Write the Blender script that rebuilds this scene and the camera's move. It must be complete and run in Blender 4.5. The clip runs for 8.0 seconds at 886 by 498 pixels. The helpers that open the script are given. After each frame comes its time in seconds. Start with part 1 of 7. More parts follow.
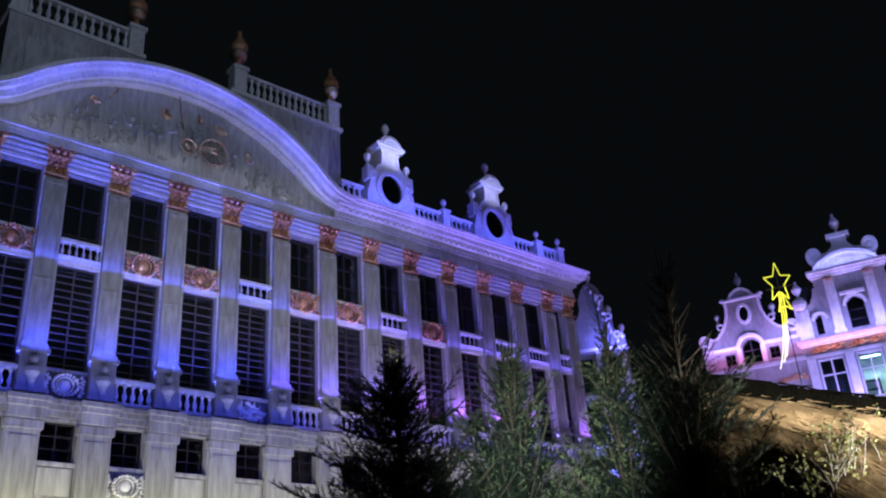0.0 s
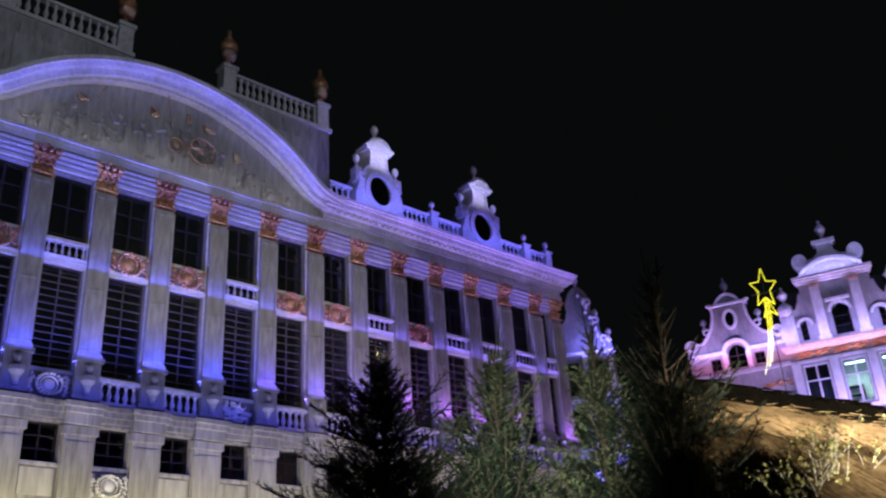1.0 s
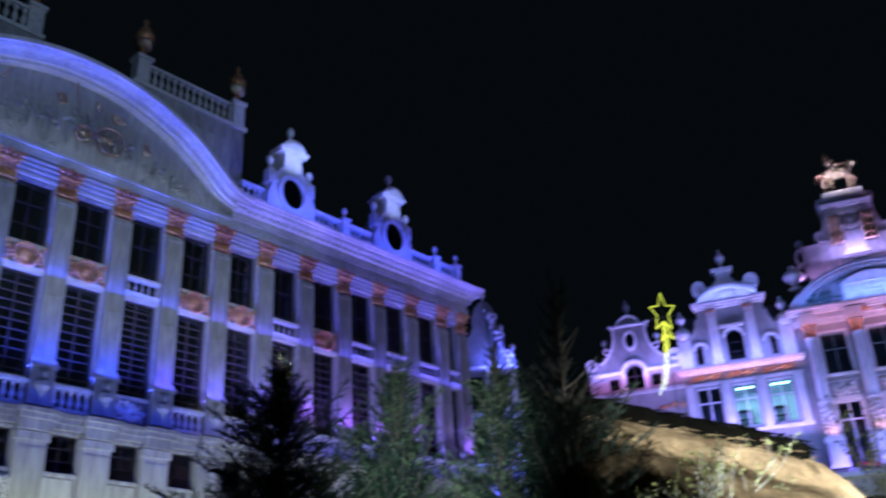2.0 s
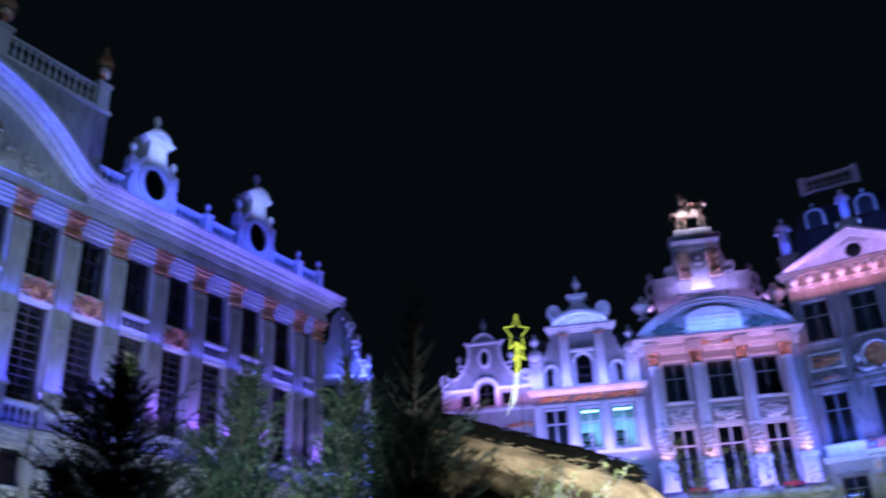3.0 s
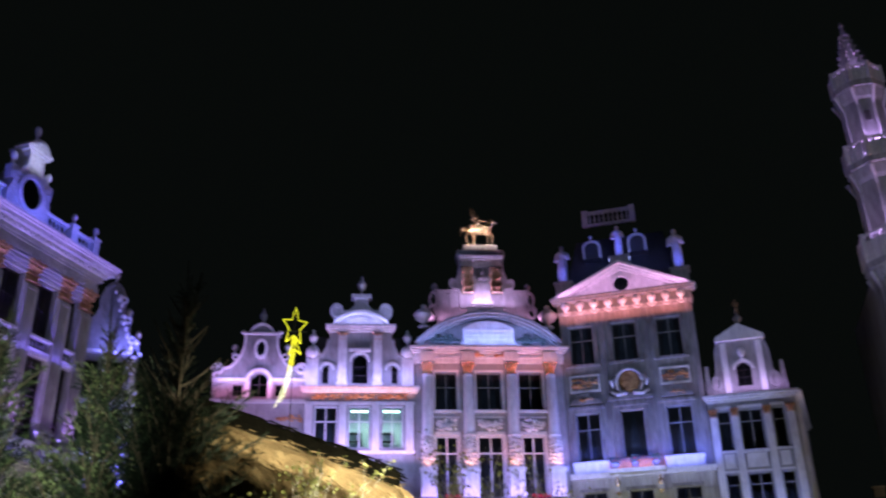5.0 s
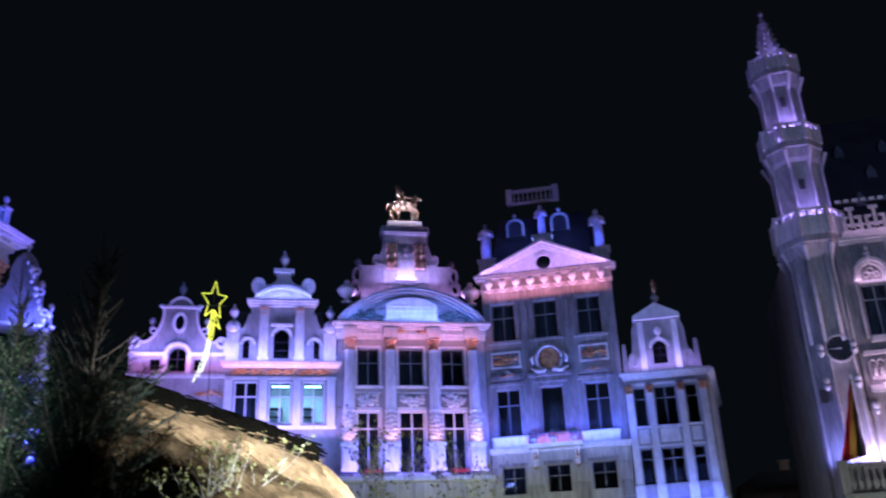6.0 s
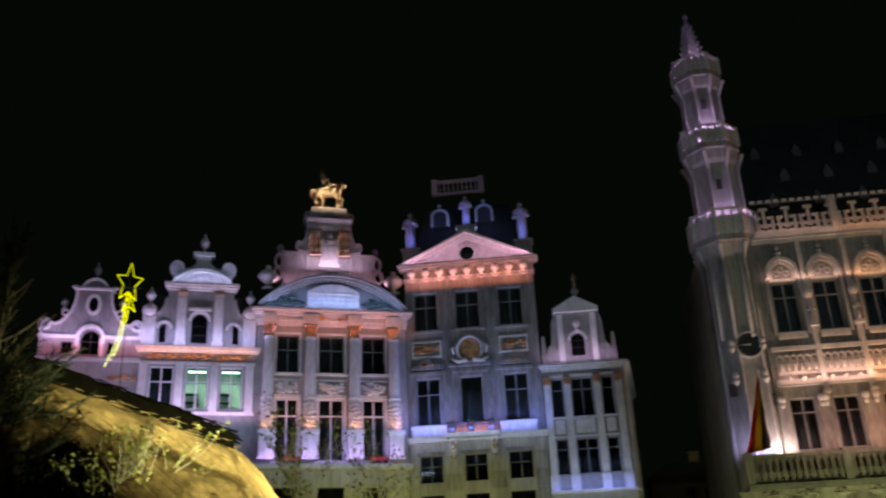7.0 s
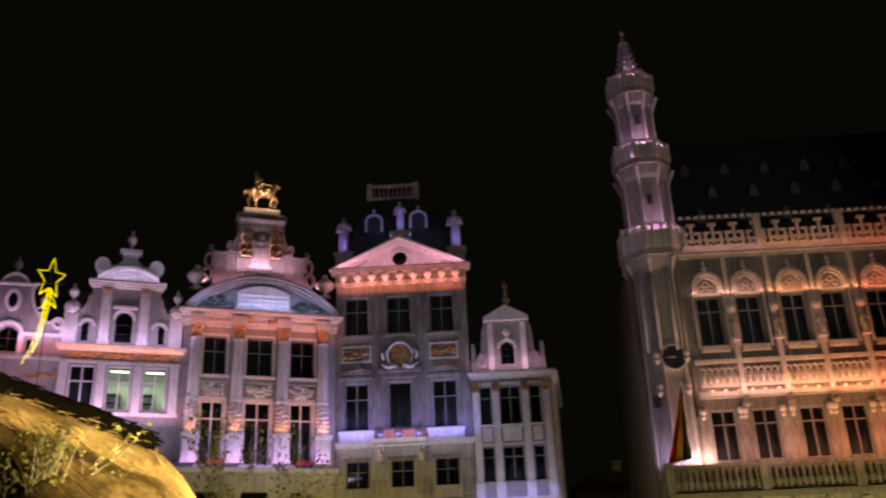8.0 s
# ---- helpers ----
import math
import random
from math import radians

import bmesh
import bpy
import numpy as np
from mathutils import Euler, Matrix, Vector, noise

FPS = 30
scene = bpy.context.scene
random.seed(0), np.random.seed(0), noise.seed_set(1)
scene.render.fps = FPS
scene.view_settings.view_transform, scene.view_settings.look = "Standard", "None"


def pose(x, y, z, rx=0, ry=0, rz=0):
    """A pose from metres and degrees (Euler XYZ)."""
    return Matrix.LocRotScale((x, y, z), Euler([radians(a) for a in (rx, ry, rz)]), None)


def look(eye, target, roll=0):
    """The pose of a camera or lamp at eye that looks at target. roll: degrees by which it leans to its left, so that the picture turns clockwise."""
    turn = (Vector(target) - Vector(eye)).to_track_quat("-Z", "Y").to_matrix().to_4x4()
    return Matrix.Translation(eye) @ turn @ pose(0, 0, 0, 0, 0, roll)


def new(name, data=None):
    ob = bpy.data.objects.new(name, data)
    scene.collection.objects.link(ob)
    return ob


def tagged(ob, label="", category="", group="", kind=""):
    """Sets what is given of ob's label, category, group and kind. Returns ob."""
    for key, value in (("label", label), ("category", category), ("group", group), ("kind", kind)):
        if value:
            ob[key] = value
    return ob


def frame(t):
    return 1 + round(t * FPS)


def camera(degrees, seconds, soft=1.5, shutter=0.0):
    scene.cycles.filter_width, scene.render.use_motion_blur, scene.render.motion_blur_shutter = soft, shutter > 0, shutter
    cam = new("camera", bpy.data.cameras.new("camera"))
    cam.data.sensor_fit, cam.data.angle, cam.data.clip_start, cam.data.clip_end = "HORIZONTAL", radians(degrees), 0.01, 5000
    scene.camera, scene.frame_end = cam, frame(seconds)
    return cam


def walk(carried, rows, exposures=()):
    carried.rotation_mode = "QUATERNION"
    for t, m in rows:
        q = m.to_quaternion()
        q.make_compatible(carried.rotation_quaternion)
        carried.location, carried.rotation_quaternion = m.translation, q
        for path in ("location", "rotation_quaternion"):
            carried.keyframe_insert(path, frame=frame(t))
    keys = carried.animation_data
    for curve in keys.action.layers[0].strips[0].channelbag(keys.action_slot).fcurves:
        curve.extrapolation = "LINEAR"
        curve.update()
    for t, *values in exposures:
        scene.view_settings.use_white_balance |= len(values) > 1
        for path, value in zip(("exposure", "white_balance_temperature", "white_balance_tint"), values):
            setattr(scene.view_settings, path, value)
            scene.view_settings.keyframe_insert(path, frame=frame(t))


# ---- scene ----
cam = camera(51.93, 8.0, soft=2.1, shutter=0.9)
ROWS = [
    (0.0, 0.0, 0.0, 1.7, 115.174, 3.614, -40.191),
    (0.5, 0.0, 0.0, 1.7, 115.168, 3.569, -40.291),
    (1.0, 0.001, -0.003, 1.7, 115.253, 3.364, -41.151),
    (1.2, 0.002, -0.005, 1.7, 115.289, 3.311, -41.903),
    (2.3, 0.012, -0.033, 1.7, 115.652, 2.588, -50.412),
    (2.5, 0.014, -0.039, 1.7, 115.739, 2.514, -52.311),
    (3.0, 0.02, -0.056, 1.7, 115.747, 2.22, -57.303),
    (3.5, 0.025, -0.07, 1.7, 115.705, 1.826, -61.792),
    (4.0, 0.03, -0.084, 1.7, 115.576, 1.646, -65.967),
    (4.5, 0.034, -0.095, 1.7, 115.342, 1.536, -69.279),
    (4.7, 0.036, -0.099, 1.7, 115.38, 1.251, -70.494),
    (5.8, 0.043, -0.12, 1.7, 113.738, 1.861, -76.172),
    (6.0, 0.045, -0.123, 1.7, 113.528, 2.106, -76.976),
    (6.5, 0.048, -0.132, 1.7, 112.955, 2.328, -79.393),
    (7.0, 0.051, -0.142, 1.7, 112.642, 2.429, -82.017),
    (7.5, 0.054, -0.149, 1.7, 112.665, 2.343, -84.39),
    (8.0, 0.057, -0.156, 1.7, 112.831, 2.351, -86.586),
]
# stops, kelvin and tint: the show's colour swings that the picture follows
LOOKS = [
    (0.0, 0.2, 5700, 1), (0.5, 0.2, 5900, -2), (1.0, 0.15, 6700, 2), (2.3, 0.05, 4500, -6), (3.0, 0.05, 4500, -6),
    (3.5, 0.0, 5600, 0), (4.0, 0.1, 6500, -18), (4.5, 0.15, 7300, -20), (6.0, 0.3, 4900, 2), (6.5, 0.58, 4300, -6),
    (6.85, 0.15, 5400, -4), (7.0, -0.3, 11000, -40), (7.5, -0.5, 19000, -30), (8.0, -0.3, 21000, -10),
]
walk(cam, [(t, pose(x, y, z, rx, ry, rz)) for t, x, y, z, rx, ry, rz in ROWS], LOOKS)

# ---- night sky and lamps ----
world = bpy.data.worlds.new("night")
scene.world = world
world.use_nodes = True
world.node_tree.nodes["Background"].inputs["Color"].default_value = (0.0022, 0.0025, 0.0028, 1)
world.node_tree.nodes["Background"].inputs["Strength"].default_value = 1.0

BLUE, VIOLET, DUSK = (0.09, 0.10, 1.0), (0.17, 0.11, 1.0), (0.38, 0.13, 1.0)
ROSE, CORAL, EMBER = (0.84, 0.42, 0.66), (1.0, 0.40, 0.40), (1.0, 0.23, 0.25)
LILAC, WARM = (0.28, 0.31, 1.0), (1.0, 0.90, 0.72)


def strip_lamp(m, length, depth, watts, colour, spread=180):
    """A row of floodlights: an area lamp that shines along its own -z."""
    data = bpy.data.lights.new("floodlights", "AREA")
    data.shape, data.size, data.size_y = "RECTANGLE", length, depth
    data.energy, data.color, data.spread = watts, colour, radians(spread)
    ob = new("floodlights", data)
    ob.matrix_basis = m
    return ob


def spot_lamp(eye, target, watts, colour, degrees, blend=0.6, size=0.3):
    data = bpy.data.lights.new("projector", "SPOT")
    data.energy, data.color, data.spot_size, data.spot_blend = watts, colour, radians(degrees), blend
    data.shadow_soft_size = size
    ob = new("projector", data)
    ob.matrix_basis = look(eye, target)
    return ob


# the three lines of facades: root poses, x along the facade, y into the house
DUKES = pose(0, 33.3, 0)
ROW_A = pose(55.0, 9.2, 0, 0, 0, -68)
ROW_S = pose(55.0, 9.2, 0, 0, 0, -89)


def up_lamp(root, x0, x1, y, z, tilt, watts, colour, depth=0.35, spread=180):
    """Floodlights along a ledge, and added fill strips hung before the wall; tilt 0 shines straight up, 90 straight at
    the wall.
    """
    return strip_lamp(root @ pose((x0 + x1) / 2, y, z, 180 - tilt, 0, 0), x1 - x0, depth, watts * 1.3, colour, spread)


# palace: blue floodlights on the pedestals and the ledge, violet towards its end, pale light on the ground floor
for k in range(14):
    x = 4.33 + 2.56 * k + (1.74 if k == 13 else 0)
    up_lamp(DUKES, x - 0.36, x + 0.36, -0.85, 13.35, 14, 27, BLUE if x < 19 else VIOLET if x < 26 else DUSK, 0.1)
up_lamp(DUKES, 4, 20.5, -0.95, 11.7, 14, 60, BLUE, 0.15)
up_lamp(DUKES, 20.5, 39.5, -0.95, 11.7, 14, 60, (0.2, 0.14, 1.0), 0.15)
up_lamp(DUKES, 4, 20.5, -0.2, 13.0, 2, 300, BLUE, 0.08, 70)
up_lamp(DUKES, 20.5, 39.0, -0.2, 13.0, 2, 240, (0.26, 0.16, 1.0), 0.08, 70)
up_lamp(DUKES, 4, 20.5, -0.2, 18.25, 2, 120, BLUE, 0.08, 70)
up_lamp(DUKES, 20.5, 39.0, -0.2, 18.25, 2, 100, VIOLET, 0.08, 70)
# added fill: unseen strips hung in mid-air, metres before the facade
up_lamp(DUKES, 3, 24, -3.2, 9.2, 22, 240, BLUE, 0.6)
up_lamp(DUKES, 24, 40, -3.2, 9.2, 22, 110, (0.34, 0.16, 1.0), 0.6)
spot_lamp((6, -14, 15), (14.5, 33.3, 26.5), 17500, (0.62, 0.69, 1.0), 36, 0.5, 0.6)
spot_lamp((8, -14, 15), (32.5, 33.3, 18.5), 6500, (0.55, 0.60, 1.0), 24, 0.6, 0.6)
strip_lamp(DUKES @ pose(18, -3.0, 5.0, 112, 0, 0), 40, 0.3, 2100, WARM)
up_lamp(DUKES, 22.6, 40.8, -1.9, 22.6, 40, 70, (0.24, 0.14, 1.0), 0.1, 90)
up_lamp(DUKES, 23.5, 39.5, -0.85, 23.62, 20, 210, BLUE, 0.12, 120)
for x in (26.45, 33.95):
    up_lamp(DUKES, x - 0.9, x + 0.9, -1.0, 26.9, 25, 36, (0.5, 0.48, 1.0), 0.1)
for k in range(9):
    a = radians(46 + 11 * k)
    strip_lamp(DUKES @ pose(14.6 + 10.0 * math.cos(a), -1.4, 16.75 + 10.0 * math.sin(a), 90, 0, 0) @ pose(0, 0, 0, 0, 0, math.degrees(a) - 90), 1.7, 0.1, 3.6, (0.12, 0.11, 1.0), 80)
up_lamp(DUKES, 7.5, 21.5, -0.75, 22.45, 14, 24, (0.8, 0.74, 1.0), 0.1)
up_lamp(DUKES, 7, 22, -0.75, 20.75, 16, 62, BLUE, 0.1, 120)
up_lamp(DUKES, 22, 39, -0.75, 20.75, 16, 45, VIOLET, 0.1, 120)
up_lamp(DUKES, 4, 20.5, -0.45, 16.8, 16, 70, BLUE, 0.08, 70)
up_lamp(DUKES, 20.5, 39.0, -0.45, 16.8, 16, 70, VIOLET, 0.08, 70)
strip_lamp(DUKES @ pose(26.5, 1.1, 16.6), 0.8, 0.4, 60, (1.0, 0.80, 0.30))
# guild houses
up_lamp(ROW_A, -9.2, -0.2, -1.0, 12.75, 26, 42, (1.0, 0.34, 0.28), 0.08, 90)
up_lamp(ROW_A, -16, -9.4, -0.7, 16.85, 26, 24, (1.0, 0.34, 0.32), 0.08, 90)
spot_lamp((14, -8, 16), (51.0, 19.0, 20.5), 9500, (0.40, 0.47, 1.0), 24, 0.5, 0.6)
up_lamp(ROW_A, -16, -9.4, -1.0, 13.4, 16, 140, (0.56, 0.28, 0.98), 0.2)
up_lamp(ROW_A, -14.6, -10.9, -0.62, 21.95, 14, 34, (0.34, 0.30, 1.0), 0.1)
# added fill, hung clear of the wall with no fixture
up_lamp(ROW_A, -16, -9.4, -3.0, 13.0, 30, 190, LILAC, 0.3)
up_lamp(ROW_A, -21.5, -9.4, -0.85, 17.9, 14, 280, (0.36, 0.28, 1.0), 0.2)
up_lamp(ROW_A, -21.5, -16.2, -0.85, 17.2, 14, 45, (1.0, 0.26, 0.75), 0.2)
up_lamp(ROW_A, -21.5, -16, -1.6, 15.5, 20, 50, (0.6, 0.3, 0.95), 0.2)
up_lamp(ROW_A, -9.2, -0.2, -1.3, 10.95, 12, 170, (0.34, 0.18, 1.0), 0.2)
up_lamp(ROW_A, -9.2, -0.2, -1.1, 18.7, 12, 80, (1.0, 0.28, 0.42), 0.1)
# added fill strip in mid-air before the columns
up_lamp(ROW_A, -9.2, -0.2, -3.5, 10.9, 28, 180, LILAC, 0.3)
up_lamp(ROW_A, -9.0, -0.5, -0.95, 20.55, 12, 155, (0.23, 0.26, 1.0), 0.15)
up_lamp(ROW_A, -7.0, -2.5, -0.05, 23.55, 15, 95, (0.58, 0.34, 0.95), 0.2)
spot_lamp((14, -8, 16), (55.0, 3.0, 20.5), 9500, (0.40, 0.47, 1.0), 22, 0.5, 0.6)
up_lamp(ROW_S, 0.2, 8.2, -1.2, 12.6, 14, 290, BLUE, 0.2)
# added fill strip in mid-air before this house
up_lamp(ROW_S, 0.2, 8.2, -3.0, 12.2, 28, 230, LILAC, 0.3)
up_lamp(ROW_S, 0.2, 8.2, -0.95, 23.65, 12, 85, (0.70, 0.30, 0.85), 0.2)
up_lamp(ROW_S, 8.5, 13.2, -0.5, 8.75, 6, 40, BLUE, 0.1)
# added fill strip, well clear of the corner house
up_lamp(ROW_S, 8.5, 13.2, -2.4, 8.4, 28, 90, LILAC, 0.2)
up_lamp(ROW_S, 8.5, 13.2, -0.7, 16.5, 10, 65, (0.50, 0.30, 0.92), 0.2)
strip_lamp(ROW_A @ pose(-4.5, -6.0, 4.5, 108, 0, 0), 10, 0.6, 240, WARM)
strip_lamp(ROW_S @ pose(5.5, -6.0, 4.5, 108, 0, 0), 14, 0.6, 230, WARM)
up_lamp(ROW_S, 0.2, 8.2, -0.85, 22.0, 10, 115, (1.0, 0.26, 0.30), 0.1)
up_lamp(ROW_S, 2.5, 5.5, -0.35, 12.5, 12, 26, (1.0, 0.30, 0.36), 0.1)
# statues and roofline
for x, w in ((0.5, 13), (4.2, 16), (7.9, 13)):
    up_lamp(ROW_S, x - 0.4, x + 0.4, -0.25, 25.5 if x != 4.2 else 26.9, 34, w, BLUE, 0.1)
up_lamp(ROW_A, -6.2, -3.6, -0.7, 28.45, 38, 90, (1.0, 0.72, 0.9), 0.1)
up_lamp(ROW_A, -8.4, -1.2, 0.2, 22.4, 14, 70, (0.70, 0.30, 0.85), 0.1)
up_lamp(ROW_S, 2.0, 6.4, 0.6, 26.2, 16, 30, LILAC, 0.1)
# street behind the palace
up_lamp(pose(44.3, 36.0, 0, 0, 0, -51), 0.2, 3.2, -1.0, 12.0, 20, 300, (0.12, 0.12, 1.0), 0.2)
up_lamp(pose(44.3, 36.0, 0, 0, 0, -51), 0.2, 3.0, -0.8, 20.0, 16, 130, (0.16, 0.14, 1.0), 0.2)
# town hall and its turret
for x0, x1, tone, k in ((22.5, 27.5, ROSE, 0.23), (27.5, 33.0, CORAL, 0.26), (33.0, 42.0, EMBER, 0.46)):
    up_lamp(ROW_S, x0, x1, -1.2, 10.1, 12, 360 * k, tone, 0.2)
    up_lamp(ROW_S, x0, x1, -0.8, 14.2, 14, 430 * k, tone, 0.2)
    up_lamp(ROW_S, x0, x1, -0.45, 20.66, 12, 130 * k, tone, 0.1)
    up_lamp(ROW_S, x0, x1, -0.6, 23.6, 12, 80 * k, tone, 0.1)
    # added fill strip in mid-air before the town hall
    up_lamp(ROW_S, x0, x1, -3.5, 10.0, 28, 320 * k, tone, 0.3)
up_lamp(ROW_S, 21.3, 22.3, -0.6, 10.1, 10, 80, (0.95, 0.58, 0.62), 0.2)
up_lamp(ROW_S, 18.5, 22.5, -0.5, 10.2, 10, 150, (0.34, 0.28, 1.0), 0.2)
up_lamp(ROW_S, 20.0, 22.0, -0.38, 24.1, 8, 387, (0.42, 0.24, 0.90), 0.2)
up_lamp(ROW_S, 20.1, 21.8, -0.12, 30.9, 8, 360, (0.42, 0.24, 0.90), 0.2)
up_lamp(ROW_S, 20.2, 21.5, 0.1, 36.7, 8, 234, (0.42, 0.24, 0.90), 0.2)
spot_lamp((14, -20, 16), (55.0, -14.5, 26.0), 11000, (0.55, 0.56, 1.0), 38, 0.6, 0.6)
strip_lamp(ROW_S @ pose(30, -6.0, 3.0, 104, 0, 0), 22, 0.6, 900, WARM)
# stable and firs
spot_lamp((11.4, -2.0, 2.2), (12.85, 6.0, 4.3), 14500, (1.0, 0.88, 0.74), 36, 0.8, 0.2)
spot_lamp((13.2, -1.2, 1.2), (15.5, 3.8, 4.4), 1200, (1.0, 0.92, 0.74), 34, 0.8, 0.1)
spot_lamp((2.0, 2.5, 2.4), (9.75, 8.75, 4.8), 7000, (1.0, 1.0, 0.90), 21, 1.0, 0.2)
# tubes in the two lit rooms
for x in (-12.75, -10.75):
    strip_lamp(ROW_A @ pose(x, 1.5, 16.55), 1.2, 0.3, 70, (0.72, 0.95, 1.0))


# ---- materials ----


def material(name):
    m = bpy.data.materials.new(name)
    m.use_nodes = True
    t = m.node_tree
    return m, t, t.nodes["Principled BSDF"]


def node(t, kind, **values):
    n = t.nodes.new(kind)
    for key, value in values.items():
        n.inputs[key.replace("_", " ")].default_value = value
    return n


def surface(name, dark, light, rough=0.7, grain=9.0, stain=0.5, streak=1.0, bump=0.25, metal=0.0, vary=0.12, fine=40.0, shine=0.5):
    """Two scales of variation: stains (stretched down the wall by streak) and grain, plus a little per piece."""
    m, t, b = material(name)
    link = t.links.new
    co = t.nodes.new("ShaderNodeTexCoord")
    mp = node(t, "ShaderNodeMapping", Scale=(1, 1, 1 / streak))
    link(co.outputs["Object"], mp.inputs["Vector"])
    n1 = node(t, "ShaderNodeTexNoise", Scale=stain, Detail=5.0, Roughness=0.62)
    n2 = node(t, "ShaderNodeTexNoise", Scale=grain, Detail=4.0, Roughness=0.6)
    n3 = node(t, "ShaderNodeTexNoise", Scale=fine, Detail=2.0)
    for n in (n1, n2):
        link(mp.outputs["Vector"], n.inputs["Vector"])
    link(co.outputs["Object"], n3.inputs["Vector"])
    ramp = t.nodes.new("ShaderNodeValToRGB")
    ramp.color_ramp.elements[0].position, ramp.color_ramp.elements[1].position = 0.34, 0.66
    ramp.color_ramp.elements[0].color, ramp.color_ramp.elements[1].color = (*dark, 1), (*light, 1)
    add = node(t, "ShaderNodeMath")
    add.operation = "MULTIPLY_ADD"
    add.inputs[1].default_value = 0.45
    half = node(t, "ShaderNodeMath")
    half.operation = "MULTIPLY_ADD"
    half.inputs[1].default_value, half.inputs[2].default_value = 0.55, 0.0
    link(n1.outputs["Fac"], half.inputs[0])
    link(n2.outputs["Fac"], add.inputs[0])
    link(half.outputs[0], add.inputs[2])
    info = t.nodes.new("ShaderNodeObjectInfo")
    off = node(t, "ShaderNodeMath")
    off.operation = "MULTIPLY_ADD"
    off.inputs[1].default_value = vary
    link(info.outputs["Random"], off.inputs[0])
    link(add.outputs[0], off.inputs[2])
    sub = node(t, "ShaderNodeMath")
    sub.operation = "SUBTRACT"
    sub.inputs[1].default_value = vary / 2
    link(off.outputs[0], sub.inputs[0])
    link(sub.outputs[0], ramp.inputs["Fac"])
    link(ramp.outputs["Color"], b.inputs["Base Color"])
    b.inputs["Specular IOR Level"].default_value = shine
    b.inputs["Roughness"].default_value, b.inputs["Metallic"].default_value = rough, metal
    bp = node(t, "ShaderNodeBump", Strength=bump, Distance=0.03)
    mix = node(t, "ShaderNodeMath")
    mix.operation = "ADD"
    link(n2.outputs["Fac"], mix.inputs[0])
    link(n3.outputs["Fac"], mix.inputs[1])
    link(mix.outputs[0], bp.inputs["Height"])
    link(bp.outputs["Normal"], b.inputs["Normal"])
    return m


def glass_material():
    m, t, b = material("window_glass")
    t.nodes.remove(b)
    clear = node(t, "ShaderNodeBsdfTransparent", Color=(0.75, 0.8, 0.82, 1))
    gloss = node(t, "ShaderNodeBsdfGlossy", Roughness=0.09)
    fres = node(t, "ShaderNodeFresnel", IOR=1.5)
    mix = t.nodes.new("ShaderNodeMixShader")
    nz = node(t, "ShaderNodeTexNoise", Scale=1.7, Detail=1.0)
    co = t.nodes.new("ShaderNodeTexCoord")
    bp = node(t, "ShaderNodeBump", Strength=0.25, Distance=0.02)
    t.links.new(co.outputs["Object"], nz.inputs["Vector"])
    t.links.new(nz.outputs["Fac"], bp.inputs["Height"])
    t.links.new(bp.outputs["Normal"], gloss.inputs["Normal"])
    t.links.new(fres.outputs[0], mix.inputs[0])
    t.links.new(clear.outputs[0], mix.inputs[1])
    t.links.new(gloss.outputs[0], mix.inputs[2])
    t.links.new(mix.outputs[0], t.nodes["Material Output"].inputs["Surface"])
    return m


def glowing(name, colour, strength):
    m, t, b = material(name)
    b.inputs["Base Color"].default_value = (*colour, 1)
    b.inputs["Emission Color"].default_value = (*colour, 1)
    b.inputs["Emission Strength"].default_value = strength
    return m


PLASTER = surface("grey_plaster", (0.17, 0.165, 0.155), (0.38, 0.37, 0.345), 0.75, 5.0, 0.5, 3.0, 0.2)
STONE = surface("pale_sandstone", (0.13, 0.12, 0.105), (0.44, 0.42, 0.38), 0.8, 5.0, 0.5, 5.0)
CARVED = surface("carved_limestone", (0.34, 0.32, 0.28), (0.66, 0.63, 0.57), 0.75, 7.0, 0.6, 1.5)
GREY = surface("weathered_bluestone", (0.13, 0.13, 0.12), (0.33, 0.32, 0.29), 0.85, 6.0, 0.5, 2.5)
PLINTH = surface("ground_floor_ashlar", (0.17, 0.16, 0.135), (0.54, 0.52, 0.45), 0.85, 6.0, 0.7, 9.0)
PAINT = surface("cream_painted_stone", (0.46, 0.44, 0.41), (0.80, 0.78, 0.74), 0.6, 5.0, 0.4, 2.5, 0.12)
GOLD = surface("gilding", (0.46, 0.30, 0.15), (0.98, 0.80, 0.54), 0.2, 16.0, 2.0, 1.0, 0.8, 0.95)
GILT = surface("gilt_paint", (0.30, 0.10, 0.05), (0.98, 0.62, 0.28), 0.3, 9.0, 2.5, 1.0, 0.7, 0.7)
BRONZE = surface("green_bronze", (0.05, 0.08, 0.06), (0.14, 0.19, 0.14), 0.5, 9.0, 1.2, 1.0, 0.4, 0.3)
SLATE = surface("roof_slate", (0.018, 0.019, 0.022), (0.05, 0.05, 0.058), 0.55, 8.0, 0.6, 1.0, 0.4)
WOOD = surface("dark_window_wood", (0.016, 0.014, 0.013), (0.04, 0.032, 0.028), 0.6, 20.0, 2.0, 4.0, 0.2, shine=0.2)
WHITEWOOD = surface("white_window_wood", (0.5, 0.5, 0.48), (0.75, 0.75, 0.73), 0.5, 20.0, 2.0, 4.0, 0.15)
LOUVRE = surface("grey_brown_shutter_wood", (0.035, 0.028, 0.024), (0.10, 0.082, 0.07), 0.65, 20.0, 2.0, 4.0, 0.2, shine=0.25)
FRAME = surface("worn_grey_window_wood", (0.16, 0.16, 0.155), (0.32, 0.32, 0.31), 0.55, 20.0, 2.0, 4.0, 0.15)
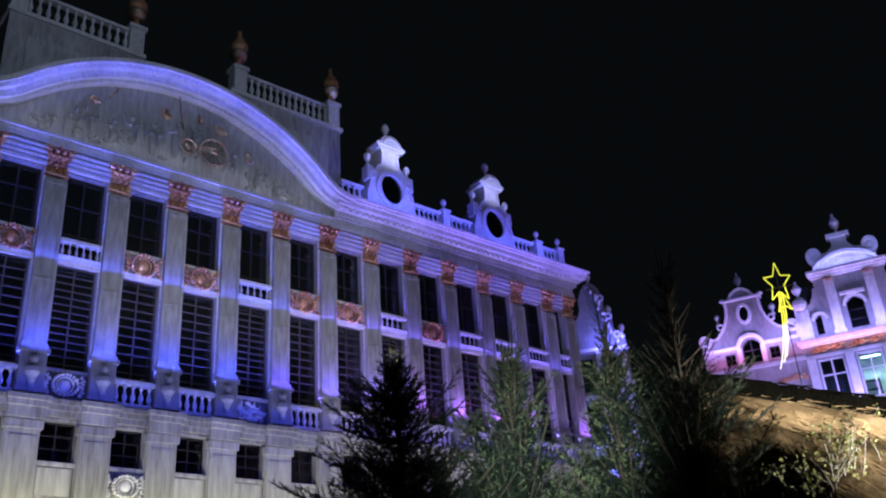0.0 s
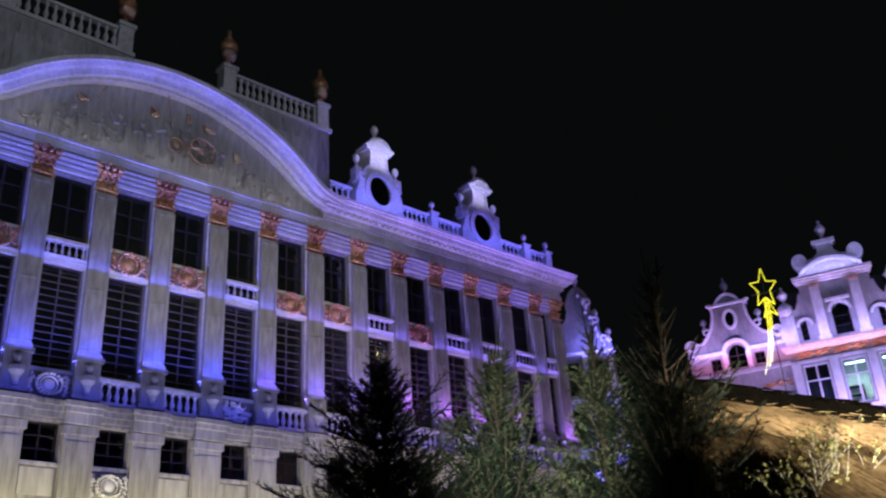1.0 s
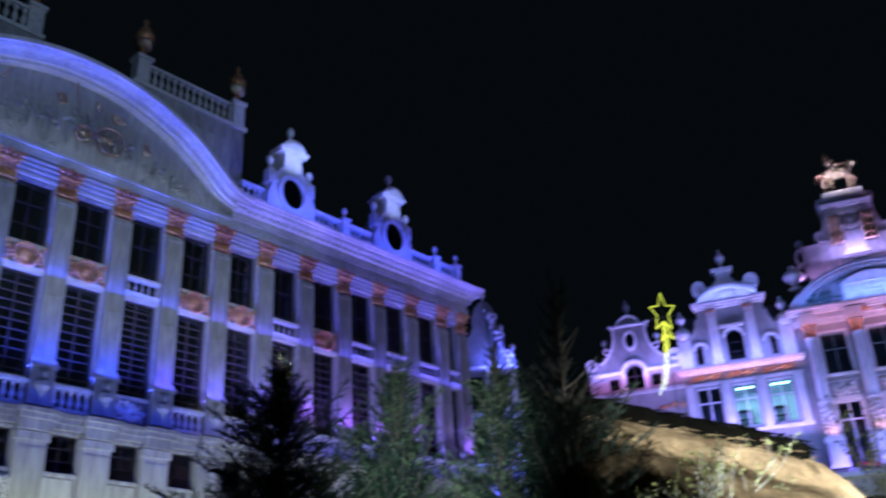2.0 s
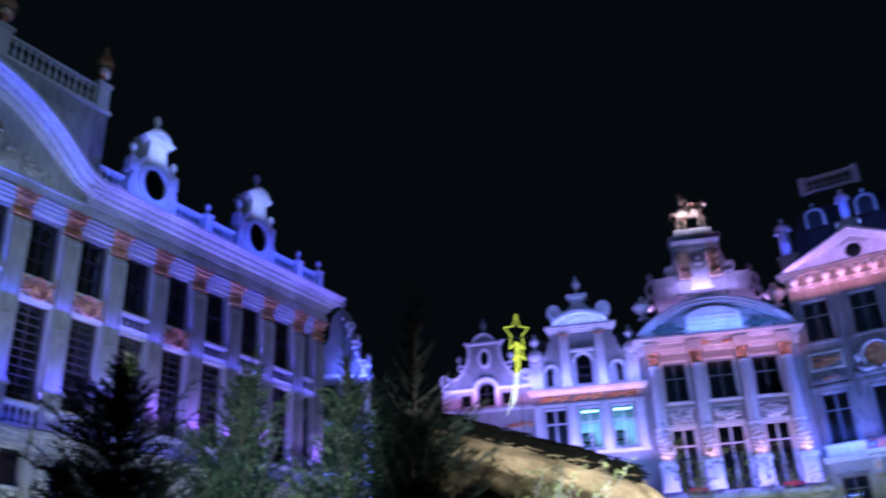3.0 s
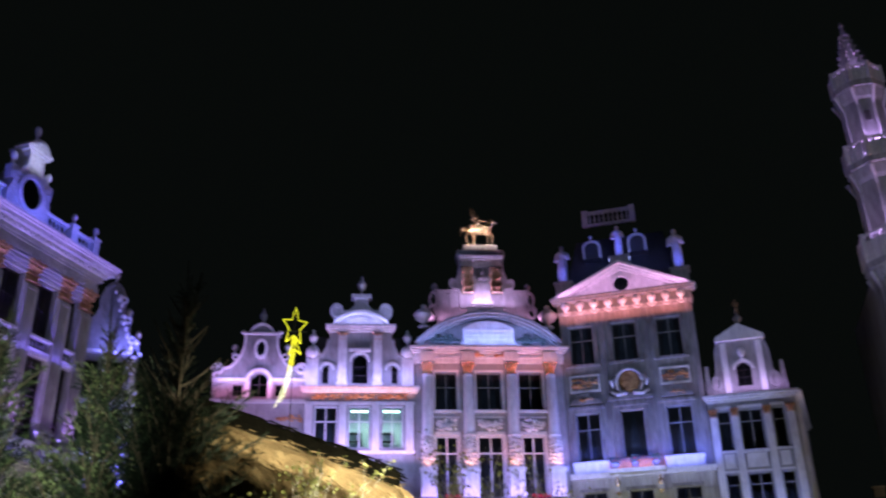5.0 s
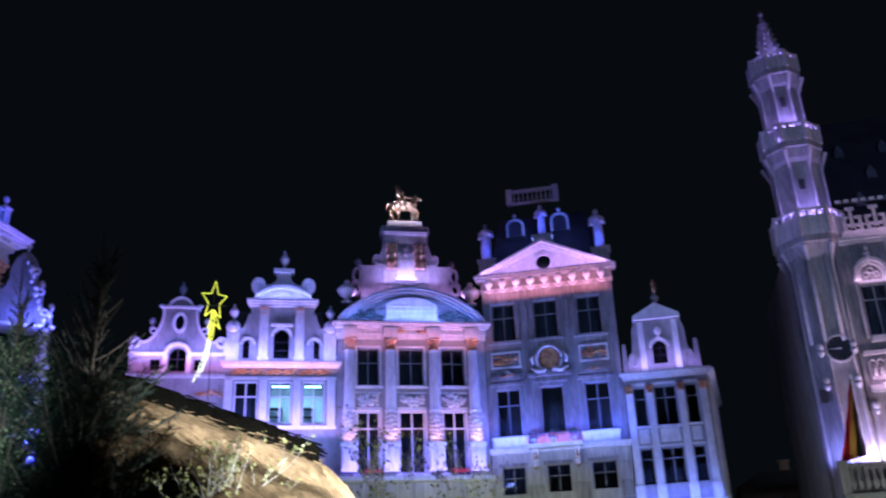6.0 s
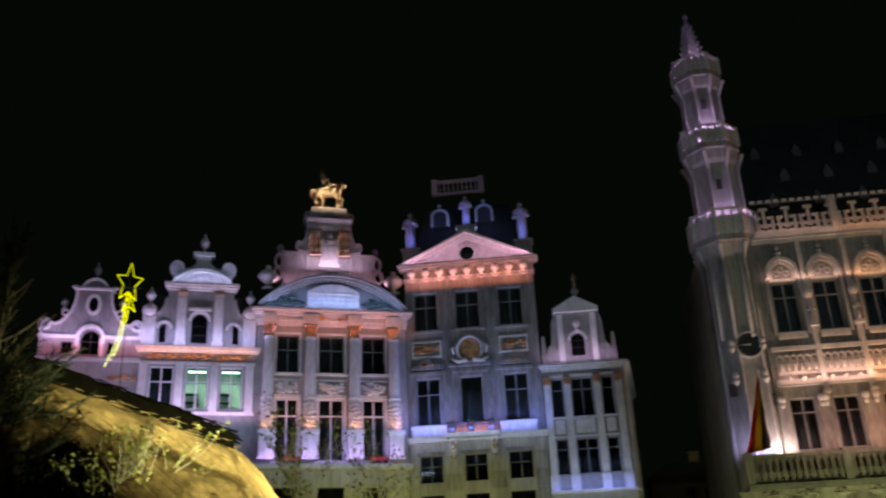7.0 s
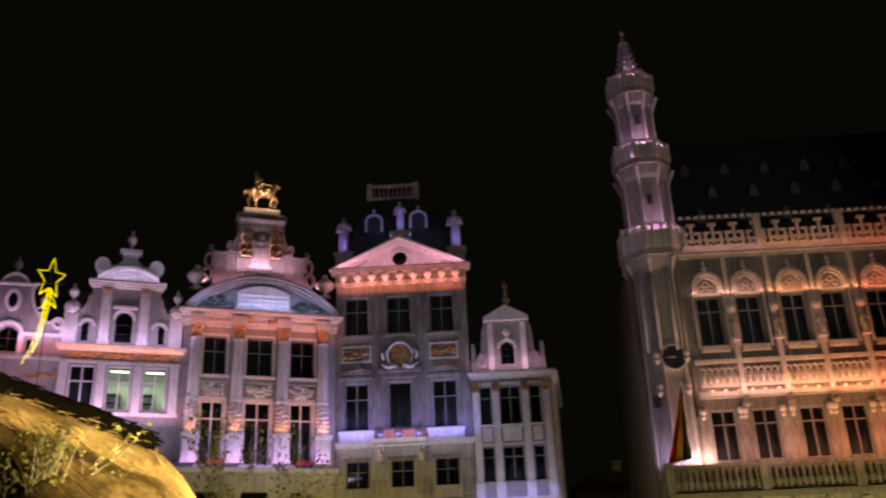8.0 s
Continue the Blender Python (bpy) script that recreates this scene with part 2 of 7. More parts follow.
# the darkness of unlit rooms is put into this colour
INSIDE = surface("unlit_room", (0.03, 0.027, 0.025), (0.08, 0.07, 0.06), 0.9)
ROOM = surface("room_plaster", (0.55, 0.58, 0.58), (0.75, 0.78, 0.78), 0.8, 6.0, 0.8)
CURTAIN = surface("curtain_cloth", (0.10, 0.075, 0.065), (0.26, 0.20, 0.17), 0.9, 14.0, 2.0, 6.0)
# tone of dim rooms behind glass, for the sheets added in window()
DUSKY = surface("dim_room_sheet", (0.08, 0.075, 0.075), (0.24, 0.215, 0.21), 0.9, 5.0, 1.2, 3.0)
LEAD = surface("lead_sheet", (0.06, 0.065, 0.07), (0.14, 0.145, 0.15), 0.6, 8.0, 1.0)
BRICK = surface("old_brick", (0.10, 0.07, 0.055), (0.22, 0.15, 0.12), 0.9, 12.0, 0.7)
COBBLE = surface("cobblestone", (0.05, 0.05, 0.048), (0.13, 0.125, 0.115), 0.65, 8.0, 0.4)
STRAW = surface("thatch_straw", (0.05, 0.032, 0.014), (0.40, 0.28, 0.145), 0.9, 16.0, 2.2, 5.0, 0.9, shine=0.15)
# dimmer and brighter copies of one straw: slope below, lit roll above
DIM_STRAW = surface("dimmed_slope_straw", (0.09, 0.056, 0.028), (0.56, 0.39, 0.21), 0.9, 6.0, 1.6, 1.0, 0.1, shine=0.15)
STRAND = surface("lit_ridge_straw", (0.20, 0.12, 0.055), (0.68, 0.47, 0.25), 0.85, 6.0, 1.6, 1.0, 0.1)
# ridge straw blackened in its colour so that the crest reads unlit
RIDGE = surface("unlit_ridge_straw", (0.0015, 0.0013, 0.001), (0.006, 0.005, 0.0035), 0.95, 20.0, 2.0, 1.0, 0.6, shine=0.03)
BARK = surface("bark", (0.035, 0.025, 0.018), (0.10, 0.075, 0.055), 0.9, 25.0, 3.0, 4.0, 0.6)
# darker needle copy: the shade inside the crowns is in the colour
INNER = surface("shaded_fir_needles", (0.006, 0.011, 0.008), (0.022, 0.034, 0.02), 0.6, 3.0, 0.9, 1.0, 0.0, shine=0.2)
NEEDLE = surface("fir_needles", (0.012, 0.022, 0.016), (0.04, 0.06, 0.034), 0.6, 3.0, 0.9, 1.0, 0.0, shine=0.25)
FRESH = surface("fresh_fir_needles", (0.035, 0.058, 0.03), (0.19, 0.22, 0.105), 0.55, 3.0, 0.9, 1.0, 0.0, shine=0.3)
LEAF = surface("yellow_green_leaves", (0.12, 0.14, 0.03), (0.42, 0.40, 0.14), 0.6, 3.0, 1.5, 1.0, 0.0)
TWIG = surface("pale_bare_twigs", (0.36, 0.33, 0.29), (0.62, 0.58, 0.52), 0.8, 20.0, 3.0)
RED = surface("red_flowers", (0.35, 0.01, 0.02), (0.7, 0.04, 0.05), 0.7, 20.0, 6.0)
PLANT = surface("box_plants", (0.02, 0.05, 0.015), (0.07, 0.11, 0.04), 0.7, 20.0, 5.0)
BLACK_CLOTH = surface("black_flag_cloth", (0.012, 0.012, 0.012), (0.03, 0.03, 0.03), 0.85)
YELLOW_CLOTH = surface("yellow_flag_cloth", (0.36, 0.2, 0.02), (0.5, 0.3, 0.03), 0.85)
RED_CLOTH = surface("red_flag_cloth", (0.45, 0.02, 0.025), (0.65, 0.04, 0.04), 0.85)
IRON = surface("black_iron", (0.01, 0.01, 0.01), (0.03, 0.03, 0.03), 0.5, 20.0, 2.0, 1.0, 0.2, 0.6)
PLANK = surface("weathered_planks", (0.11, 0.075, 0.05), (0.27, 0.19, 0.13), 0.85, 14.0, 1.5, 6.0, 0.5)
BOUGH = surface("dark_straw", (0.07, 0.045, 0.02), (0.24, 0.15, 0.07), 0.9, 22.0, 1.6, 1.0, 0.6)
GLASS = glass_material()
NEON = glowing("yellow_neon", (0.85, 0.78, 0.05), 0.7)
TAIL = glowing("pale_neon", (0.92, 0.92, 0.66), 0.75)
AMBER = glowing("amber_globe", (1.0, 0.72, 0.22), 9.0)
BULB = glowing("lamp_bulb", (1.0, 0.95, 0.85), 6.0)
TUBE = glowing("cool_tube", (0.7, 0.95, 1.0), 11.0)

# ---- shapes ----


class Shape:
    """Collects faces for one mesh."""

    def __init__(self):
        self.v, self.f, self.weld = [], [], False

    def put(self, verts, faces):
        k = len(self.v)
        self.v += [tuple(p) for p in verts]
        self.f += [tuple(k + i for i in q) for q in faces]
        return self

    def box(self, x0, x1, y0, y1, z0, z1):
        return self.put([(x, y, z) for z in (z0, z1) for y in (y0, y1) for x in (x0, x1)],
                        [(0, 2, 3, 1), (4, 5, 7, 6), (0, 1, 5, 4), (2, 6, 7, 3), (0, 4, 6, 2), (1, 3, 7, 5)])

    def prism(self, pts, y0, y1):
        """A polygon in x and z, with depth from y0 to y1."""
        n = len(pts)
        return self.put([(x, y0, z) for x, z in pts] + [(x, y1, z) for x, z in pts],
                        [tuple(range(n)), tuple(range(2 * n - 1, n - 1, -1))] + [((i + 1) % n, i, n + i, n + (i + 1) % n) for i in range(n)])

    def band(self, pts, width, y0, y1):
        """A moulding of that width that runs inside the line of points."""
        offs = []
        for i, (x, z) in enumerate(pts):
            a, b = pts[max(i - 1, 0)], pts[min(i + 1, len(pts) - 1)]
            dx, dz = b[0] - a[0], b[1] - a[1]
            d = math.hypot(dx, dz) or 1
            offs.append((x + dz / d * width, z - dx / d * width))
        n = len(pts)
        self.put([(x, y0, z) for x, z in pts] + [(x, y0, z) for x, z in offs] + [(x, y1, z) for x, z in pts] + [(x, y1, z) for x, z in offs],
                 [q for i in range(n - 1) for q in ((i, i + 1, n + i + 1, n + i), (2 * n + i, 3 * n + i, 3 * n + i + 1, 2 * n + i + 1),
                                                     (i, 2 * n + i, 2 * n + i + 1, i + 1), (n + i, n + i + 1, 3 * n + i + 1, 3 * n + i))]
                 + [(0, n, 3 * n, 2 * n), (n - 1, 3 * n - 1, 4 * n - 1, 2 * n - 1)])
        return self

    def lathe(self, profile, cx=0, cy=0, seg=12, cz=0, turn=0.0):
        n = len(profile)
        self.put([(cx + r * math.cos(turn + 2 * math.pi * j / seg), cy + r * math.sin(turn + 2 * math.pi * j / seg), cz + z) for j in range(seg) for r, z in profile],
                 [(j * n + i, ((j + 1) % seg) * n + i, ((j + 1) % seg) * n + i + 1, j * n + i + 1) for j in range(seg) for i in range(n - 1)]
                 + [tuple(j * n + n - 1 for j in range(seg)), tuple(j * n for j in reversed(range(seg)))])
        return self

    def ball(self, x, y, z, rx, ry=None, rz=None, seg=10, rings=6):
        ry, rz = ry or rx, rz or rx
        prof = [(math.sin(math.pi * i / rings), -math.cos(math.pi * i / rings)) for i in range(rings + 1)]
        prof[0], prof[-1] = (0.02, -1), (0.02, 1)
        k = len(self.v)
        self.lathe(prof, seg=seg)
        self.v[k:] = [(x + a * rx, y + b * ry, z + c * rz) for a, b, c in self.v[k:]]
        return self

    def disc(self, x, z, r, y0, y1, seg=16, rz=None):
        rz = rz or r
        return self.prism([(x + r * math.cos(2 * math.pi * i / seg), z + rz * math.sin(2 * math.pi * i / seg)) for i in range(seg)], y0, y1)

    def ring(self, x, z, r, width, y0, y1, seg=24, rz=None, a0=0.0, a1=2 * math.pi):
        rz = rz or r
        pts = [(x + r * math.cos(a1 + (a0 - a1) * i / seg), z + rz * math.sin(a1 + (a0 - a1) * i / seg)) for i in range(seg + 1)]
        return self.band(pts, width, y0, y1)

    def tube(self, pts, radii, seg=6):
        pts = [Vector(p) for p in pts]
        radii = radii if hasattr(radii, "__len__") else [radii] * len(pts)
        rows = []
        for i, p in enumerate(pts):
            d = (pts[min(i + 1, len(pts) - 1)] - pts[max(i - 1, 0)]).normalized()
            a = d.cross(Vector((0.3, 0.2, 0.93)) if abs(d.z) < 0.9 else Vector((1, 0, 0))).normalized()
            b = d.cross(a)
            rows += [p + radii[i] * (a * math.cos(2 * math.pi * j / seg) + b * math.sin(2 * math.pi * j / seg)) for j in range(seg)]
        return self.put(rows, [(i * seg + j, i * seg + (j + 1) % seg, (i + 1) * seg + (j + 1) % seg, (i + 1) * seg + j) for i in range(len(pts) - 1) for j in range(seg)]
                        + [tuple(reversed(range(seg))), tuple(range((len(pts) - 1) * seg, len(pts) * seg))])

    def mesh(self, name, mat, smooth=False):
        me = bpy.data.meshes.new(name)
        me.from_pydata(self.v, [], self.f)
        bm = bmesh.new()
        bm.from_mesh(me)
        if self.weld:
            bmesh.ops.remove_doubles(bm, verts=bm.verts[:], dist=0.0005)
        bmesh.ops.recalc_face_normals(bm, faces=bm.faces[:])
        bm.to_mesh(me)
        bm.free()
        me.materials.append(mat)
        if smooth:
            me.shade_smooth()
        return me


def part(name, shape, mat, parent, label="", smooth=False, at=None):
    """One mesh under a thing or a part."""
    ob = new(name, shape.mesh(name, mat, smooth))
    ob.parent = parent
    if at is not None:
        ob.matrix_basis = at
    return tagged(ob, label)


def piece(name, me, parent, at, size=None):
    """A repeat on shared mesh data."""
    ob = new(name, me)
    ob.parent = parent
    ob.matrix_basis = at @ Matrix.Diagonal((*size, 1)) if size else at
    return ob


def thing(name, m, label, category, group="", kind=""):
    ob = new(name)
    ob.matrix_basis = m
    ob.empty_display_size = 0.2
    return tagged(ob, label, category, group, kind)


def solid(name, shape, mat, m, label, category, smooth=False, group="", kind=""):
    ob = new(name, shape.mesh(name, mat, smooth))
    ob.matrix_basis = m
    return tagged(ob, label, category, group, kind)


def arc(cx, cz, r, a0, a1, n=10, rz=None):
    return [(cx + r * math.cos(radians(a0 + (a1 - a0) * i / n)), cz + (rz or r) * math.sin(radians(a0 + (a1 - a0) * i / n))) for i in range(n + 1)]


def mirror(half, cx):
    """A closed outline from its left half, (distance from the middle, height), bottom to top."""
    return [(cx - d, z) for d, z in half] + [(cx + d, z) for d, z in reversed(half)]


def wall(x0, x1, z0, z1, holes, y0=0.0, y1=0.45):
    """A wall with real openings (x0, x1, z0, z1), as one closed shell."""
    s = Shape()
    s.weld = True
    xs = sorted({x for x in (x0, x1, *[h[0] for h in holes], *[h[1] for h in holes]) if x0 <= x <= x1})
    zs = sorted({z for z in (z0, z1, *[h[2] for h in holes], *[h[3] for h in holes]) if z0 <= z <= z1})
    nx, nz = len(xs) - 1, len(zs) - 1

    def filled(i, j):
        if not (0 <= i < nx and 0 <= j < nz):
            return False
        x, z = (xs[i] + xs[i + 1]) / 2, (zs[j] + zs[j + 1]) / 2
        return not any(h[0] < x < h[1] and h[2] < z < h[3] for h in holes)

    for i in range(nx):
        for j in range(nz):
            if filled(i, j):
                a, b, c, d = xs[i], xs[i + 1], zs[j], zs[j + 1]
                s.put([(a, y0, c), (b, y0, c), (b, y0, d), (a, y0, d), (a, y1, c), (b, y1, c), (b, y1, d), (a, y1, d)],
                      [(0, 1, 2, 3), (7, 6, 5, 4)] + [q for q, n in (((0, 4, 5, 1), (i, j - 1)), ((1, 5, 6, 2), (i + 1, j)), ((2, 6, 7, 3), (i, j + 1)), ((3, 7, 4, 0), (i - 1, j))) if not filled(*n)])
    return s


def spandrels(s, x0, x1, z1, y0=0.0, y1=0.45):
    """Fills the top corners of an opening, so that it ends in a round arch at z1."""
    r, cx = (x1 - x0) / 2, (x0 + x1) / 2
    for k in (-1, 1):
        pts = [(cx + k * r * math.cos(radians(a)), z1 - r + r * math.sin(radians(a))) for a in range(0, 91, 15)]
        s.prism(pts + [(cx + k * r, z1)], y0, y1)


PANE = Shape().box(-0.5, 0.5, -0.5, 0.5, -0.5, 0.5).mesh("pane", GLASS)


def window(parent, x0, x1, z0, z1, y=0.25, cols=2, rows=(0.6,), mat=None, bar=0.07, label="", drapes=0.0):
    """Frame with mullions, and a pane in each light. rows: heights of the cross bars, as shares of the height."""
    mat = mat or WOOD
    b = bar
    xs = [x0 + b + (x1 - x0 - 2 * b) * i / cols for i in range(cols + 1)]
    zs = [z0 + b] + [z0 + (z1 - z0) * r for r in rows] + [z1 - b]
    lights = []
    for i in range(len(xs) - 1):
        for j in range(len(zs) - 1):
            lights.append((xs[i] + (b / 2 if i else 0), xs[i + 1] - (b / 2 if i < cols - 1 else 0), zs[j] + (b / 2.4 if j else 0), zs[j + 1] - (b / 2.4 if j < len(zs) - 2 else 0)))
    s = wall(x0, x1, z0, z1, lights, y, y + 0.09)
    ob = part("window", s, mat, parent, label)
    for a, c in zip(xs, xs[1:]):
        for d, e in zip(zs, zs[1:]):
            tilt = pose((a + c) / 2, y + 0.045, (d + e) / 2, random.uniform(-0.5, 0.5), 0, random.uniform(-0.5, 0.5))
            piece("pane", PANE, ob, tilt, (c - a, 0.012, e - d))
    if drapes:
        # added sheet: its colour imitates the dim room behind the glass
        part("blind", Shape().box(x0, x1, y + 0.24, y + 0.25, z0, z1), DUSKY, ob, "added dark sheet for the dim room behind")
    for k in (-1, 1) if drapes else ():
        cx, n = (x0 + x1) / 2 + k * (x1 - x0) / 2, 12
        rim = [((cx - k * drapes * (x1 - x0) * i / n), y + 0.16 + 0.035 * math.sin(i * 2.1)) for i in range(n + 1)]
        low = [((cx - k * drapes * (x1 - x0) * i / n * 0.55), y + 0.16 + 0.03 * math.sin(i * 2.1)) for i in range(n + 1)]
        c = Shape().put([(px_, py_, z1) for px_, py_ in rim] + [(px_, py_, z0) for px_, py_ in low], [(i, i + 1, n + 2 + i, n + 1 + i) for i in range(n)])
        part("curtain", c, CURTAIN, ob, "parted cloth curtain")
    return ob


def surround(s, x0, x1, z0, z1, w=0.16, out=0.08, hood=0.0):
    """A raised moulding round an opening, with sill and, if wanted, a hood."""
    s.box(x0 - w, x0, -out, 0.0, z0, z1).box(x1, x1 + w, -out, 0.0, z0, z1).box(x0 - w, x1 + w, -out - 0.004, 0.0, z1, z1 + w)
    s.box(x0 - w - 0.08, x1 + w + 0.08, -out - 0.12, 0.0, z0 - 0.14, z0)
    if hood:
        s.box(x0 - w - 0.12, x1 + w + 0.12, -out - hood, 0.0, z1 + w, z1 + w + 0.16)


def leaf(s, x, y, z, w, h, out):
    """An acanthus leaf that curls out at its top."""
    pts = [(-w / 2, 0, 0), (w / 2, 0, 0), (w * 0.6, -out * 0.25, h * 0.5), (-w * 0.6, -out * 0.25, h * 0.5), (w * 0.4, -out * 0.7, h * 0.9), (-w * 0.4, -out * 0.7, h * 0.9), (0, -out, h * 0.78)]
    s.put([(x + a, y + b, z + c) for a, b, c in pts], [(0, 1, 2, 3), (3, 2, 4, 5), (5, 4, 6)])


def capital_mesh(w, h, mat, depth=0.3):
    """Leafy capital on a pilaster of width w; stands on z 0 with its back at y 0."""
    s = Shape()
    s.prism([(-w * 0.40, 0), (w * 0.40, 0), (w * 0.42, h * 0.6), (w * 0.46, h * 0.88), (-w * 0.46, h * 0.88), (-w * 0.42, h * 0.6)], -depth * 0.1, 0)
    s.prism([(-w * 0.56, h * 0.92), (w * 0.56, h * 0.92), (w * 0.6, h), (-w * 0.6, h)], -depth * 0.6, 0)
    s.box(-w * 0.48, w * 0.48, -depth * 0.8, 0, -h * 0.05, h * 0.015)
    for row, (n, z, wide) in enumerate(((4, 0.04, 0.84), (3, 0.34, 0.62), (4, 0.5, 0.98))):
        o = depth * (0.16 + 0.2 * row)
        for i in range(n):
            x = (i - (n - 1) / 2) * w * wide / (n - 0.5)
            s.ball(x, -o, h * (z + 0.15), w * 0.085, depth * 0.24, h * 0.17, 8, 6)
            s.ball(x, -o - depth * 0.34, h * (z + 0.27), w * 0.095, depth * 0.26, h * 0.05, 8, 5)
            for k in (-1, 1):
                s.ball(x + k * w * 0.075, -o - depth * 0.1, h * (z + 0.18), w * 0.035, depth * 0.16, h * 0.06, 6, 4)
    for k in (-1, 1):
        s.ring(k * w * 0.47, h * 0.83, w * 0.13, w * 0.06, -depth * 1.1, -depth * 0.5, 12, h * 0.09)
        s.ring(k * w * 0.16, h * 0.84, w * 0.09, w * 0.045, -depth * 1.05, -depth * 0.5, 10, h * 0.07)
    s.ball(0, -depth * 0.85, h * 0.95, w * 0.09, depth * 0.25, h * 0.06, 8, 5)
    return s.mesh("capital", mat, True)


def baluster_mesh(h, r, mat):
    p = [(r * 0.8, 0), (r * 0.8, 0.08), (r * 0.45, 0.12), (r * 0.95, 0.3), (r, 0.38), (r * 0.5, 0.6), (r * 0.38, 0.78), (r * 0.75, 0.86), (r * 0.75, 1.0)]
    return Shape().lathe([(a, b * h) for a, b in p], seg=8).mesh("baluster", mat, True)


def balustrade(parent, x0, x1, z0, z1, mat, y=-0.08, depth=0.26, step=0.26, r=0.09, name="balustrade"):
    rail = 0.14
    ob = part(name, Shape().box(x0, x1, y - depth / 2 - 0.03, y + depth / 2 + 0.03, z1 - rail, z1), mat, parent)
    part("bottom_rail", Shape().box(x0, x1, y - depth / 2, y + depth / 2, z0, z0 + rail), mat, ob)
    n = max(2, int((x1 - x0) / step))
    me = baluster_mesh(z1 - z0 - 2 * rail, r, mat)
    for i in range(n):
        piece("baluster", me, ob, pose(x0 + (i + 0.5) * (x1 - x0) / n, y, z0 + rail))
    return ob


def urn_shape(h, r):
    p = [(0.55, 0), (0.55, 0.06), (0.25, 0.1), (0.22, 0.2), (0.7, 0.34), (0.95, 0.5), (0.9, 0.6), (0.5, 0.68), (0.62, 0.72), (0.3, 0.78), (0.2, 0.84), (0.28, 0.9), (0.22, 0.96), (0.03, 1)]
    return Shape().lathe([(a * r, b * h) for a, b in p], seg=12)


def ball_finial(h, r):
    p = [(0.8, 0), (0.8, 0.12), (0.4, 0.2), (0.35, 0.4), (0.75, 0.48), (1, 0.65), (0.85, 0.82), (0.4, 0.95), (0.05, 1)]
    return Shape().lathe([(a * r, b * h) for a, b in p], seg=10)


def cartouche_mesh(w, h, mat, seed=1):
    """An oval shield in pierced scrolls, about the middle of its back."""
    rnd = random.Random(seed)
    s = Shape()
    s.ball(0, -0.04, 0, w * 0.15, 0.12, h * 0.25, 12, 7)
    s.ring(0, 0, w * 0.21, 0.05, -0.14, -0.02, 18, h * 0.33)
    for i in range(20):
        a = 2 * math.pi * i / 20
        s.ball(w * 0.29 * math.cos(a), -0.12, h * 0.41 * math.sin(a), w * rnd.uniform(0.032, 0.05), rnd.uniform(0.12, 0.18), h * rnd.uniform(0.05, 0.08), 7, 5)
    for k in (-1, 1):
        for a in range(5):
            x, z = k * w * rnd.uniform(0.37, 0.46), h * (-0.36 + 0.18 * a)
            s.ring(x, z, w * rnd.uniform(0.04, 0.06), 0.035, -0.17, -0.02, 9, None, rnd.uniform(0, 2), 6.0)
            s.ball(x * 0.93, -0.08, z, w * 0.04, 0.11, h * rnd.uniform(0.05, 0.09), 7, 5)
    return s.mesh("cartouche", mat, True)


def relief(w, h, seed, n=26, deep=0.12):
    """Carved foliage: knots and tendrils, about the middle of its back."""
    rnd = random.Random(seed)
    s = Shape().tube([(-0.47 * w, 0, 0.05 * h), (-0.2 * w, -0.02, -0.08 * h), (0.1 * w, -0.02, 0.06 * h), (0.47 * w, 0, -0.04 * h)], 0.1 * h, 6)
    for _ in range(n):
        x, z = rnd.uniform(-0.45, 0.45) * w, rnd.uniform(-0.42, 0.42) * h
        s.ball(x, -0.02, z, rnd.uniform(0.05, 0.12) * min(w, 1.6), deep * rnd.uniform(0.5, 1), rnd.uniform(0.06, 0.16) * h, 8, 5)
    for _ in range(n // 3):
        x, z, a = rnd.uniform(-0.4, 0.4) * w, rnd.uniform(-0.3, 0.3) * h, rnd.uniform(0, 6)
        s.tube([(x + 0.22 * h * math.cos(a + b) * (1 - b / 9), -deep * 0.8, z + 0.22 * h * math.sin(a + b) * (1 - b / 9)) for b in (0, 0.7, 1.4, 2.1, 2.8, 3.5, 4.2)], 0.035, 5)
    return s


def figure(h, seed=0, arm=0.5):
    """A standing draped figure as one plain shape."""
    rnd = random.Random(seed)
    s = Shape()
    s.lathe([(0.12 * h, 0), (0.10 * h, 0.12 * h), (0.105 * h, 0.4 * h), (0.085 * h, 0.52 * h), (0.145 * h, 0.72 * h), (0.13 * h, 0.8 * h), (0.045 * h, 0.845 * h), (0.04 * h, 0.87 * h)], seg=12)
    s.ball(0, 0, 0.925 * h, 0.062 * h, 0.065 * h, 0.078 * h)
    for k in (-1, 1):
        lift = arm * rnd.uniform(0.2, 1) * (1 if k > 0 else -0.4)
        s.tube([(k * 0.13 * h, 0, 0.77 * h), (k * 0.17 * h, -0.05 * h, (0.58 + 0.06 * lift) * h), (k * 0.1 * h, -0.15 * h, (0.6 + 0.2 * lift) * h)], [0.05 * h, 0.042 * h, 0.032 * h], 7)
    for i in range(7):
        a = rnd.uniform(0, 6.28)
        s.tube([(0.1 * h * math.cos(a), 0.1 * h * math.sin(a), 0.6 * h), (0.12 * h * math.cos(a + 0.3), 0.12 * h * math.sin(a + 0.3), 0.3 * h), (0.11 * h * math.cos(a + 0.2), 0.11 * h * math.sin(a + 0.2), 0.02 * h)], 0.025 * h, 5)
    return s


def skin(ob, voxel):
    """Melts the pieces of a statue into one closed surface."""
    mod = ob.modifiers.new("skin", "REMESH")
    mod.mode, mod.voxel_size, mod.use_smooth_shade = "VOXEL", voxel, True
    return ob


